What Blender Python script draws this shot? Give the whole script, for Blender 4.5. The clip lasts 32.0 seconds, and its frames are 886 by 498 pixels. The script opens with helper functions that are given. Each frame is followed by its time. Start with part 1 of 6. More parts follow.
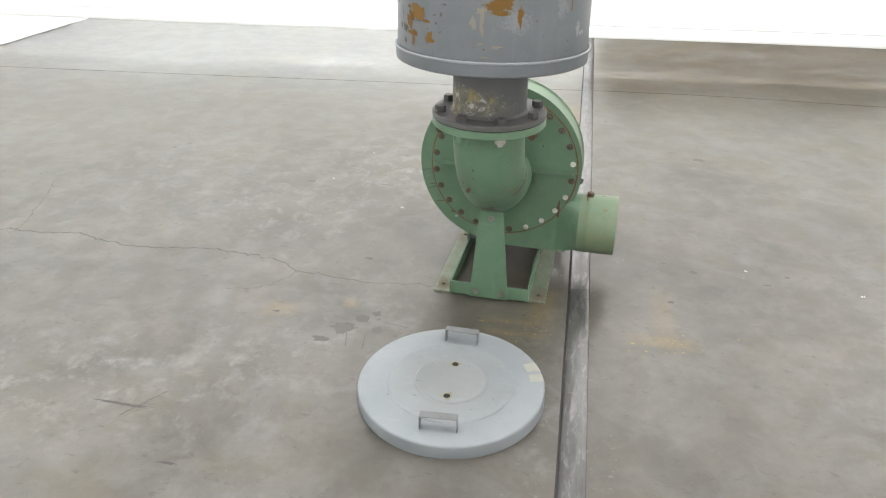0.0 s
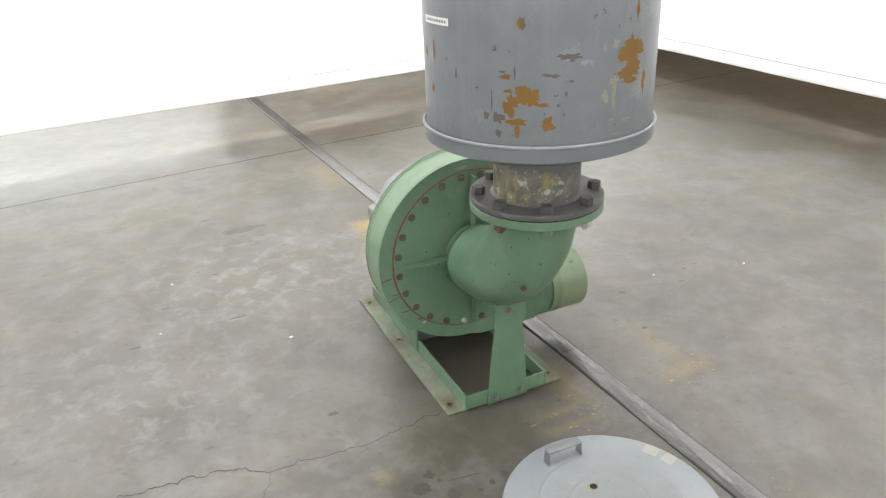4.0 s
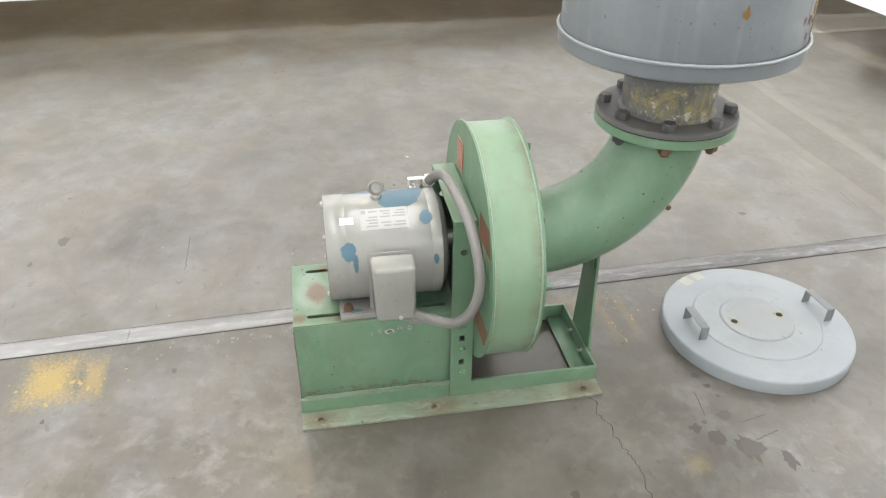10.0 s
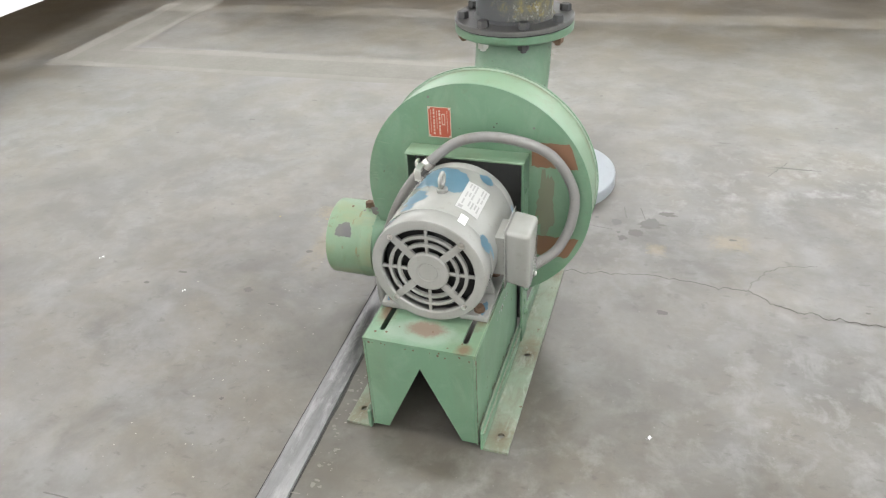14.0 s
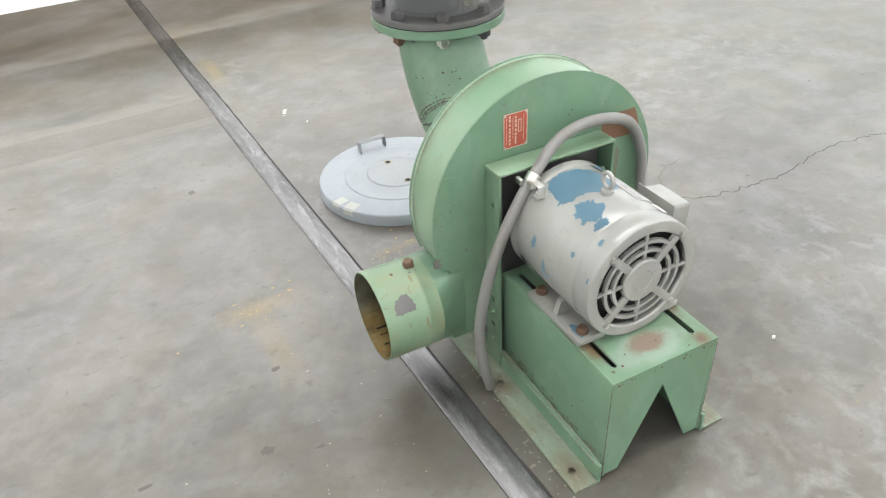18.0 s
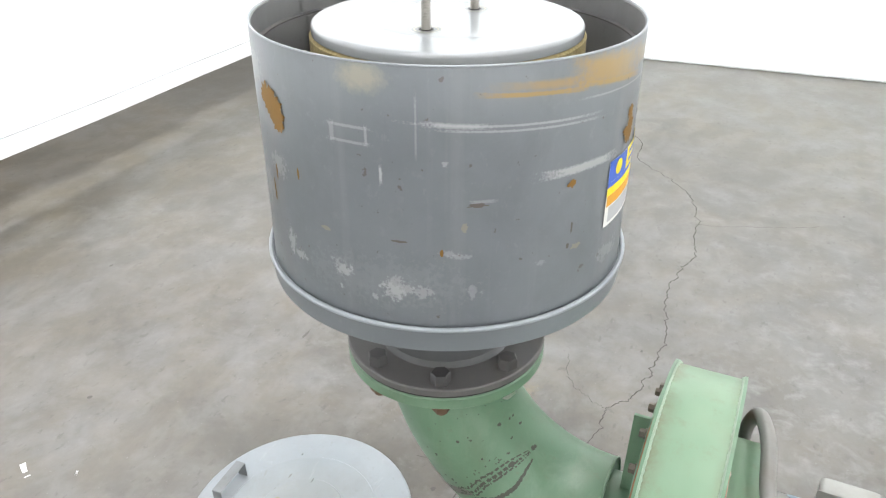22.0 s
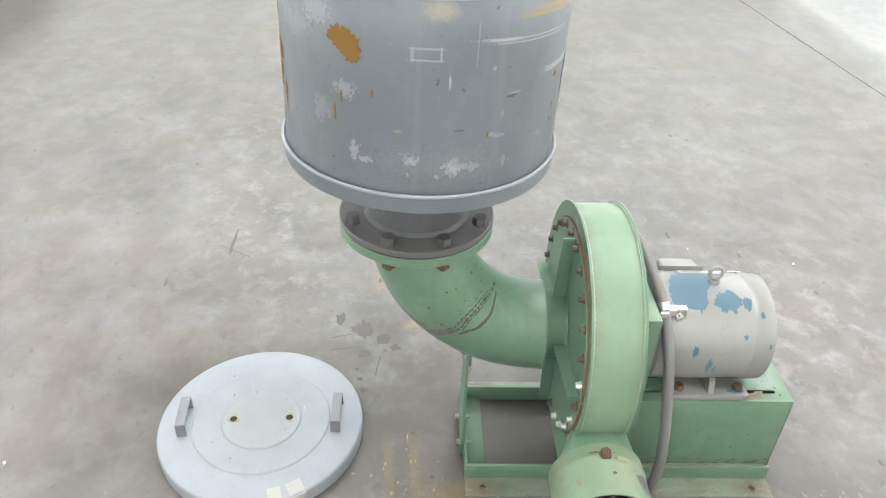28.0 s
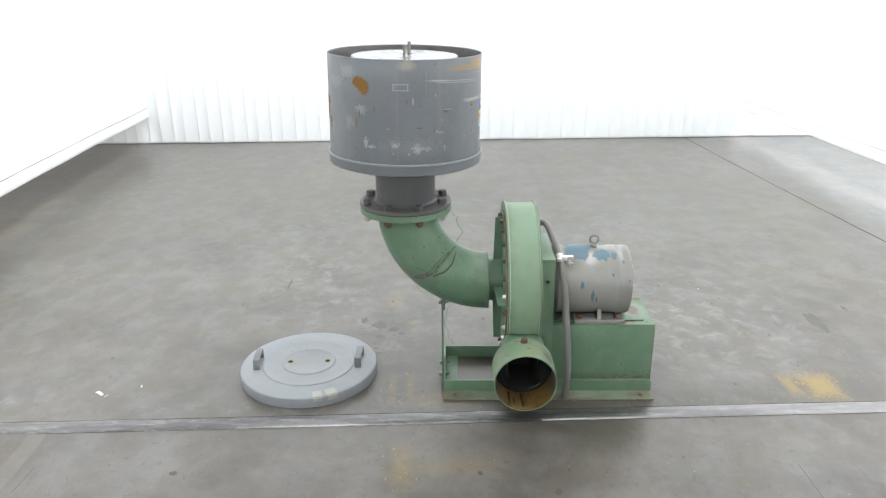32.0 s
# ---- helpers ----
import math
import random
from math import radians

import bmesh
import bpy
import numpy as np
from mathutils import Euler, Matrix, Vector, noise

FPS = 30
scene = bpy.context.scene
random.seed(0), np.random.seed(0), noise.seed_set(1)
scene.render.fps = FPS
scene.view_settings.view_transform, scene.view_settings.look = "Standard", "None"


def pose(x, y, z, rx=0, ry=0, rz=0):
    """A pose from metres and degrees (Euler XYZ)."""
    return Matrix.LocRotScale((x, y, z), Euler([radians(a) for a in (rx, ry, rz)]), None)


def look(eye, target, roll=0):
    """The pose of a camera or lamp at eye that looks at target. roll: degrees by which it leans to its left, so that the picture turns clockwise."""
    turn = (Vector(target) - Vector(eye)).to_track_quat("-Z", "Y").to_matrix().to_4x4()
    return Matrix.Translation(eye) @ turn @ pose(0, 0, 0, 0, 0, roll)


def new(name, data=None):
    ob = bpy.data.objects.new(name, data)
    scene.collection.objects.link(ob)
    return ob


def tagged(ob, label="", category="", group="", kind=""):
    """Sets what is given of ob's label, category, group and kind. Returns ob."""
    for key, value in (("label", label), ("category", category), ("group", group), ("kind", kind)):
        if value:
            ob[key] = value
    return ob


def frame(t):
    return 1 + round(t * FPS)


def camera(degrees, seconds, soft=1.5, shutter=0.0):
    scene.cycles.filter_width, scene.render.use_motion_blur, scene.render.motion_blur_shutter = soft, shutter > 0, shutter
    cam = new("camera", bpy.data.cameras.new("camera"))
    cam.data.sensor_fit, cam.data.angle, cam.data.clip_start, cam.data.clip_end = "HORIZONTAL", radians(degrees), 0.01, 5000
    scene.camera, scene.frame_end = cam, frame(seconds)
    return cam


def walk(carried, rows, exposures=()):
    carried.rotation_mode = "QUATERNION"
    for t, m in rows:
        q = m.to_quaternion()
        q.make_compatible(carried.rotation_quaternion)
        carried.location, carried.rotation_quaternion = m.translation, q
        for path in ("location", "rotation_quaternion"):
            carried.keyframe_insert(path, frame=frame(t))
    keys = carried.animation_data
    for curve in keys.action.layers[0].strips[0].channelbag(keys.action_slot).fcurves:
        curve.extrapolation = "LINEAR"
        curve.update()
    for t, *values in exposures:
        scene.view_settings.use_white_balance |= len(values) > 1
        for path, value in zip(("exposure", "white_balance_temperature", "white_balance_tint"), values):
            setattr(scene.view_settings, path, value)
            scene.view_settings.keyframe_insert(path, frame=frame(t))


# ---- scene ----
cam = camera(62.1, 32.0, 1.2)
PATH = [
    (0, (0.274, -2.249, 1.404), (-0.063, -0.516, 0.464), 0.5),
    (0.5, (0.043, -2.231, 1.403), (-0.054, -0.467, 0.465), 1.1),
    (1, (-0.135, -2.227, 1.421), (-0.075, -0.467, 0.472), 1.1),
    (1.5, (-0.286, -2.123, 1.416), (-0.137, -0.368, 0.467), 0.5),
    (2, (-0.436, -2.026, 1.436), (-0.117, -0.274, 0.524), 0.4),
    (2.5, (-0.643, -1.954, 1.442), (-0.117, -0.235, 0.564), 0.2),
    (3, (-0.772, -1.858, 1.433), (-0.11, -0.187, 0.556), 0.7),
    (3.5, (-0.88, -1.723, 1.431), (-0.17, -0.07, 0.557), -0.8),
    (5.5, (-1.333, -1.183, 1.42), (-0.093, 0.127, 0.557), -1.5),
    (6, (-1.437, -1.023, 1.414), (-0.075, 0.154, 0.542), -1.0),
    (6.5, (-1.54, -0.834, 1.416), (-0.079, 0.179, 0.499), -0.7),
    (7, (-1.555, -0.644, 1.396), (-0.037, 0.263, 0.461), -0.4),
    (7.5, (-1.573, -0.413, 1.397), (0.031, 0.323, 0.455), -0.4),
    (8, (-1.651, -0.159, 1.412), (0.017, 0.368, 0.443), -0.3),
    (8.5, (-1.643, 0.034, 1.401), (0.048, 0.409, 0.402), -0.6),
    (9, (-1.584, 0.251, 1.388), (0.119, 0.375, 0.347), -0.3),
    (9.5, (-1.56, 0.519, 1.429), (0.112, 0.385, 0.34), 0.3),
    (10, (-1.533, 0.753, 1.423), (0.103, 0.394, 0.329), 0.8),
    (10.5, (-1.411, 0.952, 1.396), (0.18, 0.436, 0.298), -0.5),
    (11, (-1.316, 1.175, 1.397), (0.169, 0.435, 0.279), 0.4),
    (11.5, (-1.236, 1.395, 1.4), (0.097, 0.414, 0.277), 0.4),
    (12, (-1.081, 1.526, 1.38), (0.132, 0.401, 0.255), -0.8),
    (12.5, (-0.917, 1.687, 1.388), (0.108, 0.368, 0.289), 1.4),
    (13, (-0.748, 1.885, 1.381), (0.039, 0.411, 0.282), -0.2),
    (13.5, (-0.587, 1.942, 1.365), (0.069, 0.411, 0.258), -2.0),
    (15.5, (0.13, 1.978, 1.319), (0.056, 0.298, 0.236), -3.1),
    (16, (0.281, 1.926, 1.319), (0.068, 0.296, 0.179), -1.5),
    (16.5, (0.491, 1.871, 1.339), (0.077, 0.289, 0.188), -3.5),
    (17, (0.599, 1.771, 1.333), (0.106, 0.202, 0.195), -3.1),
    (17.5, (0.709, 1.641, 1.326), (0.154, 0.093, 0.188), -2.6),
    (18, (0.877, 1.521, 1.326), (0.134, 0.079, 0.156), -3.4),
    (18.5, (0.966, 1.403, 1.335), (0.086, 0.068, 0.132), -2.5),
    (19, (1.009, 1.213, 1.34), (0.069, -0.098, 0.157), -5.3),
    (19.5, (1.052, 1.043, 1.355), (-0.055, -0.144, 0.187), -2.3),
    (20, (1.105, 0.876, 1.384), (-0.101, -0.244, 0.247), -2.2),
    (20.5, (1.062, 0.746, 1.4), (-0.22, -0.311, 0.286), -0.3),
    (21, (0.977, 0.589, 1.432), (-0.382, -0.416, 0.364), 0.4),
    (21.5, (0.931, 0.428, 1.454), (-0.539, -0.445, 0.417), 0.0),
    (22, (0.947, 0.3, 1.497), (-0.627, -0.425, 0.5), -1.0),
    (22.5, (0.891, 0.199, 1.512), (-0.731, -0.469, 0.552), -0.3),
    (23, (0.778, 0.085, 1.542), (-0.849, -0.411, 0.49), 1.4),
    (23.5, (0.69, -0.04, 1.57), (-0.877, -0.204, 0.339), 3.4),
    (24, (0.59, -0.072, 1.597), (-0.864, -0.107, 0.224), 3.6),
    (24.5, (0.479, -0.074, 1.61), (-0.841, -0.074, 0.107), 5.9),
    (26.5, (0.708, -0.134, 1.62), (-0.713, 0.061, 0.226), 3.2),
    (27, (0.9, -0.095, 1.615), (-0.597, -0.008, 0.292), 3.3),
    (27.5, (1.149, -0.146, 1.598), (-0.452, -0.047, 0.404), 1.6),
    (28, (1.38, -0.18, 1.604), (-0.253, -0.051, 0.458), 2.5),
    (28.5, (1.625, -0.171, 1.58), (-0.05, -0.087, 0.49), 3.6),
    (29, (1.849, -0.226, 1.567), (0.142, -0.186, 0.525), 0.3),
    (29.5, (2.006, -0.199, 1.567), (0.284, -0.128, 0.552), 1.7),
    (30, (2.152, -0.081, 1.545), (0.415, -0.079, 0.554), 2.4),
    (30.5, (2.297, -0.081, 1.563), (0.493, -0.108, 0.7), 2.2),
    (31, (2.46, -0.136, 1.549), (0.603, -0.109, 0.807), -0.2),
    (31.5, (2.569, -0.109, 1.525), (0.701, -0.032, 0.814), -0.3),
    (32, (2.644, -0.039, 1.532), (0.771, -0.008, 0.831), -0.5),
]
walk(cam, [(t, look(eye, target, roll)) for t, eye, target, roll in PATH],
     [(0, -0.7, 6500, 10), (3.5, -0.65, 6500, 10), (6, -0.6, 6500, 10), (9, -0.46, 6500, 10), (12, -0.38, 6400, 10), (16, -0.29, 6280, 10), (19, -0.27, 6280, 10), (23, -0.38, 6280, 10), (25.5, -0.15, 6280, 10), (28, -0.2, 6280, 10), (30, -0.32, 6200, 10), (32, -0.76, 6200, 10)])

# ---------------------------------------------------------------- world and lamps
world = bpy.data.worlds.new("hall")
scene.world = world
world.use_nodes = True
world.node_tree.nodes["Background"].inputs[0].default_value = (0.75, 0.85, 1.0, 1)
world.node_tree.nodes["Background"].inputs[1].default_value = 0.05

CEIL = 4.6


def lamp(eye, target, sx, sy, watts, colour=(1.0, 0.985, 0.955), spread=180):
    data = bpy.data.lights.new("panel_light", "AREA")
    data.shape, data.size, data.size_y, data.energy, data.color = "RECTANGLE", sx, sy, watts, colour
    data.spread = radians(spread)
    ob = new("panel_light", data)
    ob.matrix_world = look(eye, target)
    return ob


# unseen panels: long ones added to keep the white curtains and the ribbed wall bright, panels over the middle,
# and the hall beyond: place, point aimed at, length, whether the panel lies along y, watts
ADDED_WASH_LAMPS = [((-0.7, 1.5), (-0.7, 3.36), 6.4, 210), ((-0.7, -1.0), (-0.7, -2.8), 6.4, 150), ((1.5, 0.3), (3.22, 0.3), 4.6, 95), ((-2.9, 0.3), (-4.5, 0.3), 4.6, 125)]
MID_LAMPS = [(-0.45, -0.7), (-0.45, 1.2)]
HALL_LAMPS = [(-2.0, 5.2, 680, (0.98, 0.99, 1.0)), (2.2, 4.7, 280, (1.0, 0.95, 0.87)), (5.0, 1.0, 210, (1.0, 0.84, 0.62)), (0.2, -4.2, 400, (1.0, 0.96, 0.90))]
for (lx, ly), (tx, ty), ln, watts in ADDED_WASH_LAMPS:
    lamp((lx, ly, CEIL - 0.2), (tx, ty, 2.3), ln, 0.3, watts, spread=110)
for lx, ly in MID_LAMPS:
    lamp((lx, ly, CEIL - 0.16), (lx, ly + 0.001, 0), 4.4, 0.6, 146)
for lx, ly, lw, lc in HALL_LAMPS:
    lamp((lx, ly, CEIL - 0.16), (lx, ly + 0.001, 0), 2.4, 0.35, lw, lc)

# ---------------------------------------------------------------- materials


class Mat:
    """A node material, built step by step."""

    def __init__(self, name):
        self.m = bpy.data.materials.new(name)
        self.m.use_nodes = True
        self.t = self.m.node_tree
        self.b = self.t.nodes["Principled BSDF"]
        self.shared = {}
        self.co = self.t.nodes.new("ShaderNodeTexCoord").outputs["Object"]

    def node(self, kind, **props):
        n = self.t.nodes.new(kind)
        for k, v in props.items():
            if k == "operation":
                n.operation = v
            elif k == "blend_type":
                n.blend_type = v
            elif k == "data_type":
                n.data_type = v
        return n

    def link(self, a, b):
        self.t.links.new(a, b)

    def noise(self, scale, detail=4.0, rough=0.55, stretch=None, distort=0.0):
        n = self.t.nodes.new("ShaderNodeTexNoise")
        n.inputs["Scale"].default_value, n.inputs["Detail"].default_value = scale, detail
        n.inputs["Roughness"].default_value, n.inputs["Distortion"].default_value = rough, distort
        src = self.co
        if stretch:
            mp = self.t.nodes.new("ShaderNodeMapping")
            mp.inputs["Scale"].default_value = stretch
            self.link(src, mp.inputs[0])
            src = mp.outputs[0]
        self.link(src, n.inputs["Vector"])
        return n.outputs["Fac"]

    def ramp(self, fac, stops):
        r = self.t.nodes.new("ShaderNodeValToRGB")
        e = r.color_ramp.elements
        while len(e) < len(stops):
            e.new(0.5)
        for el, (p, c) in zip(e, stops):
            el.position = p
            el.color = (c, c, c, 1) if isinstance(c, (int, float)) else (*c, 1)
        self.link(fac, r.inputs[0])
        return r.outputs[0]

    def mix(self, fac, a, b, blend="MIX"):
        n = self.t.nodes.new("ShaderNodeMix")
        n.data_type, n.blend_type = "RGBA", blend
        for sock, v in ((n.inputs[0], fac), (n.inputs[6], a), (n.inputs[7], b)):
            if isinstance(v, (int, float)):
                sock.default_value = v
            elif isinstance(v, tuple):
                sock.default_value = (*v, 1)
            else:
                self.link(v, sock)
        return n.outputs[2]

    def mul(self, a, k, op="MULTIPLY"):
        n = self.t.nodes.new("ShaderNodeMath")
        n.operation = op
        for sock, v in ((n.inputs[0], a), (n.inputs[1], k)):
            if isinstance(v, (int, float)):
                sock.default_value = v
            else:
                self.link(v, sock)
        return n.outputs[0]

    def grey(self, scale):
        """Shared noise about 0."""
        if scale not in self.shared:
            self.shared[scale] = self.mul(self.noise(scale, 5, 0.7), 0.5, "SUBTRACT")
        return self.shared[scale]

    def axes(self):
        z = self.t.nodes.new("ShaderNodeSeparateXYZ")
        self.link(self.co, z.inputs[0])
        return z.outputs

    def flat_coords(self, u, v):
        n = self.t.nodes.new("ShaderNodeCombineXYZ")
        self.link(u, n.inputs[0])
        self.link(v, n.inputs[1])
        return n.outputs[0]

    def wrap(self, seam):
        """Angle round z in degrees, counted on from the seam, as a socket."""
        x, y, _ = self.axes()
        c, s = math.cos(radians(-seam - 180)), math.sin(radians(-seam - 180))
        xr = self.mul(self.mul(x, c), self.mul(y, s), "SUBTRACT")
        yr = self.mul(self.mul(x, s), self.mul(y, c), "ADD")
        return self.mul(self.mul(self.mul(yr, xr, "ARCTAN2"), 180 / math.pi), seam + 180.0, "ADD")

    def spot(self, cx, cy, w, h, ragged=0.5, scale=9.0, edge=0.35, grain=0.0, co=None, lean=0.0, square=False):
        """A soft-edged uneven patch in the plane, 1 inside and 0 outside."""
        mp = self.t.nodes.new("ShaderNodeMapping")
        mp.inputs["Scale"].default_value = (2 / w, 2 / h, 0)
        q = self.t.nodes.new("ShaderNodeVectorMath")
        q.operation = "SUBTRACT"
        q.inputs[1].default_value = (cx, cy, 0)
        self.link(co or self.co, q.inputs[0])
        src = q.outputs[0]
        if lean:
            rot = self.t.nodes.new("ShaderNodeMapping")
            rot.inputs["Rotation"].default_value = (0, 0, -radians(lean))
            self.link(src, rot.inputs[0])
            src = rot.outputs[0]
        self.link(src, mp.inputs[0])
        ln = self.t.nodes.new("ShaderNodeVectorMath")
        ln.operation = "ABSOLUTE" if square else "LENGTH"
        self.link(mp.outputs[0], ln.inputs[0])
        far = ln.outputs[1]
        if square:
            sp = self.t.nodes.new("ShaderNodeSeparateXYZ")
            self.link(ln.outputs[0], sp.inputs[0])
            far = self.mul(sp.outputs[0], sp.outputs[1], "MAXIMUM")
        d = self.mul(far, self.mul(self.grey(scale), 2 * ragged), "ADD")
        if grain:
            d = self.mul(d, self.mul(self.grey(scale * 5), 2 * grain), "ADD")
        return self.ramp(self.mul(d, 0.5), [((1 - edge) / 2, 1.0), ((1 + edge) / 2, 0.0)])

    def bump(self, h, strength, dist=0.002):
        n = self.t.nodes.new("ShaderNodeBump")
        n.inputs["Strength"].default_value, n.inputs["Distance"].default_value = strength, dist
        self.link(h, n.inputs["Height"])
        self.link(n.outputs[0], self.b.inputs["Normal"])

    def set(self, colour=None, rough=None, metal=0.0, spec=None, coat=0.0):
        for name, v in (("Base Color", colour), ("Roughness", rough)):
            if v is None:
                continue
            if isinstance(v, tuple):
                self.b.inputs[name].default_value = (*v, 1)
            elif isinstance(v, (int, float)):
                self.b.inputs[name].default_value = v
            else:
                self.link(v, self.b.inputs[name])
        self.b.inputs["Metallic"].default_value = metal
        if spec is not None:
            self.b.inputs["Specular IOR Level"].default_value = spec
        self.b.inputs["Coat Weight"].default_value = coat
        return self.m


def paint(name, colour, fade, dirt, rough=0.42, dirt_amount=0.35, chip=None, chip_at=0.69, extra=None):
    """Old sprayed paint: cloudy fading, dirt in streaks, specks, and some chips to what lies under."""
    k = Mat(name)
    big = k.noise(4.0, 3, 0.6)
    fine = k.noise(55.0, 4, 0.62)
    run = k.noise(9.0, 4, 0.6, (1, 1, 0.18))
    c = k.mix(k.ramp(big, [(0.36, 0.0), (0.66, 1.0)]), colour, fade)
    c = k.mix(k.mul(k.ramp(run, [(0.52, 0.0), (0.72, 1.0)]), dirt_amount), c, dirt)
    c = k.mix(k.mul(k.ramp(fine, [(0.60, 0.0), (0.74, 1.0)]), 0.28), c, dirt)
    if chip:
        spots = k.noise(24.0, 5, 0.7, None, 0.4)
        c = k.mix(k.ramp(spots, [(chip_at, 0.0), (chip_at + 0.012, 1.0)]), c, chip)
    if extra:
        c = extra(k, c)
    r = k.ramp(big, [(0.3, max(0.29, rough - 0.08)), (0.7, max(0.34, rough + 0.1))] if rough > 0.27 else [(0.3, rough - 0.05), (0.7, min(0.26, rough + 0.05))])
    k.bump(k.noise(110.0, 3), 0.1, 0.0008)
    return k.set(c, r)


def green_wear(k, c):
    """Chalky rubbed clouds, darker handled places and a few thin pale scratches."""
    c = k.mix(k.mul(k.ramp(k.noise(13, 6, 0.7, (1, 1, 0.7), 0.5), [(0.50, 0.0), (0.68, 1.0)]), 0.30), c, (0.21, 0.285, 0.215))
    c = k.mix(k.mul(k.ramp(k.noise(7, 6, 0.72, None, 0.4), [(0.54, 0.0), (0.70, 1.0)]), 0.30), c, (0.075, 0.13, 0.085))
    return k.mix(k.mul(k.ramp(k.noise(26, 6, 0.75, (0.4, 1.6, 2.0), 0.6), [(0.64, 0.0), (0.69, 1.0)]), 0.35), c, (0.24, 0.30, 0.23))


GREEN = paint("green_machine_paint", (0.102, 0.188, 0.116), (0.134, 0.224, 0.146), (0.130, 0.130, 0.082), 0.38, 0.28, (0.085, 0.055, 0.03), 0.715, green_wear)
GREEN_FADED = paint("green_paint_sun_faded", (0.140, 0.228, 0.146), (0.188, 0.268, 0.180), (0.185, 0.165, 0.098), 0.42, 0.36, (0.09, 0.055, 0.03), 0.73, green_wear)

def pipe_stain(k, c):
    """Yellowed grime and pale rubbed bands on the discharge pipe."""
    c = green_wear(k, c)
    c = k.mix(k.mul(k.ramp(k.noise(9, 6, 0.7, (0.7, 1.4, 1), 0.5), [(0.46, 0.0), (0.64, 1.0)]), 0.6), c, (0.215, 0.215, 0.115))
    return k.mix(k.mul(k.ramp(k.noise(30, 6, 0.75, (1.4, 0.6, 1), 0.5), [(0.60, 0.0), (0.68, 1.0)]), 0.6), c, (0.15, 0.10, 0.05))


PIPE_GREEN = paint("green_pipe_paint_stained", (0.150, 0.228, 0.142), (0.195, 0.268, 0.175), (0.185, 0.165, 0.098), 0.45, 0.36, (0.09, 0.055, 0.03), 0.70, pipe_stain)


def rim_dirt(k, c):
    """Rust creeping in from the edges of the rim and thin runs down it."""
    _, y, _ = k.axes()
    near = k.ramp(k.mul(y, 2.0), [(0.475, 1.0), (0.535, 0.0)])
    far = k.ramp(k.mul(y, 2.0), [(0.66, 0.0), (0.70, 0.8)])
    patchy = k.ramp(k.noise(14, 6, 0.7), [(0.42, 0.0), (0.6, 1.0)])
    c = k.mix(k.mul(k.mul(near, patchy), 0.6), c, (0.13, 0.085, 0.045))
    c = k.mix(k.mul(k.mul(far, patchy), 0.5), c, (0.17, 0.14, 0.075))
    return k.mix(k.mul(k.ramp(k.noise(22, 6, 0.72, (1, 1, 0.6)), [(0.56, 0.0), (0.70, 1.0)]), 0.38), c, (0.155, 0.15, 0.095))


RIM = paint("green_rim_faded", (0.150, 0.244, 0.156), (0.200, 0.284, 0.192), (0.165, 0.185, 0.118), 0.42, 0.3, None, 0.7, rim_dirt)


PALE_EDGE = paint("pale_worn_green_edge", (0.25, 0.33, 0.25), (0.33, 0.39, 0.31), (0.19, 0.185, 0.12), 0.6, 0.6)


def bed_wear(k, c):
    """Reddish worn place with a pale halo on the motor bed."""
    c = k.mix(k.mul(k.spot(0.010, 0.752, 0.17, 0.085, 0.5, 18, 0.2), 0.6), c, (0.27, 0.33, 0.27))
    c = k.mix(k.mul(k.spot(0.004, 0.738, 0.085, 0.05, 0.6, 22, 0.3, 0.5), 0.75), c, (0.185, 0.098, 0.074))
    for x, y, w, h in ((-0.112, 0.655, 0.035, 0.09), (0.108, 0.70, 0.032, 0.07), (0.112, 0.655, 0.03, 0.05), (-0.10, 0.785, 0.03, 0.03)):
        c = k.mix(k.mul(k.spot(x, y, w, h, 0.9, 24, 0.5, 0.4), 0.85), c, (0.115, 0.06, 0.03))
    return c


BED = paint("green_motor_bed", (0.108, 0.192, 0.120), (0.140, 0.228, 0.150), (0.135, 0.125, 0.07), 0.38, 0.26, None, 0.7, bed_wear)


def rail_wear(k, c):
    """Rust round the bolt holes, trodden dirt and pale rubbed places on the rails."""
    for s in (-1, 1):
        for y in (0.045, 0.459, 0.755):
            c = k.mix(k.mul(k.spot(s * 0.178, y, 0.05, 0.09, 0.9, 24, 0.7, 0.6), 0.75), c, (0.125, 0.085, 0.05))
    c = k.mix(k.mul(k.ramp(k.noise(11, 6, 0.72, (1.6, 0.7, 1), 0.5), [(0.48, 0.0), (0.62, 1.0)]), 0.42), c, (0.14, 0.115, 0.075))
    return k.mix(k.mul(k.ramp(k.noise(19, 6, 0.72, (1.6, 0.7, 1), 0.5), [(0.54, 0.0), (0.66, 1.0)]), 0.6), c, (0.29, 0.32, 0.27))


def lid_wear(k, c):
    """Brownish smudges round the middle of the lid, rubbed streaks and small scratches."""
    c = k.mix(k.mul(k.spot(0.0, 0.0, 0.27, 0.27, 0.9, 14, 0.6, 0.8), 0.3), c, (0.20, 0.185, 0.16))
    c = k.mix(k.mul(k.ramp(k.noise(24, 6, 0.72, (0.5, 1.8, 1), 0.5), [(0.60, 0.0), (0.70, 1.0)]), 0.35), c, (0.33, 0.345, 0.355))
    return k.mix(k.mul(k.ramp(k.noise(34, 5, 0.7, (0.6, 1.6, 1), 0.5), [(0.66, 0.0), (0.74, 1.0)]), 0.3), c, (0.16, 0.135, 0.105))


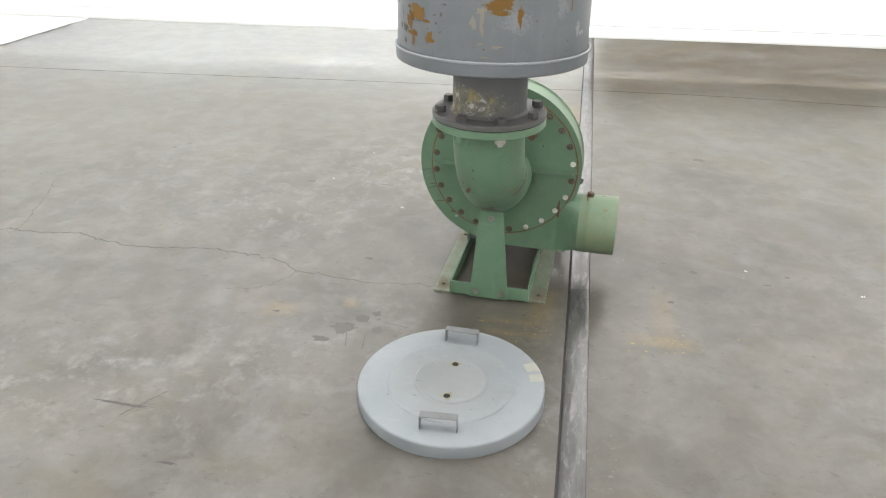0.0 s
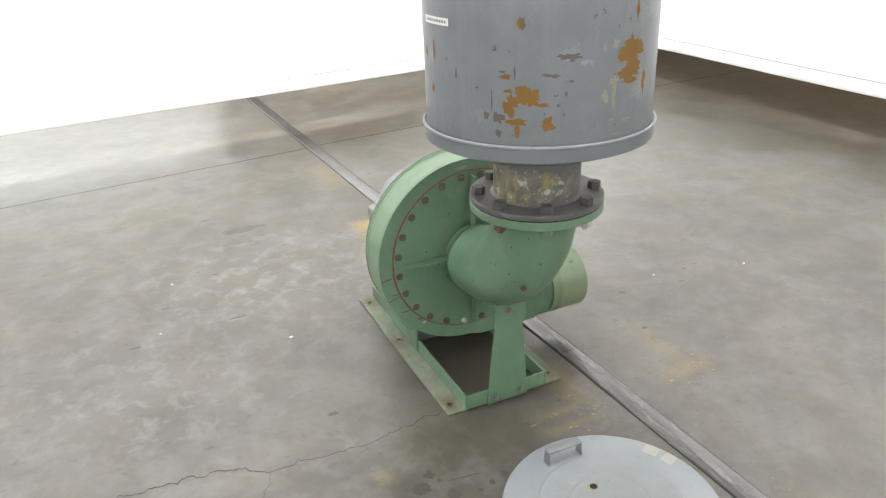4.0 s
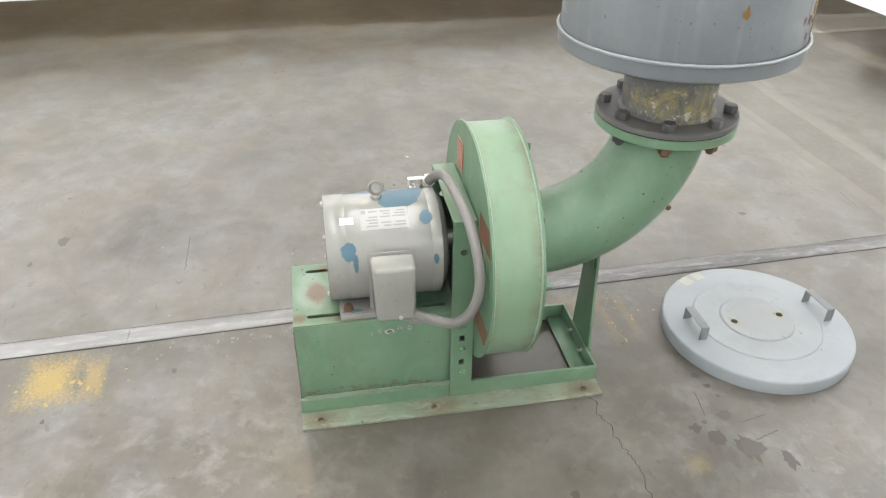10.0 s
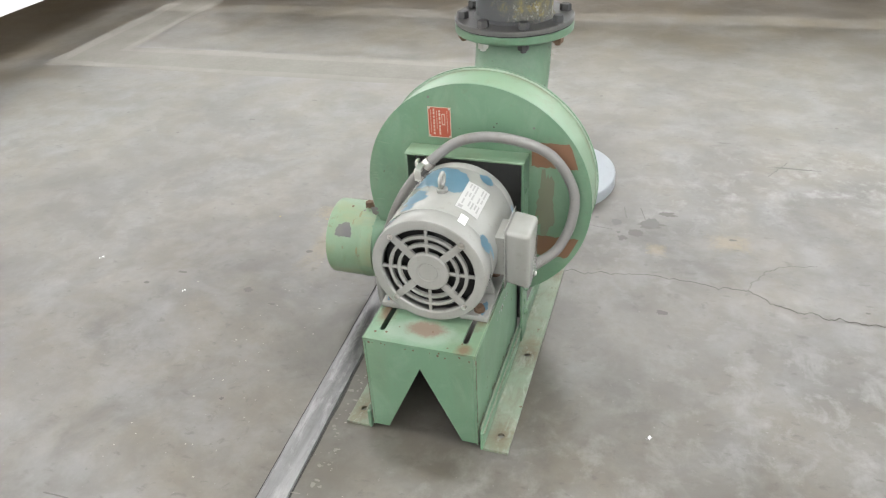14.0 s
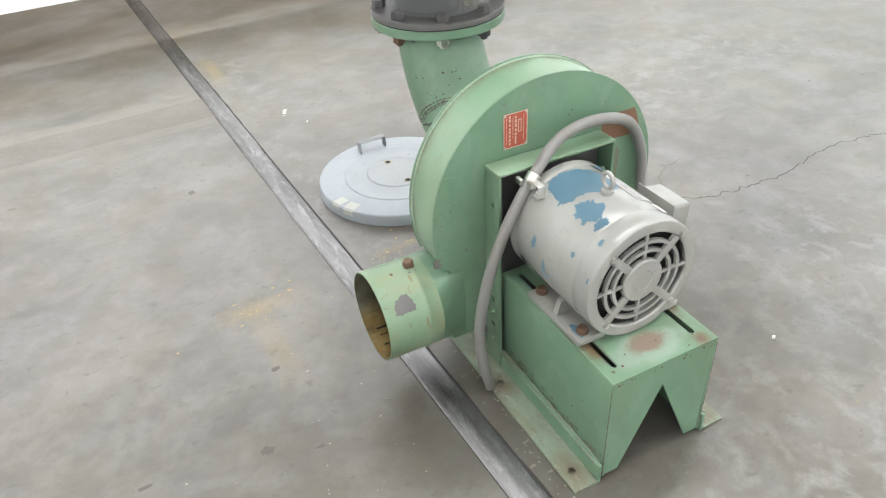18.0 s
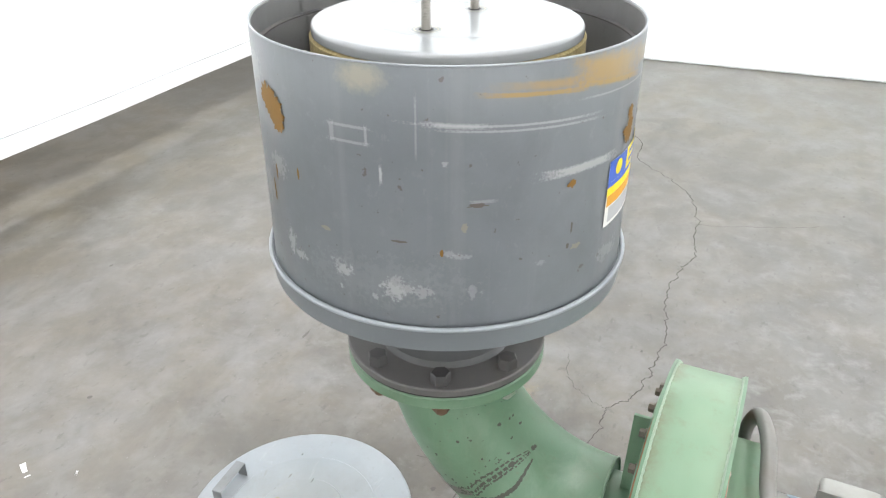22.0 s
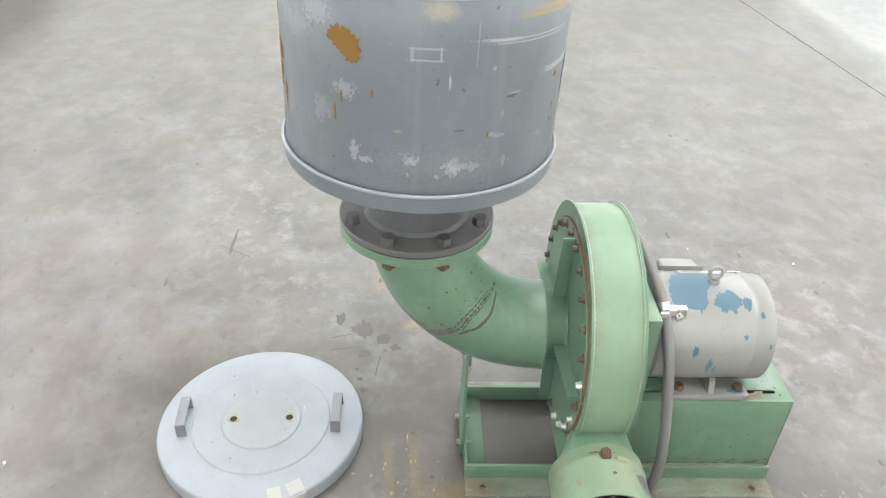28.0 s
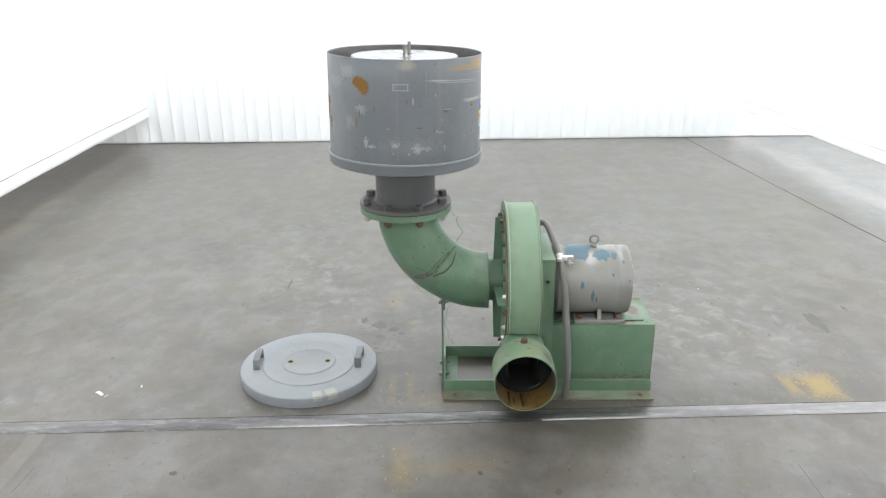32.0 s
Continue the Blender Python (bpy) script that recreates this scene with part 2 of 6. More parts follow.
def tape_left(k, c):
    """Yellowed glue and torn tape round part of the neck."""
    a = k.wrap(10)
    band = k.spot(195, 0.786, 205, 0.085, 0.6, 20, 0.25, 0.6, k.flat_coords(a, k.axes()[2]))
    mott = k.noise(26, 7, 0.75, (1, 1, 0.6), 0.5)
    g = k.mix(k.ramp(mott, [(0.36, 0.0), (0.56, 1.0)]), (0.075, 0.074, 0.068), (0.165, 0.155, 0.115))
    g = k.mix(k.mul(k.ramp(k.noise(12, 6, 0.72, (1, 1, 0.7), 0.6), [(0.51, 0.0), (0.58, 1.0)]), 0.9), g, (0.27, 0.215, 0.07))
    g = k.mix(k.ramp(k.noise(40, 6, 0.75, None, 0.6), [(0.54, 0.0), (0.60, 1.0)]), g, (0.42, 0.415, 0.38))
    return k.mix(k.mul(band, 0.9), c, g)


def drum_wear(k, c):
    """Chips, scuffs, glue and drag marks on the drum: angle, height, width in degrees, height, lean."""
    p = k.flat_coords(k.mul(k.wrap(-220), 1.8, "SUBTRACT"), k.axes()[2])
    c = k.mix(k.mul(k.ramp(k.noise(9, 6, 0.7, None, 0.4), [(0.46, 0.0), (0.68, 1.0)]), 0.5), c, (0.112, 0.122, 0.132))
    c = k.mix(k.mul(k.ramp(k.noise(48, 6, 0.75, (1, 1, 0.5), 0.4), [(0.60, 0.0), (0.72, 1.0)]), 0.35), c, (0.23, 0.238, 0.245))
    runs = k.noise(30, 4, 0.6, (1, 1, 0.04))
    c = k.mix(k.mul(k.ramp(runs, [(0.54, 0.0), (0.7, 1.0)]), 0.22), c, (0.22, 0.228, 0.235))
    for a, z, w, h, amount in DRUM_SCUFFS:
        c = k.mix(k.mul(k.spot(a, z, w * 0.95, h * 0.95, 1.0, 26, 0.2, 2.6, p), amount * 0.6), c, (0.34, 0.35, 0.355))
    for a, z, w, h, lean, amount in DRUM_LINES:
        c = k.mix(k.mul(k.spot(a, z, w, h, 0.25, 60, 0.3, 0.9, p, lean, True), amount * 0.75), c, (0.38, 0.39, 0.39))
    c = k.mix(k.mul(k.spot(3.0, 1.262, 10.5, 0.030, 0.35, 30, 0.5, 0.7, p), 0.6), c, (0.30, 0.28, 0.205))
    for a, z, w, h, lean, amount in DRUM_DRAGS:
        c = k.mix(k.mul(k.spot(a, z, w, h, 0.5, 24, 0.4, 0.5, p, lean, True), amount * 0.9), c, (0.285, 0.18, 0.038))
    specks = k.noise(70, 3, 0.5)
    c = k.mix(k.mul(k.ramp(specks, [(0.70, 0.0), (0.72, 1.0)]), 0.7), c, (0.075, 0.06, 0.048))
    return c


DRUM_SCUFFS = ((-103.3, 1.11, 6.5, 0.012, 0.5), (-30.7, 1.118, 9.3, 0.030, 0.65), (-42, 1.071, 7, 0.04, 0.4), (-27, 1.008, 3.2, 0.03, 1), (-23.3, 0.998, 6.1, 0.012, 1), (-5.5, 1.004, 5.1, 0.018, 0.8), (-6.6, 0.979, 1, 0.008, 1), (9.3, 0.987, 5.7, 0.021, 0.9), (4.3, 0.977, 2, 0.01, 0.9), (18, 0.992, 4.8, 0.016, 0.7), (27.4, 1.045, 4.9, 0.007, 0.6), (50, 1.02, 3.7, 0.007, 0.5), (31.3, 0.996, 2.6, 0.018, 0.5), (23.5, 1.167, 1.7, 0.007, 0.9), (-43, 1.236, 13, 0.033, 0.45), (-58.8, 1.2, 18.4, 0.037, 0.35), (7.1, 1.15, 0.7, 0.016, 0.9), (10.6, 0.995, 7.3, 0.023, 0.8), (-6.4, 1.008, 5.8, 0.018, 0.6), (79, 0.989, 11.8, 0.028, 0.6), (24.6, 1.049, 5.1, 0.008, 0.6),
               (-70, 1.04, 14, 0.05, 0.35), (-110, 1.13, 8, 0.03, 0.25), (-150, 1.0, 10, 0.03, 0.2), (5, 1.0, 40, 0.06, 0.15))
DRUM_LINES = ((7.1, 1.148, 0.7, 0.02, 0, 0.9), (-1.4, 1.2025, 10.3, 0.0034, 0, 0.55), (-1.4, 1.1835, 10.3, 0.0034, 0, 0.55), (-6.2, 1.193, 1.3, 0.022, 0, 0.45), (3.6, 1.193, 0.7, 0.022, 0, 0.6), (16.3, 1.209, 0.5, 0.063, 0, 0.35), (40, 1.2095, 42, 0.0028, -0.0115, 0.7), (44, 1.2025, 38, 0.0026, -0.0115, 0.65), (26, 1.2122, 13, 0.006, -0.0115, 0.6),
              (82, 1.2225, 38, 0.0022, -0.011, 0.5), (63, 1.1385, 24, 0.0105, -0.006, 1.0), (33, 1.118, 6, 0.004, 0, 0.4))
DRUM_DRAGS = ((46, 1.2428, 23, 0.0050, -0.015, 0.9), (47, 1.2530, 20, 0.0085, -0.01, 0.4), (51, 1.2500, 12, 0.010, -0.01, 0.45), (71, 1.2535, 25, 0.032, -0.02, 0.7), (66, 1.2570, 13, 0.028, 0, 0.45), (73, 1.2370, 24, 0.0060, -0.03, 0.85), (92, 1.2500, 14, 0.020, 0, 0.4))
RAIL_GREEN = paint("green_paint_trodden", (0.150, 0.200, 0.142), (0.235, 0.265, 0.205), (0.19, 0.165, 0.105), 0.6, 0.7, (0.12, 0.085, 0.05), 0.66, rail_wear)
GREY = paint("grey_drum_paint", (0.128, 0.142, 0.155), (0.158, 0.172, 0.186), (0.20, 0.21, 0.215), 0.33, 0.22)
DRUM_GREY = paint("grey_drum_wall_paint", (0.128, 0.142, 0.155), (0.158, 0.172, 0.186), (0.20, 0.21, 0.215), 0.33, 0.22, None, 0.7, drum_wear)
GREY_IN = paint("grey_paint_inside", (0.118, 0.120, 0.122), (0.142, 0.144, 0.146), (0.07, 0.068, 0.065), 0.5, 0.35)
HANDLE = paint("handle_grey_paint", (0.15, 0.158, 0.165), (0.19, 0.197, 0.205), (0.11, 0.10, 0.09), 0.5, 0.4)
LID_GREY = paint("lid_light_grey_paint", (0.225, 0.248, 0.268), (0.262, 0.282, 0.30), (0.17, 0.172, 0.172), 0.36, 0.25, None, 0.7, lid_wear)
CAP_GREY = paint("filter_cap_pale_paint", (0.238, 0.25, 0.262), (0.258, 0.27, 0.28), (0.2, 0.19, 0.172), 0.21, 0.25)
MOTOR = paint("motor_grey_paint", (0.232, 0.232, 0.217), (0.272, 0.27, 0.252), (0.15, 0.138, 0.112), 0.2, 0.25, (0.07, 0.12, 0.165), 0.765)
MOTOR_BLUE = paint("old_blue_paint", (0.05, 0.112, 0.155), (0.07, 0.138, 0.18), (0.06, 0.10, 0.13), 0.4, 0.3)
DARK = paint("dark_steel", (0.045, 0.045, 0.047), (0.065, 0.063, 0.062), (0.11, 0.09, 0.07), 0.55, 0.3)
FLANGE_GREY = paint("dark_grey_flange", (0.0897, 0.0874, 0.0874), (0.117, 0.1131, 0.1108), (0.156, 0.1404, 0.117), 0.5, 0.4)
NECK_GREY = paint("neck_grey_paint", (0.074, 0.077, 0.080), (0.102, 0.103, 0.103), (0.055, 0.052, 0.049), 0.48, 0.5, None, 0.7, tape_left)
RUST = paint("rust_brown", (0.098, 0.058, 0.036), (0.135, 0.08, 0.048), (0.085, 0.045, 0.028), 0.8, 0.6)
BROWN = paint("bare_rusted_steel", (0.15, 0.073, 0.038), (0.185, 0.095, 0.05), (0.10, 0.055, 0.035), 0.7, 0.5)
RIM_DIRT = paint("yellow_brown_dirt", (0.19, 0.185, 0.10), (0.165, 0.14, 0.075), (0.20, 0.21, 0.125), 0.6, 0.6)
PRIMER = paint("ochre_primer", (0.165, 0.086, 0.010), (0.195, 0.102, 0.013), (0.12, 0.07, 0.02), 0.75, 0.5)
NICK = paint("nicked_brown", (0.088, 0.078, 0.066), (0.105, 0.092, 0.076), (0.07, 0.06, 0.05), 0.65, 0.5)
CREAM = paint("cream_paint_spot", (0.20, 0.190, 0.155), (0.235, 0.225, 0.185), (0.20, 0.17, 0.12), 0.55, 0.5)
OLD_BOLT = paint("aged_bolt", (0.070, 0.060, 0.044), (0.105, 0.092, 0.066), (0.12, 0.065, 0.035), 0.5, 0.6)
SEAM_RUST = paint("orange_seam_rust", (0.20, 0.088, 0.034), (0.16, 0.075, 0.035), (0.11, 0.075, 0.045), 0.75, 0.5)
BARE = paint("bare_grey_metal", (0.125, 0.115, 0.105), (0.16, 0.15, 0.14), (0.09, 0.08, 0.07), 0.45, 0.4)
OLD_GLUE = paint("yellowed_tape_residue", (0.205, 0.185, 0.105), (0.29, 0.275, 0.20), (0.12, 0.10, 0.045), 0.5, 0.7)
WHITE_SCUFF = paint("white_scuff", (0.32, 0.33, 0.335), (0.40, 0.41, 0.415), (0.23, 0.24, 0.245), 0.6, 0.6)
TAPE = paint("masking_tape", (0.33, 0.325, 0.29), (0.37, 0.365, 0.33), (0.29, 0.28, 0.245), 0.7, 0.3)
CONDUIT = paint("conduit_grey_plastic", (0.155, 0.150, 0.143), (0.19, 0.184, 0.175), (0.115, 0.098, 0.078), 0.5, 0.45)
DARK_CHIP = paint("dark_scratch", (0.052, 0.058, 0.044), (0.078, 0.08, 0.062), (0.04, 0.04, 0.035), 0.6, 0.4)
RED_PLATE = paint("red_plate", (0.30, 0.058, 0.03), (0.36, 0.08, 0.04), (0.36, 0.10, 0.06), 0.45, 0.2)
WASH = paint("reddish_wash", (0.135, 0.132, 0.088), (0.150, 0.150, 0.100), (0.125, 0.175, 0.112), 0.55, 0.8)
PLATE_TEXT = paint("plate_lettering", (0.44, 0.33, 0.27), (0.50, 0.40, 0.33), (0.34, 0.15, 0.10), 0.5, 0.4)


def metal(name, colour, rough, spots=0.3):
    k = Mat(name)
    c = k.mix(k.mul(k.ramp(k.noise(30, 5), [(0.5, 0.0), (0.7, 1.0)]), spots), colour, tuple(v * 0.45 for v in colour))
    k.bump(k.noise(180, 3), 0.1, 0.0006)
    return k.set(c, k.ramp(k.noise(14, 4), [(0.3, max(0.29, rough - 0.08)), (0.7, max(0.34, rough + 0.12))]), 1.0)


STEEL = metal("worn_steel", (0.42, 0.40, 0.37), 0.42)
DULL = metal("dull_zinc", (0.30, 0.29, 0.27), 0.5)
ZINC = metal("bright_zinc", (0.74, 0.73, 0.70), 0.28, 0.2)
LABEL_FOIL = paint("foil_label", (0.36, 0.355, 0.345), (0.42, 0.415, 0.40), (0.30, 0.28, 0.25), 0.4, 0.5)
FOIL_PRINT = paint("worn_foil_print", (0.21, 0.205, 0.20), (0.29, 0.285, 0.28), (0.34, 0.335, 0.32), 0.5, 0.7)


def plain(name, colour, rough=0.5):
    k = Mat(name)
    c = k.mix(k.mul(k.ramp(k.noise(40, 4), [(0.4, 0.0), (0.7, 1.0)]), 0.35), colour, tuple(v * 0.8 for v in colour))
    return k.set(c, rough)


HOLE = plain("hole_black", (0.012, 0.012, 0.012), 0.9)
GASKET = plain("black_gasket", (0.02, 0.02, 0.02), 0.7)
LABEL_WHITE = plain("label_white", (0.72, 0.72, 0.70))
LABEL_BLUE = plain("label_blue", (0.05, 0.12, 0.5))
LABEL_YELLOW = plain("label_yellow", (0.80, 0.66, 0.015))
LABEL_ORANGE = plain("label_orange", (0.62, 0.30, 0.02))
LABEL_GREY = plain("label_grey_print", (0.42, 0.43, 0.45))
INK = plain("grey_ink", (0.16, 0.16, 0.17))


def felt():
    k = Mat("olive_filter_felt")
    c = k.mix(k.ramp(k.noise(160, 5, 0.7), [(0.3, 0.0), (0.7, 1.0)]), (0.155, 0.12, 0.05), (0.30, 0.245, 0.115))
    c = k.mix(k.mul(k.ramp(k.noise(7, 3), [(0.4, 0.0), (0.7, 1.0)]), 0.4), c, (0.12, 0.09, 0.04))
    k.bump(k.noise(260, 4, 0.7), 0.5, 0.002)
    return k.set(c, 0.92)


FELT = felt()


def inside_pipe():
    k = Mat("outlet_inside_stained")
    z = k.t.nodes.new("ShaderNodeSeparateXYZ")
    k.link(k.co, z.inputs[0])
    low = k.mul(k.noise(16, 4), 0.07)
    h = k.mul(z.outputs[2], low, "SUBTRACT")
    pool = k.ramp(h, [(0.095, 1.0), (0.135, 0.0)])
    c = k.mix(k.ramp(k.noise(22, 5), [(0.4, 0.0), (0.65, 1.0)]), (0.072, 0.07, 0.047), (0.115, 0.112, 0.078))
    c = k.mix(k.mul(pool, 0.9), c, (0.155, 0.098, 0.024))
    c = k.mix(k.mul(k.mul(pool, k.ramp(k.noise(34, 6, 0.72, None, 0.5), [(0.46, 0.0), (0.62, 1.0)])), 0.6), c, (0.22, 0.17, 0.065))
    c = k.mix(k.mul(k.ramp(k.noise(15, 6, 0.7, (0.3, 1.5, 1), 0.4), [(0.55, 0.0), (0.68, 1.0)]), 0.7), c, (0.035, 0.03, 0.022))
    return k.set(c, 0.45)


PIPE_IN = inside_pipe()


# worn yellow paint, pale scuffs, grime and painted contact shade on the floor: x, y, width, depth, amount
YELLOW_PATCHES = ((0.15, 1.485, 0.15, 0.11, 1.3), (0.14, 1.37, 0.13, 0.05, 0.9), (0.10, -0.13, 0.17, 0.025, 0.30), (0.12, -0.20, 0.19, 0.025, 0.32), (0.2, -0.02, 0.08, 0.2, 0.35), (0.61, -0.15, 0.18, 0.06, 0.4), (0.25, -2.0, 0.05, 0.28, 0.5), (0.2, 2.25, 0.12, 0.32, 0.4), (-0.70, -0.215, 0.10, 0.07, 0.3), (-0.47, -0.13, 0.05, 0.05, 0.35), (0.62, 0.0, 0.06, 0.3, 0.25))
PALE_PATCHES = ((-0.30, -0.12, 0.5, 0.5, 0.35), (-0.9, -0.62, 0.75, 0.45, 0.45), (-1.25, -0.75, 0.6, 0.35, 0.5), (-0.62, -0.42, 0.35, 0.2, 0.45), (0.22, -0.05, 0.10, 0.45, 0.55), (0.235, -0.8, 0.07, 0.8, 0.5), (0.225, 0.9, 0.06, 1.0, 0.4), (0.18, -1.9, 0.14, 0.7, 0.5), (-0.62, 1.25, 0.5, 0.45, 0.4), (-0.35, 1.55, 0.35, 0.3, 0.3), (-1.0, 0.5, 0.55, 0.4, 0.35), (-1.75, 0.9, 0.9, 0.6, 0.3), (-1.9, -0.9, 0.9, 0.6, 0.3), (-0.55, 1.05, 0.9, 0.9, 0.35), (-0.25, 1.0, 0.4, 0.5, 0.35))
GRIME_SHADE_PATCHES = ((0.24, 0.55, 0.11, 1.1, 0.55), (0.19, 1.1, 0.12, 1.5, 0.5), (-0.41, 1.75, 0.3, 0.09, 0.4), (0.44, 0.3, 0.16, 1.2, 0.15), (-0.42, 0.42, 0.45, 0.75, 0.28), (0.0, 0.36, 0.34, 0.75, 0.9), (-0.02, -0.15, 0.5, 0.42, 0.4), (0.02, -0.62, 0.72, 0.72, 0.28), (-0.36, 0.12, 0.3, 0.3, 0.2), (0.6, 0.35, 0.5, 0.9, 0.1))


def concrete():
    """Trowelled slab: warm and cool clouds, oily blotches, chalky scuffs in drifts, drag lines and pits."""
    k = Mat("power_trowelled_concrete")
    cloud = k.noise(0.55, 4, 0.6, None, 0.3)
    mid = k.noise(2.6, 8, 0.66, None, 0.3)
    warm = k.noise(2.9, 7, 0.68, None, 0.3)
    blotch = k.noise(6.0, 6, 0.62, (1.0, 1.1, 1), 0.4)
    fine = k.noise(38.0, 5, 0.68)
    both = k.mul(k.mul(mid, 0.72), k.mul(cloud, 0.28), "ADD")
    c = k.ramp(both, [(0.36, (0.052, 0.047, 0.039)), (0.46, (0.092, 0.085, 0.074)), (0.55, (0.124, 0.119, 0.111)), (0.66, (0.172, 0.170, 0.165))])
    c = k.mix(k.mul(k.ramp(warm, [(0.42, 0.0), (0.66, 1.0)]), 0.55), c, (0.140, 0.115, 0.076))
    c = k.mix(k.mul(k.ramp(blotch, [(0.45, 0.0), (0.72, 1.0)]), 0.34), c, (0.20, 0.198, 0.193))
    c = k.mix(k.mul(k.ramp(blotch, [(0.30, 1.0), (0.55, 0.0)]), 0.35), c, (0.068, 0.060, 0.048))
    c = k.mix(k.mul(k.ramp(k.noise(0.9, 3, 0.5, None, 0.2), [(0.50, 0.0), (0.72, 1.0)]), 0.4), c, (0.072, 0.066, 0.057))
    # chalky scuffs gathered in drifts
    drift = k.ramp(k.noise(1.1, 3, 0.5, None, 0.2), [(0.44, 0.0), (0.62, 1.0)])
    chalk = k.ramp(k.noise(11.0, 6, 0.66, (1.1, 1.0, 1), 0.3), [(0.50, 0.0), (0.70, 1.0)])
    c = k.mix(k.mul(k.mul(drift, chalk), 0.24), c, (0.25, 0.248, 0.243))
    c = k.mix(k.mul(k.ramp(fine, [(0.42, 0.0), (0.66, 1.0)]), 0.18), c, (0.075, 0.069, 0.058))
    c = k.mix(k.mul(k.ramp(k.noise(20.0, 4, 0.65, (1, 1.6, 1), 0.4), [(0.60, 0.0), (0.70, 1.0)]), 0.5), c, (0.050, 0.044, 0.036))
    c = k.mix(k.mul(k.ramp(k.noise(90.0, 2, 0.6), [(0.70, 0.0), (0.76, 1.0)]), 0.35), c, (0.28, 0.275, 0.26))
    for sx, sy, sw, sh, amount in PALE_PATCHES:
        c = k.mix(k.mul(k.mul(k.spot(sx, sy, sw, sh, 1.1, 6.0, 0.9, 1.0), chalk), min(1.0, amount * 1.1)), c, (0.25, 0.247, 0.238))
    # trodden grime, plus contact shade under blower and lid put into the colour
    for sx, sy, sw, sh, amount in GRIME_SHADE_PATCHES:
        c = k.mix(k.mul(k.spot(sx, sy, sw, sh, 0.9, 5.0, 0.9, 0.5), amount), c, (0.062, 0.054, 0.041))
    for sx, sy, sw, sh, amount in YELLOW_PATCHES:
        c = k.mix(k.mul(k.spot(sx, sy, sw, sh, 0.5, 22.0, 0.5, 1.5, None, 0.0, True), min(1.0, amount * 0.65)), c, (0.29, 0.205, 0.052))
    r = k.mix(k.ramp(mid, [(0.35, 0.0), (0.65, 1.0)]), (0.288, 0.288, 0.288), (0.36, 0.36, 0.36))
    k.bump(fine, 0.05, 0.0015)
    return k.set(c, r, 0.0, 0.7)


CONCRETE = concrete()


def patch_concrete(name, a, b):
    k = Mat(name)
    c = k.mix(k.ramp(k.noise(5, 6, 0.7), [(0.35, 0.0), (0.65, 1.0)]), a, b)
    c = k.mix(k.mul(k.ramp(k.noise(40, 5, 0.7), [(0.5, 0.0), (0.7, 1.0)]), 0.35), c, (0.18, 0.16, 0.135))
    k.bump(k.noise(60, 5), 0.25, 0.002)
    return k.set(c, 0.55)


PATCH = patch_concrete("patched_concrete", (0.118, 0.108, 0.092), (0.15, 0.142, 0.126))
PATCH_EDGE = patch_concrete("pale_mortar_edge", (0.148, 0.139, 0.122), (0.18, 0.171, 0.152))


def strip_metal():
    k = Mat("joint_filler_grey")
    c = k.mix(k.ramp(k.noise(2.4, 6, 0.7, (5.0, 0.5, 1)), [(0.36, 0.0), (0.62, 1.0)]), (0.105, 0.102, 0.101), (0.215, 0.212, 0.213))
    c = k.mix(k.mul(k.ramp(k.noise(16, 7, 0.76, (2.2, 0.5, 1), 0.4), [(0.50, 0.0), (0.64, 1.0)]), 0.40), c, (0.42, 0.415, 0.41))
    c = k.mix(k.mul(k.ramp(k.noise(9, 6, 0.72, (2.5, 0.35, 1), 0.4), [(0.56, 0.0), (0.70, 1.0)]), 0.6), c, (0.10, 0.096, 0.094))
    c = k.mix(k.mul(k.ramp(k.noise(60, 4), [(0.58, 0.0), (0.7, 1.0)]), 0.35), c, (0.10, 0.095, 0.09))
    # paler north of the machine: a bright reflection put into the colour
    c = k.mix(k.mul(k.spot(0.31, 1.75, 0.3, 1.75, 0.3, 5, 0.4), 0.28), c, (0.55, 0.545, 0.55))
    k.bump(k.noise(60, 5, 0.7, (1, 0.4, 1)), 0.25, 0.0015)
    return k.set(c, k.ramp(k.noise(12, 5, 0.7, (2, 0.5, 1)), [(0.35, 0.30), (0.65, 0.40)]), 0.85)


STRIP = strip_metal()
CRACK = plain("crack_dark", (0.060, 0.054, 0.046), 0.9)
SEAM = plain("seam_black", (0.035, 0.032, 0.03), 0.85)
YELLOW_WORN = plain("worn_yellow_floor_paint", (0.33, 0.245, 0.085), 0.7)
SEAM_GREY = plain("stitched_seam_grey", (0.46, 0.47, 0.48), 0.6)
STAIN = plain("oil_stain", (0.070, 0.063, 0.053), 0.3)
DRIP = plain("dried_drip", (0.078, 0.074, 0.066), 0.3)
CRUMB = plain("pale_crumbs", (0.30, 0.285, 0.25), 0.8)
PAPER = plain("white_scrap", (0.72, 0.72, 0.70), 0.7)


def vinyl():
    k = Mat("white_vinyl_sheet")
    c = k.mix(k.ramp(k.noise(1.4, 4), [(0.35, 0.0), (0.7, 1.0)]), (0.86, 0.87, 0.88), (0.90, 0.90, 0.90))
    k.bump(k.noise(2.2, 3), 0.15, 0.02)
    return k.set(c, 0.35)


VINYL = vinyl()


def wall_white():
    k = Mat("white_sheet_steel_wall")
    c = k.mix(k.ramp(k.noise(2.0, 4, 0.6, (1, 1, 0.3)), [(0.35, 0.0), (0.7, 1.0)]), (0.80, 0.835, 0.85), (0.86, 0.875, 0.88))
    c = k.mix(k.mul(k.ramp(k.noise(20, 5), [(0.6, 0.0), (0.75, 1.0)]), 0.15), c, (0.6, 0.6, 0.58))
    return k.set(c, 0.4)


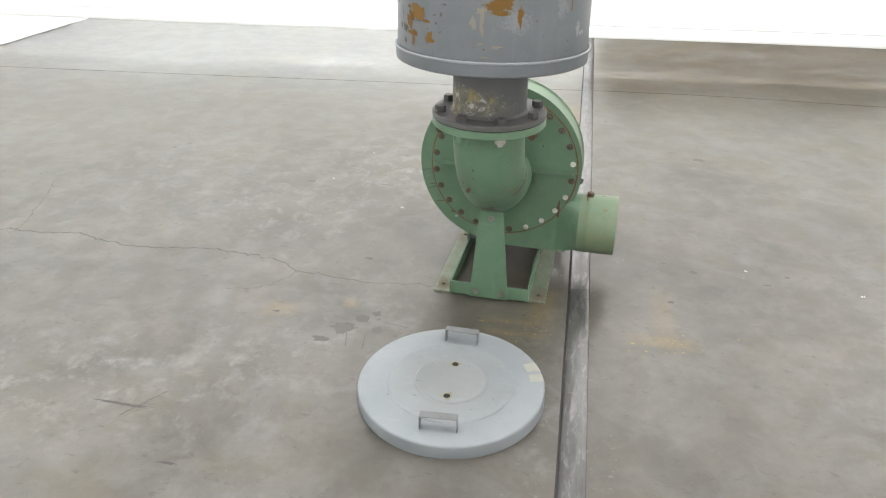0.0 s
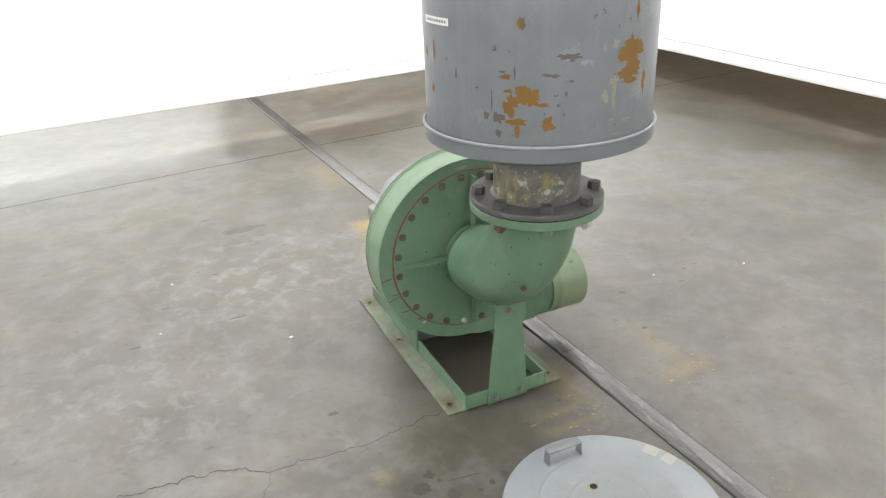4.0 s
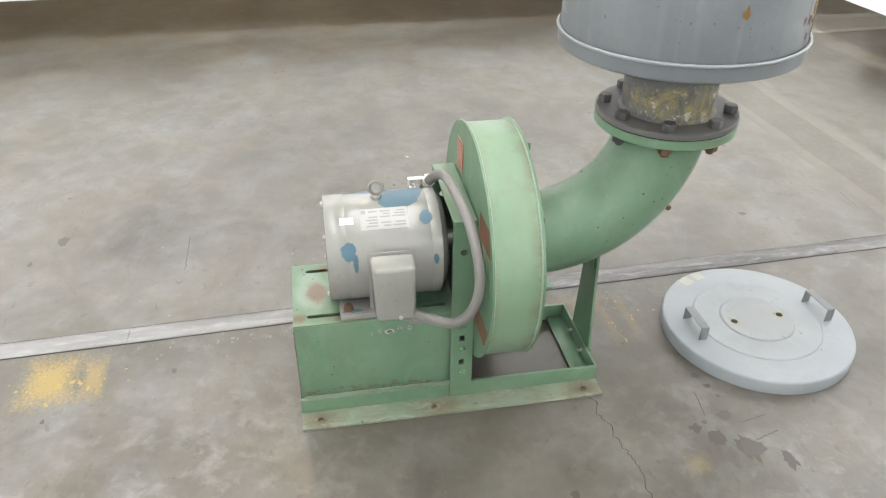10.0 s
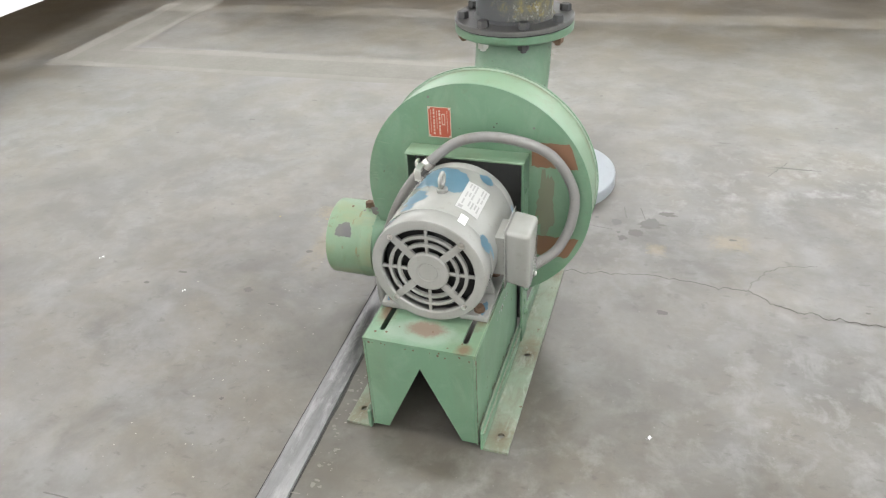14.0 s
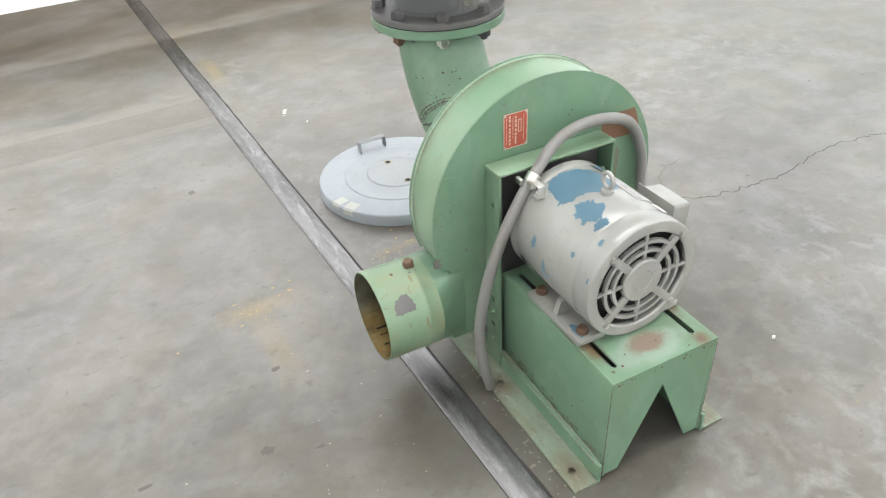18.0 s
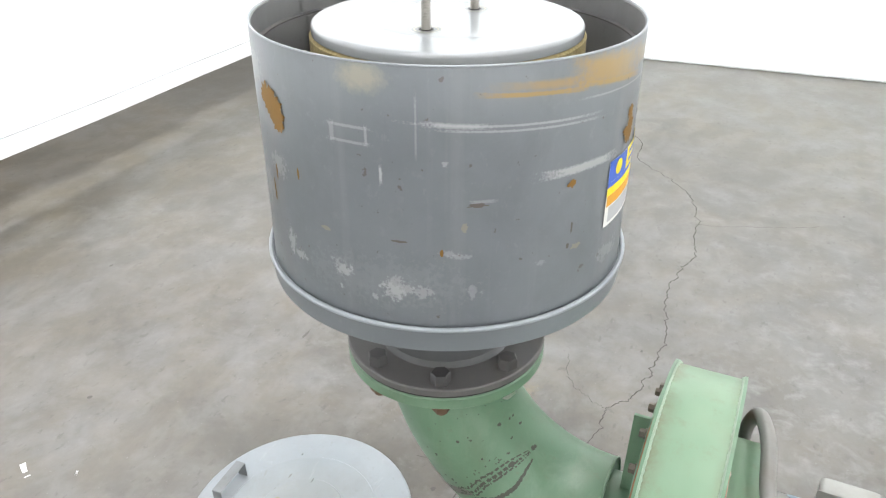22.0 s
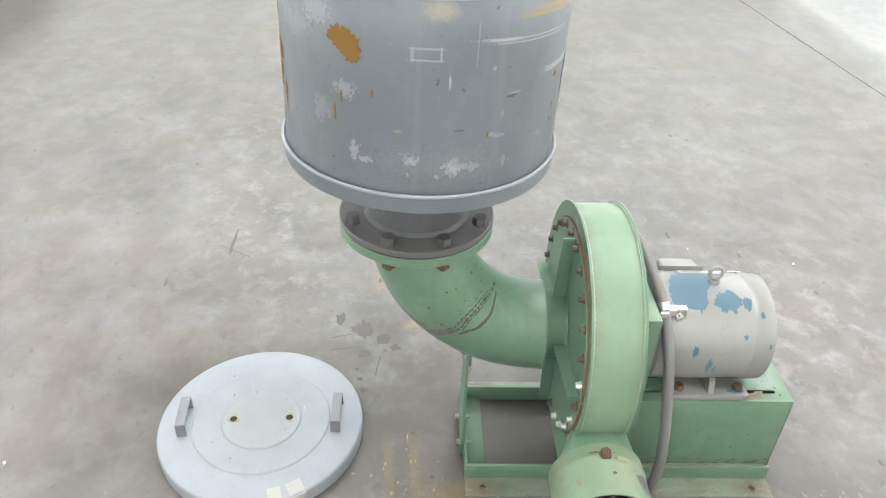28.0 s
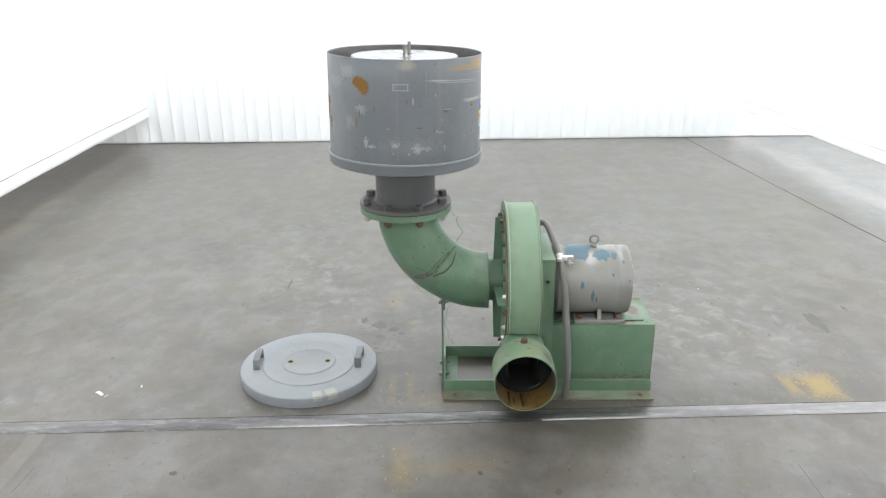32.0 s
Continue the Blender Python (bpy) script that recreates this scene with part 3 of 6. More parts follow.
WALL = wall_white()
SHELL = plain("hall_grey_wall", (0.20, 0.17, 0.13), 0.8)
CEILING = plain("hall_ceiling_white", (0.45, 0.45, 0.44), 0.8)

# ---------------------------------------------------------------- mesh helpers


def link_mesh(name, bm, material, smooth=True):
    me = bpy.data.meshes.new(name)
    bmesh.ops.recalc_face_normals(bm, faces=bm.faces[:])
    bm.to_mesh(me)
    bm.free()
    me.materials.append(material)
    if smooth:
        me.shade_smooth()
        me.set_sharp_from_angle(angle=radians(38))
    return new(name, me)


PLACE = {}


def part(name, bm, material, parent, label="", smooth=True):
    """One mesh under a thing or a part, modelled in the coordinates of its thing's floor plan."""
    ob = link_mesh(name, bm, material, smooth)
    m = PLACE[parent]
    ob.parent = parent
    ob.matrix_parent_inverse = (PLACE[parent, "own"]).inverted()
    ob.matrix_basis = m
    PLACE[ob] = m
    PLACE[ob, "own"] = m
    return tagged(ob, label)


def thing(name, label, category, plan=Matrix.Identity(4), base=(0, 0, 0), group=""):
    ob = new(name)
    ob.empty_display_size = 0.1
    own = plan @ Matrix.Translation(base)
    ob.matrix_basis = own
    PLACE[ob], PLACE[ob, "own"] = plan, own
    return tagged(ob, label, category, group)


def solid(name, bm, material, label, category, kind="", group=""):
    ob = link_mesh(name, bm, material)
    PLACE[ob] = PLACE[ob, "own"] = Matrix.Identity(4)
    return tagged(ob, label, category, group, kind)


def box(bm, x0, y0, z0, x1, y1, z1, bevel=0.0, m=None):
    r = bmesh.ops.create_cube(bm, size=1.0)
    vs = r["verts"]
    t = Matrix.Translation(((x0 + x1) / 2, (y0 + y1) / 2, (z0 + z1) / 2)) @ Matrix.Diagonal((abs(x1 - x0), abs(y1 - y0), abs(z1 - z0), 1))
    bmesh.ops.transform(bm, matrix=(m @ t) if m else t, verts=vs)
    if bevel:
        es = {e for v in vs for e in v.link_edges}
        bmesh.ops.bevel(bm, geom=list(es), offset=bevel, segments=2, affect="EDGES", profile=0.5)
    return bm


def frame_z(p0, p1):
    """A matrix whose z runs from p0 to p1."""
    d = Vector(p1) - Vector(p0)
    return Matrix.Translation(p0) @ d.to_track_quat("Z", "Y").to_matrix().to_4x4(), d.length


def lathe(bm, profile, m=None, seg=64, closed=False, a0=0.0, a1=360.0):
    """Turns (r, z) pairs about z."""
    full = abs(a1 - a0) > 359.9
    n = seg if full else seg + 1
    rings = []
    for r, z in profile:
        ring = []
        for i in range(n):
            a = radians(a0 + (a1 - a0) * i / seg)
            v = Vector((r * math.cos(a), r * math.sin(a), z))
            ring.append(bm.verts.new(m @ v if m else v))
        rings.append(ring)
    pairs = list(zip(rings, rings[1:])) + ([(rings[-1], rings[0])] if closed else [])
    for a, b in pairs:
        for i in range(n if full else n - 1):
            j = (i + 1) % n
            bm.faces.new((a[i], a[j], b[j], b[i]))
    return rings


def rod(bm, p0, p1, r, seg=16, bevel=0.0):
    m, d = frame_z(p0, p1)
    b = min(bevel, r * 0.5)
    prof = [(r - b, 0), (r, b), (r, d - b), (r - b, d)] if b else [(r, 0), (r, d)]
    rings = lathe(bm, prof, m, seg)
    bm.faces.new(rings[0][::-1])
    bm.faces.new(rings[-1])
    return bm


def hexbolt(bm, p, axis, across=0.028, high=0.018, washer=0.0, turn=0.0):
    """A hexagon head standing on p along axis, with a rounded crown."""
    a = Vector(axis).normalized()
    m, _ = frame_z(p, Vector(p) + a)
    m = m @ pose(0, 0, 0, 0, 0, turn)
    r = across / 2 / math.cos(radians(30))
    z = 0.0
    if washer:
        rings = lathe(bm, [(washer, 0), (washer, 0.003)], m, 16)
        bm.faces.new(rings[1])
        z = 0.003
    rings = lathe(bm, [(r, z), (r, z + high * 0.82), (r * 0.86, z + high)], m, 6)
    bm.faces.new(rings[-1])
    bm.faces.new(rings[0][::-1])


def flat(bm, outline, holes, thick, m):
    """A plate from an outline with holes in its plane, given depth along the plane's z, laid by m."""
    edges, loops = [], [outline] + holes
    for lp in loops:
        vs = [bm.verts.new((x, y, 0)) for x, y in lp]
        edges += [bm.edges.new((vs[i], vs[(i + 1) % len(vs)])) for i in range(len(vs))]
    r = bmesh.ops.triangle_fill(bm, use_beauty=True, use_dissolve=False, edges=edges, normal=(0, 0, 1))
    fs = [g for g in r["geom"] if isinstance(g, bmesh.types.BMFace)]
    vs = {v for e in edges for v in e.verts}
    ext = bmesh.ops.extrude_face_region(bm, geom=fs)
    up = [g for g in ext["geom"] if isinstance(g, bmesh.types.BMVert)]
    bmesh.ops.translate(bm, verts=up, vec=(0, 0, thick))
    bmesh.ops.transform(bm, matrix=m, verts=list(vs) + up)
    return bm


def circle(cx, cy, r, n=24, a0=0.0):
    return [(cx + r * math.cos(radians(a0) + 2 * math.pi * i / n), cy + r * math.sin(radians(a0) + 2 * math.pi * i / n)) for i in range(n)]


def slot(cx, cy, lx, ly, n=6):
    """A slot with round ends; the longer side sets the way."""
    r = min(lx, ly) / 2
    d = max(lx, ly) / 2 - r
    pts = []
    for s in (0, 1):
        for i in range(n + 1):
            a = math.pi * (i / n) + (math.pi * s)
            x, y = r * math.cos(a), r * math.sin(a) + (d if s == 0 else -d)
            pts.append((x, y))
    if lx > ly:
        pts = [(-y, x) for x, y in pts]
    return [(cx + x, cy + y) for x, y in pts]


def spline(points, per=8):
    """A smooth line through points."""
    p = [Vector(q) for q in points]
    p = [2 * p[0] - p[1]] + p + [2 * p[-1] - p[-2]]
    out = []
    for i in range(1, len(p) - 2):
        for k in range(per):
            t = k / per
            a, b, c, d = p[i - 1:i + 3]
            out.append(0.5 * ((2 * b) + (c - a) * t + (2 * a - 5 * b + 4 * c - d) * t * t + (3 * b - a - 3 * c + d) * t ** 3))
    out.append(p[-2])
    return out


def hose(bm, pts, radius, seg=16, rib=0.0, cap=True):
    """A pipe along points; radius may change with the step."""
    rings, up = [], Vector((0, 0, 1))
    side = None
    for i, p in enumerate(pts):
        d = (pts[min(i + 1, len(pts) - 1)] - pts[max(i - 1, 0)]).normalized()
        if side is None:
            side = d.orthogonal().normalized()
        side = (side - d * side.dot(d)).normalized()
        other = d.cross(side)
        r = (radius(i) if callable(radius) else radius) * (1 + rib * (1 if i % 2 else -1))
        rings.append([bm.verts.new(p + r * (math.cos(2 * math.pi * k / seg) * side + math.sin(2 * math.pi * k / seg) * other)) for k in range(seg)])
    for a, b in zip(rings, rings[1:]):
        for k in range(seg):
            j = (k + 1) % seg
            bm.faces.new((a[k], a[j], b[j], b[k]))
    if cap:
        bm.faces.new(rings[0][::-1])
        bm.faces.new(rings[-1])
    return bm


def blob(w, h, seed, n=40, jag=0.35, spin=0.0):
    """An uneven outline about 0, 0, roughly w by h."""
    out = []
    for i in range(n):
        a = 2 * math.pi * i / n
        v = Vector((math.cos(a) * 1.3, math.sin(a) * 1.3, seed * 7.31))
        q = 1 + jag * (noise.noise(v) + 0.8 * noise.noise(v * 3.1) + 0.55 * noise.noise(v * 7.7))
        out.append((w / 2 * q * math.cos(a + spin), h / 2 * q * math.sin(a + spin)))
    return out


def skin(bm, outline, place, rows=7):
    """Fills an outline with rings shrinking to its middle and lays every vertex by place(u, v)."""
    cx = sum(p[0] for p in outline) / len(outline)
    cy = sum(p[1] for p in outline) / len(outline)
    prev = None
    for k in range(rows):
        f = 1 - k / rows
        ring = [bm.verts.new(place(cx + (x - cx) * f, cy + (y - cy) * f)) for x, y in outline]
        if prev:
            for i in range(len(ring)):
                j = (i + 1) % len(ring)
                bm.faces.new((prev[i], prev[j], ring[j], ring[i]))
        prev = ring
    c = bm.verts.new(place(cx, cy))
    for i in range(len(prev)):
        bm.faces.new((prev[i], prev[(i + 1) % len(prev)], c))


# ---------------------------------------------------------------- the hall
WEST, EAST = -4.50, 3.25
GAP = 0.26

bm = bmesh.new()
bmesh.ops.create_grid(bm, x_segments=24, y_segments=24, size=12.0)
floor = solid("floor", bm, CONCRETE, "worn grey trowelled concrete floor with stains, scuffs and painted contact shade", "floor", "structure")

# the far walls and the ceiling that close the hall
# white partition is added out of view, for its bright reflection in the floor
bm = bmesh.new()
box(bm, -4.7, 6.3, 0, 0.35, 6.5, CEIL)
solid("unseen_partition", bm, WALL, "unseen white partition added beyond the curtain to reflect in the floor", "wall", "structure")
for nm, b in (("wall_north", (-4.7, 8.0, 0, 9.0, 8.2, CEIL)), ("wall_south", (-4.7, -8.2, 0, 9.0, -8.0, CEIL)), ("wall_east", (9.0, -8.2, 0, 9.2, 8.2, CEIL))):
    bm = bmesh.new()
    box(bm, *b)
    solid(nm, bm, SHELL, "dim grey hall wall beyond the white curtains", "wall", "structure")
bm = bmesh.new()
box(bm, -4.9, -8.2, CEIL, 9.2, 8.2, CEIL + 0.2)
solid("ceiling", bm, CEILING, "pale hall ceiling with light panels", "ceiling", "structure")

bm = bmesh.new()
box(bm, WEST - 0.16, -8.2, 0.0, WEST - 0.012, 8.2, CEIL)
west = solid("wall_west", bm, WALL, "white ribbed sheet steel wall standing on the floor", "wall", "structure")


def wall_panel():
    """One sheet of the wall: a flat pan, a rounded rib and a lap edge at its side."""
    w, rows = 0.236, [(0.0, 0.0), (0.008, 0.005), (0.022, 0.0055), (0.030, 0.0005), (0.114, 0.0), (0.120, 0.003), (0.126, 0.0), (0.2345, 0.0), (0.2345, -0.010)]
    bm = bmesh.new()
    prev = None
    for z in (0.012, 1.2, 2.4, CEIL - 0.01):
        ring = [bm.verts.new((d, y, z)) for y, d in rows]
        if prev:
            for i in range(len(ring) - 1):
                bm.faces.new((prev[i], prev[i + 1], ring[i + 1], ring[i]))
        prev = ring
    return bm, w


# housings for the unseen panels, the added wash lamps among them
for lx, ly, wx, wy in [(w[0][0], w[0][1], w[2] if w[0][0] == w[1][0] else 0.4, 0.4 if w[0][0] == w[1][0] else w[2]) for w in ADDED_WASH_LAMPS] + [(x, y, 3.4, 0.6) for x, y in MID_LAMPS] + [(h[0], h[1], 2.4, 0.45) for h in HALL_LAMPS]:
    fitting = thing("unseen_ceiling_light", "long white ceiling light panel, unseen, placed to light the bay", "light", Matrix.Identity(4), (lx, ly, CEIL - 0.12), "ceiling light panels")
    bm = bmesh.new()
    box(bm, lx - wx / 2, ly - wy / 2, CEIL - 0.08, lx + wx / 2, ly + wy / 2, CEIL - 0.002, 0.01)
    part("housing", bm, CEILING, fitting)


def curtain(name, x0, y0, x1, y1, label, seed):
    """A hanging white sheet with a weighted hem, slightly wavy, on a rail."""
    c = thing(name, label, "curtain", Matrix.Identity(4), ((x0 + x1) / 2, (y0 + y1) / 2, GAP), "white curtains round the bay")
    d = Vector((x1 - x0, y1 - y0, 0))
    ln, d = d.length, d.normalized()
    out = Vector((-d.y, d.x, 0))
    n = int(ln / 0.12)

    def row(bm, z, off, sway):
        r = []
        for i in range(n + 1):
            s = ln * i / n
            w = sway * noise.noise(Vector((s * 0.9, seed * 3.7, z * 0.15)))
            r.append(bm.verts.new(Vector((x0, y0, z)) + d * s + out * (off + w)))
        return r

    def sheet(bm, profile, sway):
        rows = [row(bm, z, o, sway) for z, o in profile]
        for a, b in zip(rows, rows[1:]):
            for i in range(n):
                bm.faces.new((a[i], a[i + 1], b[i + 1], b[i]))
        for i in (0, n):
            bm.faces.new([r[i] for r in rows])
    bm = bmesh.new()
    sheet(bm, [(3.5, 0.0), (2.4, 0.0), (1.3, 0.0), (GAP + 0.088, 0.0), (GAP + 0.088, -0.004), (1.3, -0.004), (2.4, -0.004), (3.5, -0.004), (3.5, 0.0)], 0.02)
    part("sheet", bm, VINYL, c)
    bm = bmesh.new()
    sheet(bm, [(GAP + 0.084, 0.005), (GAP + 0.05, 0.013), (GAP + 0.02, 0.016), (GAP + 0.004, 0.012), (GAP, 0.0), (GAP + 0.004, -0.014), (GAP + 0.02, -0.019), (GAP + 0.05, -0.016), (GAP + 0.084, -0.009), (GAP + 0.084, 0.005)], 0.02)
    part("hem", bm, VINYL, c, "thick hem with a pipe inside")
    bm = bmesh.new()
    sheet(bm, [(GAP + 0.087, 0.004), (GAP + 0.091, 0.004), (GAP + 0.091, -0.008), (GAP + 0.087, -0.008), (GAP + 0.087, 0.004)], 0.02)
    part("hem_seam", bm, SEAM_GREY, c, "grey stitched seam above the hem")
    bm = bmesh.new()
    rod(bm, (x0, y0, 3.52), (x1, y1, 3.52), 0.02)
    part("rail", bm, STEEL, c)
    for i in range(4):
        p = Vector((x0, y0, 3.52)) + d * ln * (0.06 + 0.293 * i)
        bm = bmesh.new()
        rod(bm, p, p + Vector((0, 0, CEIL - 3.52)), 0.006, 8)
        part("hanger", bm, STEEL, c)
    return c


curtain("curtain", WEST + 0.014, 3.03, 2.72, 3.40, "white vinyl curtain with a weighted hem, hung above the floor", 1)
curtain("curtain", EAST, 5.6, EAST, -3.6, "white vinyl curtain with a weighted hem beside a dark gap", 2)
curtain("curtain", 3.1, -2.62, WEST + 0.014, -2.76, "white vinyl curtain with a weighted hem meeting the ribbed wall", 3)

# ---------------------------------------------------------------- the blower
PLAN = pose(0.004, 0.005, 0.0, 0, 0, -1.8)
AX, AY = 0.0, -0.138          # axis of the standing pipe and the filter
SHAFT = 0.42                  # height of the shaft

blower = thing("centrifugal_blower", "green painted steel centrifugal blower on a bolted skid frame", "blower", PLAN, (0, 0.4, 0))

# base rails: angle iron with bolt holes
for s in (-1, 1):
    bm = bmesh.new()
    x0, x1 = (0.143, 0.203)
    holes = [circle(s * 0.176, y, 0.0085, 14) for y in (0.045, 0.459, 0.755)]
    flat(bm, [(s * x0, 0.0), (s * x1, 0.0), (s * x1, 0.803), (s * x0, 0.803)], holes, 0.007, pose(0, 0, 0.001))
    rail = part("base_rail", bm, RAIL_GREEN, blower, "trodden angle-iron rail with rust and bare edges")
    bm = bmesh.new()
    box(bm, s * 0.137, 0.0, 0.001, s * 0.1445, 0.803, 0.053, 0.001)
    part("rail_upright", bm, GREEN, rail, "upright edge of the angle iron")
    for y in (0.045, 0.459, 0.755):
        bm = bmesh.new()
        lathe(bm, [(0.0082, 0.0015), (0.0082, 0.0085), (0.0135, 0.0086), (0.0135, 0.0080)], Matrix.Translation((s * 0.176, y, 0)), 16)
        part("hole_rim", bm, RAIL_GREEN, rail)
    bm = bmesh.new()
    pts = [Vector((s * 0.1462, 0.41 + 0.004 * i, 0.0535 + 0.0012 * math.sin(i * 1.7))) for i in range(98)]
    hose(bm, pts, lambda i: 0.0022 + 0.0008 * math.sin(i * 2.3), 6)
    part("weld_bead", bm, RAIL_GREEN, rail)

bm = bmesh.new()
box(bm, -0.137, 0.0, 0.004, 0.137, 0.006, 0.053, 0.001)
box(bm, -0.137, 0.006, 0.004, 0.137, 0.056, 0.010, 0.001)
cross = part("cross_member", bm, GREEN, blower)

# tapered front leg under the elbow
bm = bmesh.new()
flat(bm, [(-0.070, 0.004), (0.070, 0.004), (0.040, 0.348), (-0.040, 0.348)], [], 0.007, Matrix.Translation((0, -0.001, 0)) @ pose(0, 0, 0, 90))
leg = part("support_leg", bm, GREEN, blower, "flat tapered leg bolted to the frame")
for x, z in ((-0.045, 0.028), (0.045, 0.028), (0.0, 0.322)):
    bm = bmesh.new()
    hexbolt(bm, (x, -0.0078, z), (0, -1, 0), 0.015, 0.008, 0.011, 14)
    rod(bm, (x, -0.001, z), (x, 0.022, z), 0.0036, 10)
    hexbolt(bm, (x, 0.0068, z), (0, 1, 0), 0.011, 0.006)
    part("bolt", bm, DULL, leg, "dull steel bolt")
bm = bmesh.new()
box(bm, -0.032, -0.0005, 0.30, 0.032, 0.0065, 0.40, 0.001)
part("elbow_tab", bm, GREEN, blower)

# motor pedestal: folded sheet with four slots and a notched end
bm = bmesh.new()
P0, P1, PT, PW = 0.395, 0.800, 0.286, 0.132
slots = [slot(s * 0.098, y, 0.013, 0.10) for s in (-1, 1) for y in (0.467, 0.715)]
flat(bm, [(-PW, P0), (PW, P0), (PW, P1), (-PW, P1)], slots, 0.005, pose(0, 0, PT - 0.005))
ped = part("pedestal_top", bm, BED, blower, "slotted motor bed with rust marks")
for s in (-1, 1):
    bm = bmesh.new()
    box(bm, s * (PW - 0.005), P0, 0.012, s * PW, P1, PT - 0.0052, 0.0008)
    part("pedestal_side", bm, GREEN, blower)
    # chipped rusty corner, and grime caked along the joint with the rail
    bm = bmesh.new()
    pts = [Vector((s * PW, P1 - 0.0005, 0.016 + 0.0033 * i)) for i in range(79)]
    hose(bm, pts, lambda i: max(0.0004, 0.0010 + 0.0012 * noise.noise(Vector((i * 0.23, s, 0))) + 0.0008 * noise.noise(Vector((i * 0.7, s, 3)))), 6)
    part("rusty_corner", bm, OLD_BOLT, blower, "chipped rusty corner line")
    bm = bmesh.new()
    pts = [Vector((s * (PW + 0.0035), P0 + 0.012 + 0.004 * i, 0.0530)) for i in range(97)]
    hose(bm, pts, lambda i: max(0.0008, 0.0024 + 0.0016 * noise.noise(Vector((i * 0.21, s, 5)))), 6)
    part("caked_grime", bm, RAIL_GREEN, blower, "pale dirt caked along the joint")
    bm = bmesh.new()
    rod(bm, (s * (PW - 0.004), P0, PT - 0.004), (s * (PW - 0.004), P1, PT - 0.004), 0.0042, 12)
    part("folded_edge", bm, GREEN_FADED, blower)
bm = bmesh.new()
flat(bm, [(-0.126, 0.014), (-0.092, 0.014), (0.0, 0.219), (0.092, 0.014), (0.126, 0.014), (0.126, PT - 0.006), (-0.126, PT - 0.006)], [], 0.005, Matrix.Translation((0, P1 - 0.001, 0)) @ pose(0, 0, 0, 90))
part("pedestal_end", bm, GREEN, blower, "end plate with an upside-down V notch")
for i, (y, z, w, h) in enumerate(((0.565, 0.243, 0.024, 0.014), (0.54, 0.25, 0.013, 0.008), (0.515, 0.248, 0.010, 0.015), (0.59, 0.246, 0.007, 0.011), (0.61, 0.24, 0.005, 0.008))):
    for nm, mt, k in (("paint_chip", WHITE_SCUFF, 1.0), ("rust_spot", RUST, 0.55)):
        bm = bmesh.new()
        skin(bm, blob(w * k, h * k, 20 + i, 24, 0.5), lambda u, v: Vector((-PW - 0.0008 - 0.0004 * (1 - k), y + u, z + v)), 3)
        part(nm, bm, mt, ped)

# mounting frame between housing and motor
FY0, FY1 = 0.3545, 0.412
bm = bmesh.new()
box(bm, -0.150, FY0, 0.550, 0.150, FY1, 0.556, 0.001)
part("frame_top", bm, GREEN_FADED, blower)
for s in (-1, 1):
    bm = bmesh.new()
    holes = [circle(FY0 + 0.031, 0.47, 0.008, 14), [(FY0 + 0.022, 0.20), (FY0 + 0.036, 0.20), (FY0 + 0.036, 0.218), (FY0 + 0.022, 0.218)], [(FY0 + 0.022, 0.12), (FY0 + 0.036, 0.12), (FY0 + 0.036, 0.138), (FY0 + 0.022, 0.138)]]
    m = Matrix(((0, 0, 1, s * 0.147 - 0.003), (1, 0, 0, 0), (0, 1, 0, 0), (0, 0, 0, 1)))
    flat(bm, [(FY0, 0.012), (FY1, 0.012), (FY1, 0.5495), (FY0, 0.5495)], holes, 0.006, m)
    side = part("frame_side", bm, GREEN, blower, "side plate of the frame with punched holes")
    for z in (0.175, 0.245, 0.095):
        bm = bmesh.new()
        hexbolt(bm, (s * 0.1502, FY0 + 0.028, z), (s, 0, 0), 0.014, 0.007, 0.010, 10 + 70 * z)
        part("bolt", bm, GREEN, side, "overpainted bolt")
bm = bmesh.new()
flat(bm, [(-0.1435, 0.05), (0.1435, 0.05), (0.1435, 0.549), (-0.1435, 0.549)], [circle(0, SHAFT, 0.075, 32)], 0.005, Matrix.Translation((0, FY0 + 0.0055, 0)) @ pose(0, 0, 0, 90))
# web coloured dark: shade of the gap behind the motor, not its paint
part("frame_web", bm, DARK, blower, "web behind the motor, dark colour standing for shade in the gap")
bm = bmesh.new()
rod(bm, (0, FY0 + 0.001, SHAFT), (0, 0.4135, SHAFT), 0.024, 24)
part("shaft", bm, STEEL, blower, "steel motor shaft and hub")

# housing: round scroll with a tangent outlet box along the floor
HF, HB, HR = 0.232, 0.352, 0.300
OB, OT, OX = 0.100, 0.308, 0.296
HX = -0.008


def scroll(r, cut):
    """Outline of the casing seen from the front: an arc and the outlet box."""
    pts = []
    a_top = math.degrees(math.asin((OT - SHAFT) / r))
    n = 72
    for i in range(n + 1):
        a = radians(a_top + (270 - a_top) * i / n)
        rr = r - 0.012 * max(0.0, math.cos(a)) ** 2 + 0.008 * max(0.0, -math.sin(a)) ** 2
        pts.append((HX + rr * math.cos(a), SHAFT + rr * math.sin(a)))
    drop = OB - cut
    pts += [(0.03, drop + 0.001), (0.245, drop), (0.245, OT + cut * 0.4)]
    return pts


FACE = Matrix(((1, 0, 0, 0), (0, 0, -1, 0), (0, 1, 0, 0), (0, 0, 0, 1)))  # plan x, z -> x, z; depth runs to -y
bm = bmesh.new()
flat(bm, scroll(HR, 0.0), [], 0.005, Matrix.Translation((0, HF + 0.005, 0)) @ FACE)
front = part("front_plate", bm, GREEN, blower, "green scroll face with rust along the cover seam")
bm = bmesh.new()
flat(bm, scroll(HR, 0.0), [], 0.005, Matrix.Translation((0, HB, 0)) @ FACE)
back = part("back_plate", bm, GREEN, blower, "green back plate with worn brown patches")
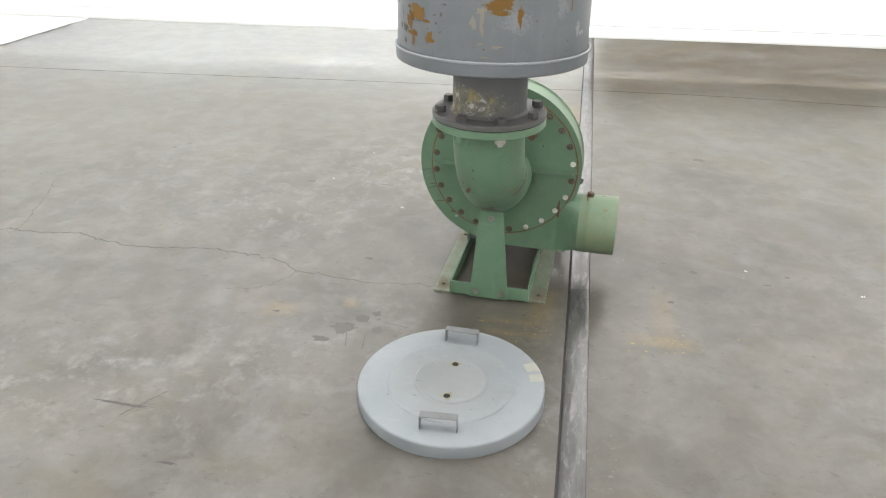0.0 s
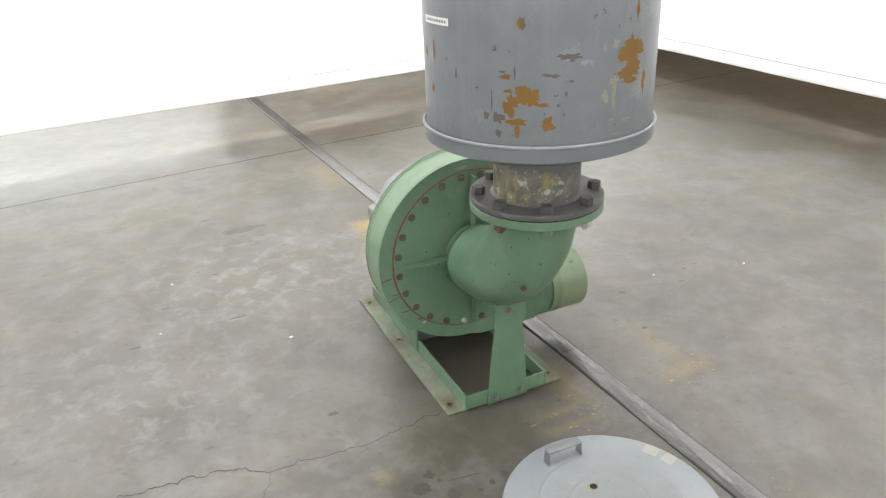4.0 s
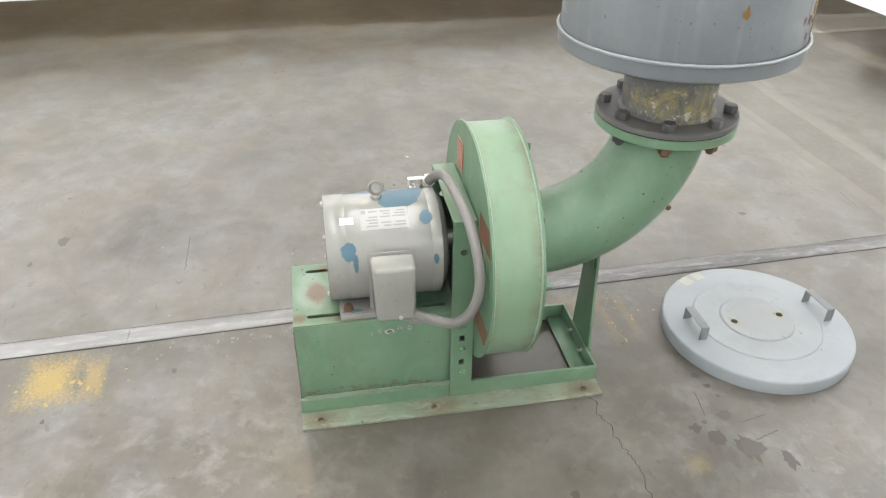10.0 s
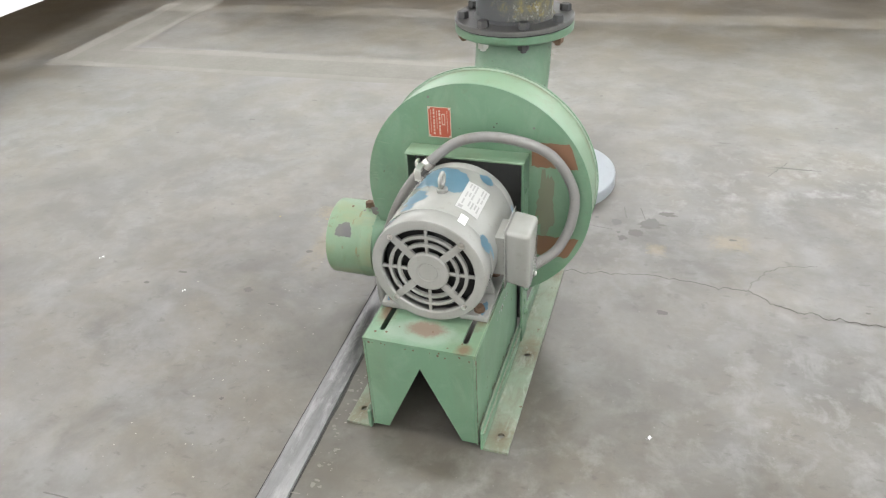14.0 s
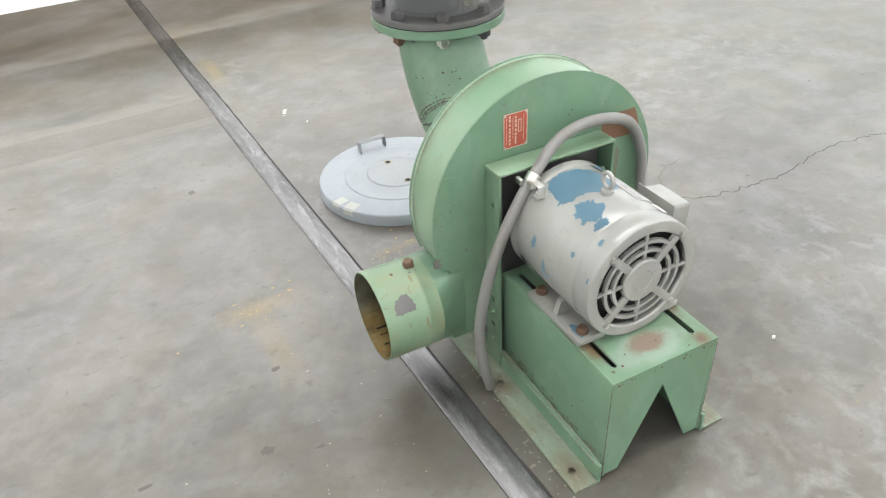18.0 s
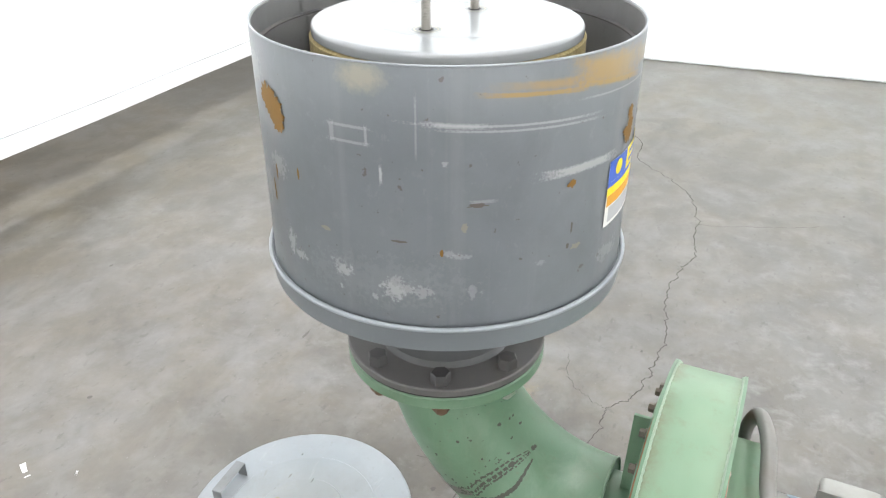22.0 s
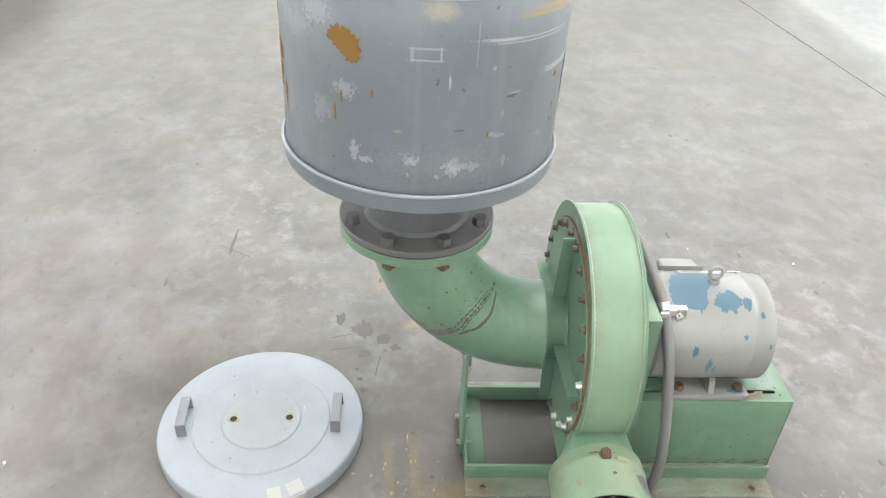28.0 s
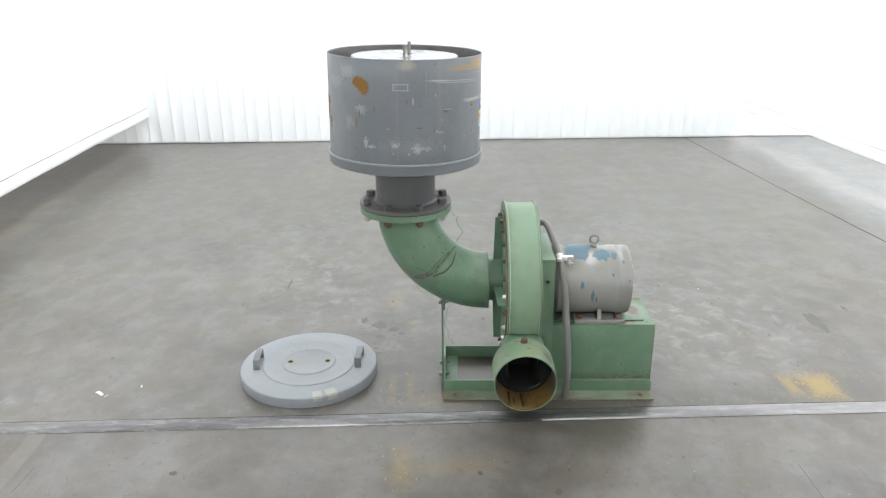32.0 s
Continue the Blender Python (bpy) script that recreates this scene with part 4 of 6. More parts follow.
bm = bmesh.new()
ring = scroll(HR - 0.006, -0.006)
a = [bm.verts.new((x, HF + 0.005, z)) for x, z in ring]
b = [bm.verts.new((x, HB - 0.005, z)) for x, z in ring]
for i in range(len(ring)):
    if i != len(ring) - 2:
        j = (i + 1) % len(ring)
        bm.faces.new((a[i], a[j], b[j], b[i]))
part("scroll_shell", bm, RIM, blower, "pale faded rim of the casing")
# stitched weld along both edges of the rim
for y in (HF + 0.0062, HB - 0.0062):
    bm = bmesh.new()
    ring = scroll(HR - 0.0045, 0.0)[:73]
    pts = [Vector((x, y, z)) for x, z in ring]
    pts = spline(pts[::2], 10)
    hose(bm, pts, lambda i: 0.0022 + 0.0010 * (i % 3 == 0) + 0.0006 * noise.noise(Vector((i * 0.5, y * 40, 0))), 6)
    part("weld_bead", bm, PALE_EDGE, blower, "pale worn stitched edge")

# outlet end plate, pipe and its plug
bm = bmesh.new()
YC = (HF + HB) / 2
PZ = 0.202
rows = []
for f in (0.0, 0.35, 0.7, 1.0):
    e = f * f * (3 - 2 * f)
    ring = []
    for k in range(48):
        aa = 2 * math.pi * (k + 0.5) / 48
        cy, cz = math.cos(aa), math.sin(aa)
        q = max(abs(cy), abs(cz))
        sy, sz = YC + 0.0595 * cy / q, (OB + OT) / 2 + 0.1045 * cz / q
        ry, rz = YC - 0.004 + 0.1075 * cy, PZ + 0.1075 * cz
        ring.append(bm.verts.new((0.205 + 0.105 * f, sy + (ry - sy) * e, sz + (rz - sz) * e)))
    rows.append(ring)
for p, q in zip(rows, rows[1:]):
    for k in range(48):
        bm.faces.new((p[k], p[(k + 1) % 48], q[(k + 1) % 48], q[k]))
part("outlet_transition", bm, GREEN, blower, "square-to-round outlet piece")
bm = bmesh.new()
m, ln = frame_z((OX - 0.03, YC - 0.004, 0.202), (0.421, YC - 0.004, 0.202))
lathe(bm, [(0.1005, 0.019), (0.109, 0.019), (0.109, 0.045), (0.1105, 0.048), (0.1105, 0.056), (0.109, 0.059), (0.109, ln - 0.001), (0.108, ln), (0.1055, ln)], m, 64)
pipe = part("outlet_pipe", bm, PIPE_GREEN, blower, "round discharge pipe with flaking paint")
bm = bmesh.new()
rings = lathe(bm, [(0.1055, ln - 0.0003), (0.1053, 0.038)], m, 64)
part("pipe_lining", bm, PIPE_IN, pipe, "inside stained rusty orange at the bottom")
bm = bmesh.new()
throat = []
for f, x in ((1.0, 0.304), (0.55, 0.27), (0.1, 0.23), (0.0, 0.20), (0.0, 0.12)):
    ring = []
    for k in range(48):
        aa = 2 * math.pi * (k + 0.5) / 48
        cy, cz = math.cos(aa), math.sin(aa)
        q = max(abs(cy), abs(cz))
        sy, sz = YC + 0.050 * cy / q, (OB + OT) / 2 + 0.094 * cz / q
        ry, rz = YC - 0.004 + 0.1053 * cy, PZ + 0.1053 * cz
        e = f * f
        ring.append(bm.verts.new((x, sy + (ry - sy) * e, sz + (rz - sz) * e)))
    throat.append(ring)
for p, q in zip(throat, throat[1:]):
    for k in range(48):
        bm.faces.new((p[k], p[(k + 1) % 48], q[(k + 1) % 48], q[k]))
bm.faces.new(throat[-1])
# hole black puts the deep shade inside the casing into the colour
part("casing_throat", bm, HOLE, pipe, "throat of the casing, coloured black for its deep shade")
for k, (y, z, w, deep) in enumerate(((-0.50, -0.87, 0.0075, 0.075), (-0.05, -1.0, 0.0080, 0.080), (-0.34, -0.94, 0.0035, 0.05))):
    bm = bmesh.new()
    d = m.to_3x3().inverted() @ Vector((0, y, z))
    q = []
    for i in range(16):
        aa = math.atan2(d.y, d.x) + 0.035 * noise.noise(Vector((i * 0.4, k, 2)))
        q.append(m @ Vector((0.1050 * math.cos(aa), 0.1050 * math.sin(aa), ln - 0.024 - deep * i / 15)))
    hose(bm, q, lambda i: w / 2 * (0.55 + 0.45 * i / 15 + 0.3 * noise.noise(Vector((i * 0.7, k, 0)))), 6)
    part("drip_streak", bm, HOLE, pipe, "black residue streak")
bm = bmesh.new()
hexbolt(bm, (0.318, YC - 0.004, 0.309), (0.1, 0, 1), 0.022, 0.014, 0.014, 20)
part("pipe_plug", bm, RUST, pipe, "rusty hexagon plug")
# bare grey patch and other flakes on the pipe


def on_pipe(u, v):
    aa = u / 0.1094
    return m @ Vector((0.1096 * math.cos(aa), 0.1096 * math.sin(aa), v))


sx = m.to_3x3().inverted()


def pipe_angle(y, z):
    d = sx @ Vector((0, y, z))
    return math.atan2(d.y, d.x)


for y, z, v, w, h, mt, sd in ((0.75, 0.66, 0.105, 0.045, 0.052, FLANGE_GREY, 31), (0.2, 1, 0.052, 0.010, 0.02, BARE, 33), (-0.5, 0.9, 0.05, 0.02, 0.009, RIM_DIRT, 34), (0.1, 1, 0.10, 0.010, 0.007, RUST, 35), (0.9, 0.2, 0.06, 0.02, 0.01, RIM_DIRT, 36), (0.26, 0.96, 0.050, 0.045, 0.006, SEAM_RUST, 37), (-0.22, 0.97, 0.044, 0.028, 0.005, SEAM_RUST, 38), (0.34, 0.94, 0.066, 0.022, 0.007, RIM_DIRT, 39), (-0.6, 0.8, 0.11, 0.012, 0.02, RIM_DIRT, 42)):
    bm = bmesh.new()
    u0 = pipe_angle(y, z) * 0.1094
    skin(bm, blob(w, h, sd, 44, 0.3), lambda u, v2: on_pipe(u0 + u, v + v2), 4)
    part("paint_flake", bm, mt, pipe, "flake of bare metal")

# cover plate with bolts, ribs and the inlet neck
bm = bmesh.new()
rings = lathe(bm, [(0.082, 0.0), (0.262, 0.0), (0.262, 0.006), (0.082, 0.006)], Matrix.Translation((0, HF - 0.0005, SHAFT)) @ pose(0, 0, 0, 90), 96, True)
cover = part("cover_plate", bm, GREEN, blower, "round inlet cover ringed with bolts")
bm = bmesh.new()
pts = []
for i in range(300):
    aa = 2 * math.pi * i / 300
    pts.append(Vector((0.2638 * math.cos(aa), HF - 0.0016, SHAFT + 0.2638 * math.sin(aa))))
hose(bm, pts, lambda i: (0.0026 if i < 150 else 0.0036) + 0.0020 * (noise.noise(Vector((i * 0.07, 3, 0))) + 0.4 * noise.noise(Vector((i * 0.4, 1, 0)))), 6, 0, False)
part("rust_seam", bm, SEAM_RUST, cover, "line of orange rust round the cover")
for k in range(24):
    aa = radians(7.5 + 15 * k)
    x, z = 0.249 * math.cos(aa), SHAFT + 0.249 * math.sin(aa)
    bm = bmesh.new()
    bright = k in (17, 19, 20, 21, 22, 0)
    hexbolt(bm, (x, HF - 0.0066, z), (0, -1, 0), 0.0135, 0.0085, 0.0098 if bright else 0.0088, 23 * k)
    part("bolt", bm, ZINC if bright else OLD_BOLT, cover, "bright zinc bolt" if bright else "rusty dark bolt")
    if not bright:
        bm = bmesh.new()
        rings = lathe(bm, [(0.0118, 0), (0.0095, 0.0012)], Matrix.Translation((x, HF - 0.0067, z)) @ pose(0, 0, 0, 90), 14)
        bm.faces.new(rings[1])
        part("rust_ring", bm, RUST, cover)
for k in range(4):
    bm = bmesh.new()
    rot = Matrix.Translation((0, 0, SHAFT)) @ Matrix.Rotation(radians(90 * k), 4, "Y")
    rin = 0.080
    prof = [(rin, HF - 0.007), (0.252, HF - 0.007), (0.252, HF - 0.034), (rin, HF - 0.040)]
    va = [bm.verts.new(rot @ Vector((x, y, -0.003))) for x, y in prof]
    vb = [bm.verts.new(rot @ Vector((x, y, 0.003))) for x, y in prof]
    bm.faces.new(va[::-1]), bm.faces.new(vb)
    for i in range(4):
        bm.faces.new((va[i], va[(i + 1) % 4], vb[(i + 1) % 4], vb[i]))
    rib = part("rib", bm, GREEN, cover, "radial stiffening rib")
    for d0, ln0 in ((0.10, 0.03), (0.155, 0.028), (0.21, 0.026)):
        for sgn in (-1, 1):
            bm = bmesh.new()
            pts = [rot @ Vector((d0 + ln0 * i / 8, HF - 0.0065, sgn * 0.004)) for i in range(9)]
            hose(bm, pts, lambda i: 0.0026 + 0.0006 * (i % 2), 6)
            part("stitch_weld", bm, GREEN, rib)
bm = bmesh.new()
m = Matrix.Translation((0, HF, SHAFT)) @ pose(0, 0, 0, 90)
lathe(bm, [(0.084, 0.0), (0.084, 0.0625)], m, 64)
part("inlet_neck", bm, GREEN, blower)
bm = bmesh.new()
pts = [Vector((0.0845 * math.cos(2 * math.pi * i / 90), HF - 0.0085, SHAFT + 0.0845 * math.sin(2 * math.pi * i / 90))) for i in range(91)]
hose(bm, pts, lambda i: 0.004 + 0.0009 * math.sin(i * 2.1), 8, 0, False)
part("weld_bead", bm, GREEN, blower)

# elbow: a quarter bend of pipe from the neck up to the flange
ER, EB = 0.1095, 0.308
EY = AY + EB
bm = bmesh.new()
rings = []
CZ = SHAFT - 0.004 + EB
prof = []
for i in range(33):
    t = radians(90.0 * i / 32)
    c = Vector((0, EY - EB * math.sin(t), CZ - EB * math.cos(t)))
    d = Vector((0, -math.cos(t), math.sin(t)))
    prof.append((c, d))
ring_sets = []
for c, d in prof:
    side, other = Vector((1, 0, 0)), d.cross(Vector((1, 0, 0)))
    ring_sets.append([bm.verts.new(c + ER * (math.cos(2 * math.pi * k / 64) * side + math.sin(2 * math.pi * k / 64) * other)) for k in range(64)])
for p, q in zip(ring_sets, ring_sets[1:]):
    for k in range(64):
        bm.faces.new((p[k], p[(k + 1) % 64], q[(k + 1) % 64], q[k]))
c, d = prof[0]
inner = [bm.verts.new(c + 0.080 * (math.cos(2 * math.pi * k / 64) * Vector((1, 0, 0)) + math.sin(2 * math.pi * k / 64) * d.cross(Vector((1, 0, 0))))) for k in range(64)]
for k in range(64):
    bm.faces.new((ring_sets[0][k], inner[k], inner[(k + 1) % 64], ring_sets[0][(k + 1) % 64]))
elbow = part("inlet_elbow", bm, GREEN, blower, "large quarter-bend pipe with scraped paint")
bm = bmesh.new()
pts = [Vector((0.1085 * math.cos(2 * math.pi * i / 80), EY + 0.001, SHAFT - 0.004 + 0.1085 * math.sin(2 * math.pi * i / 80))) for i in range(81)]
hose(bm, pts, lambda i: 0.0028 + 0.0012 * noise.noise(Vector((i * 0.6, 0, 5))), 6, 0, False)
part("weld_bead", bm, GREEN, elbow)


def on_elbow(u, v):
    """u degrees along the bend from the neck, v degrees round it, 0 facing east and 90 outwards below."""
    t = radians(u)
    c = Vector((0, EY - EB * math.sin(t), CZ - EB * math.cos(t)))
    o = Vector((0, -math.sin(t), -math.cos(t)))
    return c + (ER + 0.0007) * (math.cos(radians(v)) * Vector((1, 0, 0)) + math.sin(radians(v)) * o)


rng = random.Random(8)


def scrape(name, pts, wide, mt, label, seed, rag=0.6, gaps=0.0):
    """A ragged scratch along points given in degrees along and round the bend."""
    bm = bmesh.new()
    line2 = spline([(u, v, 0.0) for u, v in pts], 14)
    last = None
    for i, p in enumerate(line2):
        f = i / (len(line2) - 1)
        w = wide * (0.25 + 0.75 * math.sin(math.pi * min(1.0, 0.06 + 0.9 * f)) ** 0.6) * (1 + rag * noise.noise(Vector((i * 0.55, seed, 0))))
        off = 0.5 * noise.noise(Vector((i * 0.3, seed, 3)))
        pair = [bm.verts.new(on_elbow(p[0] + off - w / 2, p[1])), bm.verts.new(on_elbow(p[0] + off + w / 2, p[1]))]
        if last and noise.noise(Vector((i * 0.45, seed, 7))) > gaps - 0.75:
            bm.faces.new((last[0], last[1], pair[1], pair[0]))
        last = pair
    return part(name, bm, mt, elbow, label)


# an arc and a broken scribble beside it across the east side of the bend, flecks, and a rubbed grey end
scrape("long_scrape", [(39.5, 8), (38, -2), (35.6, -12), (34.2, -24), (33.6, -35), (34.2, -46), (35.4, -63)], 1.7, DARK_CHIP, "dark scrape across the bend", 1)
for sd, dv, w in ((2, 0.0, 1.3), (3, 2.0, 0.9), (4, -1.4, 0.8)):
    scrape("scribble", [(43.5 + dv * 0.6, 14), (41.6 + dv, 0), (42.4 + dv, -14), (42.0 + dv, -28), (41.4 + dv, -40), (40.2 + dv, -52), (38.6 + dv * 0.4, -66)], w, DARK_CHIP, "broken dark scribble", sd, 0.9, 0.62)
scrape("rubbed_band", [(46.5, 44), (45.4, 34), (44.4, 24), (43.0, 12), (41.8, 4)], 3.4, BARE, "rubbed grey metal", 6, 0.5)
scrape("rubbed_band", [(53.5, 54), (52, 46), (50.5, 38), (49.8, 30)], 1.8, RIM_DIRT, "brownish rub", 7, 0.8)
bm = bmesh.new()
spots = [(38, -72, 2.2, 6), (41.0, -47, 2.6, 7), (58.5, -59, 1.7, 4.5), (57.2, -71, 1.0, 3), (51.2, -78, 1.2, 4), (61, -19, 1.0, 3), (58, 10, 1.0, 3), (49.5, -62, 1.0, 3), (59.5, -30, 0.8, 2.5), (57, -76, 0.9, 3)]
spots += [(rng.gauss(45.5, 2.0), rng.uniform(-52, 40), rng.uniform(0.3, 0.9), rng.uniform(1.0, 3.0)) for _ in range(40)]
spots += [(rng.uniform(52, 74), rng.uniform(-85, 70), rng.uniform(0.2, 0.5), rng.uniform(0.6, 1.6)) for _ in range(20)]
for k, (u, v, w, h) in enumerate(spots):
    skin(bm, [(u + a2, v + b2) for a2, b2 in blob(w, h, 120 + k, 12, 0.6)], on_elbow, 2)
tagged(part("scratch_fleck", bm, DARK_CHIP, elbow, "scattered dark flecks"), "", "", "", "stuff")
bm = bmesh.new()
for k in range(30):
    u0, v0 = rng.uniform(20, 84), rng.uniform(100, 200)
    skin(bm, [(a2 + u0, b2 + v0) for a2, b2 in blob(rng.uniform(0.4, 1.2), rng.uniform(1, 3.5), 220 + k, 10, 0.6)], on_elbow, 2)
tagged(part("scratch_fleck", bm, DARK_CHIP, elbow), "", "", "", "stuff")
bm = bmesh.new()
skin(bm, [(a2 + 35, b2 + 92) for a2, b2 in blob(10, 34, 77, 40, 0.45)], on_elbow, 5)
part("bare_underside", bm, BARE, elbow, "bare scraped band under the bend")

bm = bmesh.new()
q0, q1 = on_elbow(55, 116), on_elbow(55, 116) + (on_elbow(55, 116) - Vector((0, EY - EB * math.sin(radians(55)), CZ - EB * math.cos(radians(55))))).normalized() * 0.013
rod(bm, q0, q1, 0.005, 14, 0.001)
hexbolt(bm, q0.lerp(q1, 0.35), q1 - q0, 0.013, 0.006)
part("drain_plug", bm, RUST, elbow, "small rusty plug under the bend")

# lower flange with eight nuts
bm = bmesh.new()
lathe(bm, [(0.108, 0.704), (0.167, 0.704), (0.170, 0.707), (0.170, 0.7245), (0.168, 0.7265), (0.108, 0.7265)], Matrix.Translation((AX, AY, 0)), 72, True)
flange = part("elbow_flange", bm, GREEN, blower, "green pipe flange with rusty nuts below")
for k in range(8):
    aa = radians(22.5 + 45 * k)
    bm = bmesh.new()
    x, y = AX + 0.1475 * math.cos(aa), AY + 0.1475 * math.sin(aa)
    hexbolt(bm, (x, y, 0.7038), (0, 0, -1), 0.028, 0.018, 0, 17 * k)
    rod(bm, (x, y, 0.690), (x, y, 0.679), 0.0085, 12, 0.001)
    part("nut", bm, (RUST, ZINC, DARK, RUST, RUST, GREEN, ZINC, RUST)[k], flange, "flange nut and stud end")
bm = bmesh.new()
m = Matrix.Translation((AX, AY, 0)) @ pose(0, 0, 0, 0, 0, 24)
flat(bm, [(-0.03, 0.0), (0.028, 0.0), (0.018, -0.024), (-0.004, -0.014)], [], 0.003, m @ Matrix(((0, 0, 1, 0.117), (1, 0, 0, 0), (0, 1, 0, 0.7035), (0, 0, 0, 1))))
part("gasket_tag", bm, DARK, flange, "bent dark tag under the flange")

# red maker's plate on the back, with unreadable print
plate_at = Matrix.Translation((0.0, HB + 0.0006, 0.0)) @ Matrix(((-1, 0, 0, 0), (0, 0, 1, 0), (0, 1, 0, 0), (0, 0, 0, 1)))
bm = bmesh.new()
flat(bm, [(-0.103, 0.577), (-0.045, 0.577), (-0.045, 0.656), (-0.103, 0.656)], [], 0.0012, plate_at)
plate = part("maker_plate", bm, RED_PLATE, back, "small red enamelled maker's plate with worn print")
for x0, z0, x1, z1 in ((-0.1035, 0.5765, -0.1015, 0.6565), (-0.0465, 0.5765, -0.0445, 0.6565), (-0.1013, 0.5765, -0.0467, 0.5783), (-0.1013, 0.6547, -0.0467, 0.6565)):
    bm = bmesh.new()
    flat(bm, [(x0, z0), (x1, z0), (x1, z1), (x0, z1)], [], 0.0006, Matrix.Translation((0, 0.0013, 0)) @ plate_at)
    part("plate_border", bm, PLATE_TEXT, plate, "worn pale border")
rng = random.Random(31)
for x, w, z0, z1, step in ((-0.096, 0.0016, 0.588, 0.648, 0.0052), (-0.088, 0.0042, 0.584, 0.650, 0.0088), (-0.0805, 0.0016, 0.600, 0.645, 0.0060), (-0.0735, 0.0042, 0.584, 0.648, 0.0098), (-0.054, 0.0014, 0.590, 0.646, 0.0050)):
    z = z0
    while z < z1:
        ln2 = step * rng.uniform(0.5, 0.8)
        bm = bmesh.new()
        flat(bm, [(x - w / 2, z), (x + w / 2, z), (x + w / 2, z + ln2), (x - w / 2, z + ln2)], [], 0.0004, Matrix.Translation((0, 0.0013, 0)) @ plate_at)
        part("print_bar", bm, PLATE_TEXT, plate)
        z += step
for x0, z0, x1, z1 in ((-0.068, 0.610, -0.0595, 0.612), (-0.068, 0.637, -0.0595, 0.639), (-0.068, 0.6122, -0.0665, 0.6368), (-0.061, 0.6122, -0.0595, 0.6368)):
    bm = bmesh.new()
    flat(bm, [(x0, z0), (x1, z0), (x1, z1), (x0, z1)], [], 0.0004, Matrix.Translation((0, 0.0013, 0)) @ plate_at)
    part("print_bar", bm, PLATE_TEXT, plate)
for x, z in ((-0.0995, 0.5805), (-0.0485, 0.5805), (-0.0995, 0.6525), (-0.0485, 0.6525)):
    bm = bmesh.new()
    hexbolt(bm, (-x, HB + 0.0018, z), (0, 1, 0), 0.0045, 0.002)
    part("rivet", bm, STEEL, plate)


def on_back(u, v):
    return Vector((u, HB + 0.0007, v))


def clipped(poly):
    """Holds an outline inside the round back plate."""
    out = []
    for x, z in poly:
        d = math.hypot(x, z - SHAFT)
        f = min(1.0, (HR - 0.004) / d)
        out.append((x * f, SHAFT + (z - SHAFT) * f))
    return out


def band(z0, z1, x0, x1, seed, n=22):
    top = [(x1 + (x0 - x1) * i / n, z1 + 0.006 * noise.noise(Vector((i * 0.5, seed, 0)))) for i in range(n + 1)]
    bot = [(x0 + (x1 - x0) * i / n, z0 + 0.006 * noise.noise(Vector((i * 0.5, seed, 4)))) for i in range(n + 1)]
    return clipped(top + bot)


bm = bmesh.new()
skin(bm, band(0.520, 0.585, -0.156, -0.27, 1), on_back, 4)
part("brown_band", bm, BROWN, back, "brown patch where the paint is gone")
bm = bmesh.new()
skin(bm, band(0.265, 0.325, -0.156, -0.285, 2), on_back, 4)
part("brown_band", bm, BROWN, back, "brown patch where the paint is gone")
bm = bmesh.new()
skin(bm, clipped([(a2 - 0.19, b2 + 0.42) for a2, b2 in blob(0.05, 0.18, 5, 40, 0.4)]), on_back, 4)
part("brown_wash", bm, WASH, back, "thin reddish discolouration")
for x, z, w, h, sd in ((0.24, 0.61, 0.012, 0.02, 1), (0.22, 0.64, 0.01, 0.008, 2), (-0.16, 0.62, 0.006, 0.006, 3), (0.2, 0.35, 0.006, 0.01, 4), (0.10, 0.68, 0.007, 0.007, 5), (0.28, 0.34, 0.03, 0.024, 6)):
    bm = bmesh.new()
    skin(bm, clipped([(a2 + x, b2 + z) for a2, b2 in blob(w, h, 60 + sd, 20, 0.5)]), on_back, 3)
    part("paint_chip", bm, BARE, back)
# chips on the front plate beside the cover seam
for aa, r, w, h, mt in ((96, 0.278, 0.045, 0.010, LID_GREY), (200, 0.277, 0.03, 0.003, RUST), (215, 0.282, 0.035, 0.003, RUST), (232, 0.276, 0.012, 0.012, WHITE_SCUFF), (-35, 0.256, 0.012, 0.06, RUST), (228, 0.27, 0.02, 0.006, RUST)):
    bm = bmesh.new()
    cx, cz = r * math.cos(radians(aa)), SHAFT + r * math.sin(radians(aa))
    skin(bm, [(cx + u, cz + v) for u, v in blob(w, h, aa, 26, 0.5)], lambda u, v: Vector((u, HF - 0.0012 if r > 0.265 else HF - 0.0075, v)), 3)
    part("paint_chip", bm, mt, front)
for aa, r0, r1 in ((188, 0.264, 0.299), (203, 0.262, 0.297)):
    bm = bmesh.new()
    q = radians(aa)
    pts = [Vector((HX + (r0 + (r1 - r0) * i / 10) * math.cos(q), HF - 0.0004, SHAFT + (r0 + (r1 - r0) * i / 10) * math.sin(q) + 0.0006 * math.sin(i * 1.7))) for i in range(11)]
    hose(bm, pts, 0.0011, 6)
    part("plate_cut", bm, DARK_CHIP, front, "thin dark saw cut in the plate")
rng = random.Random(12)


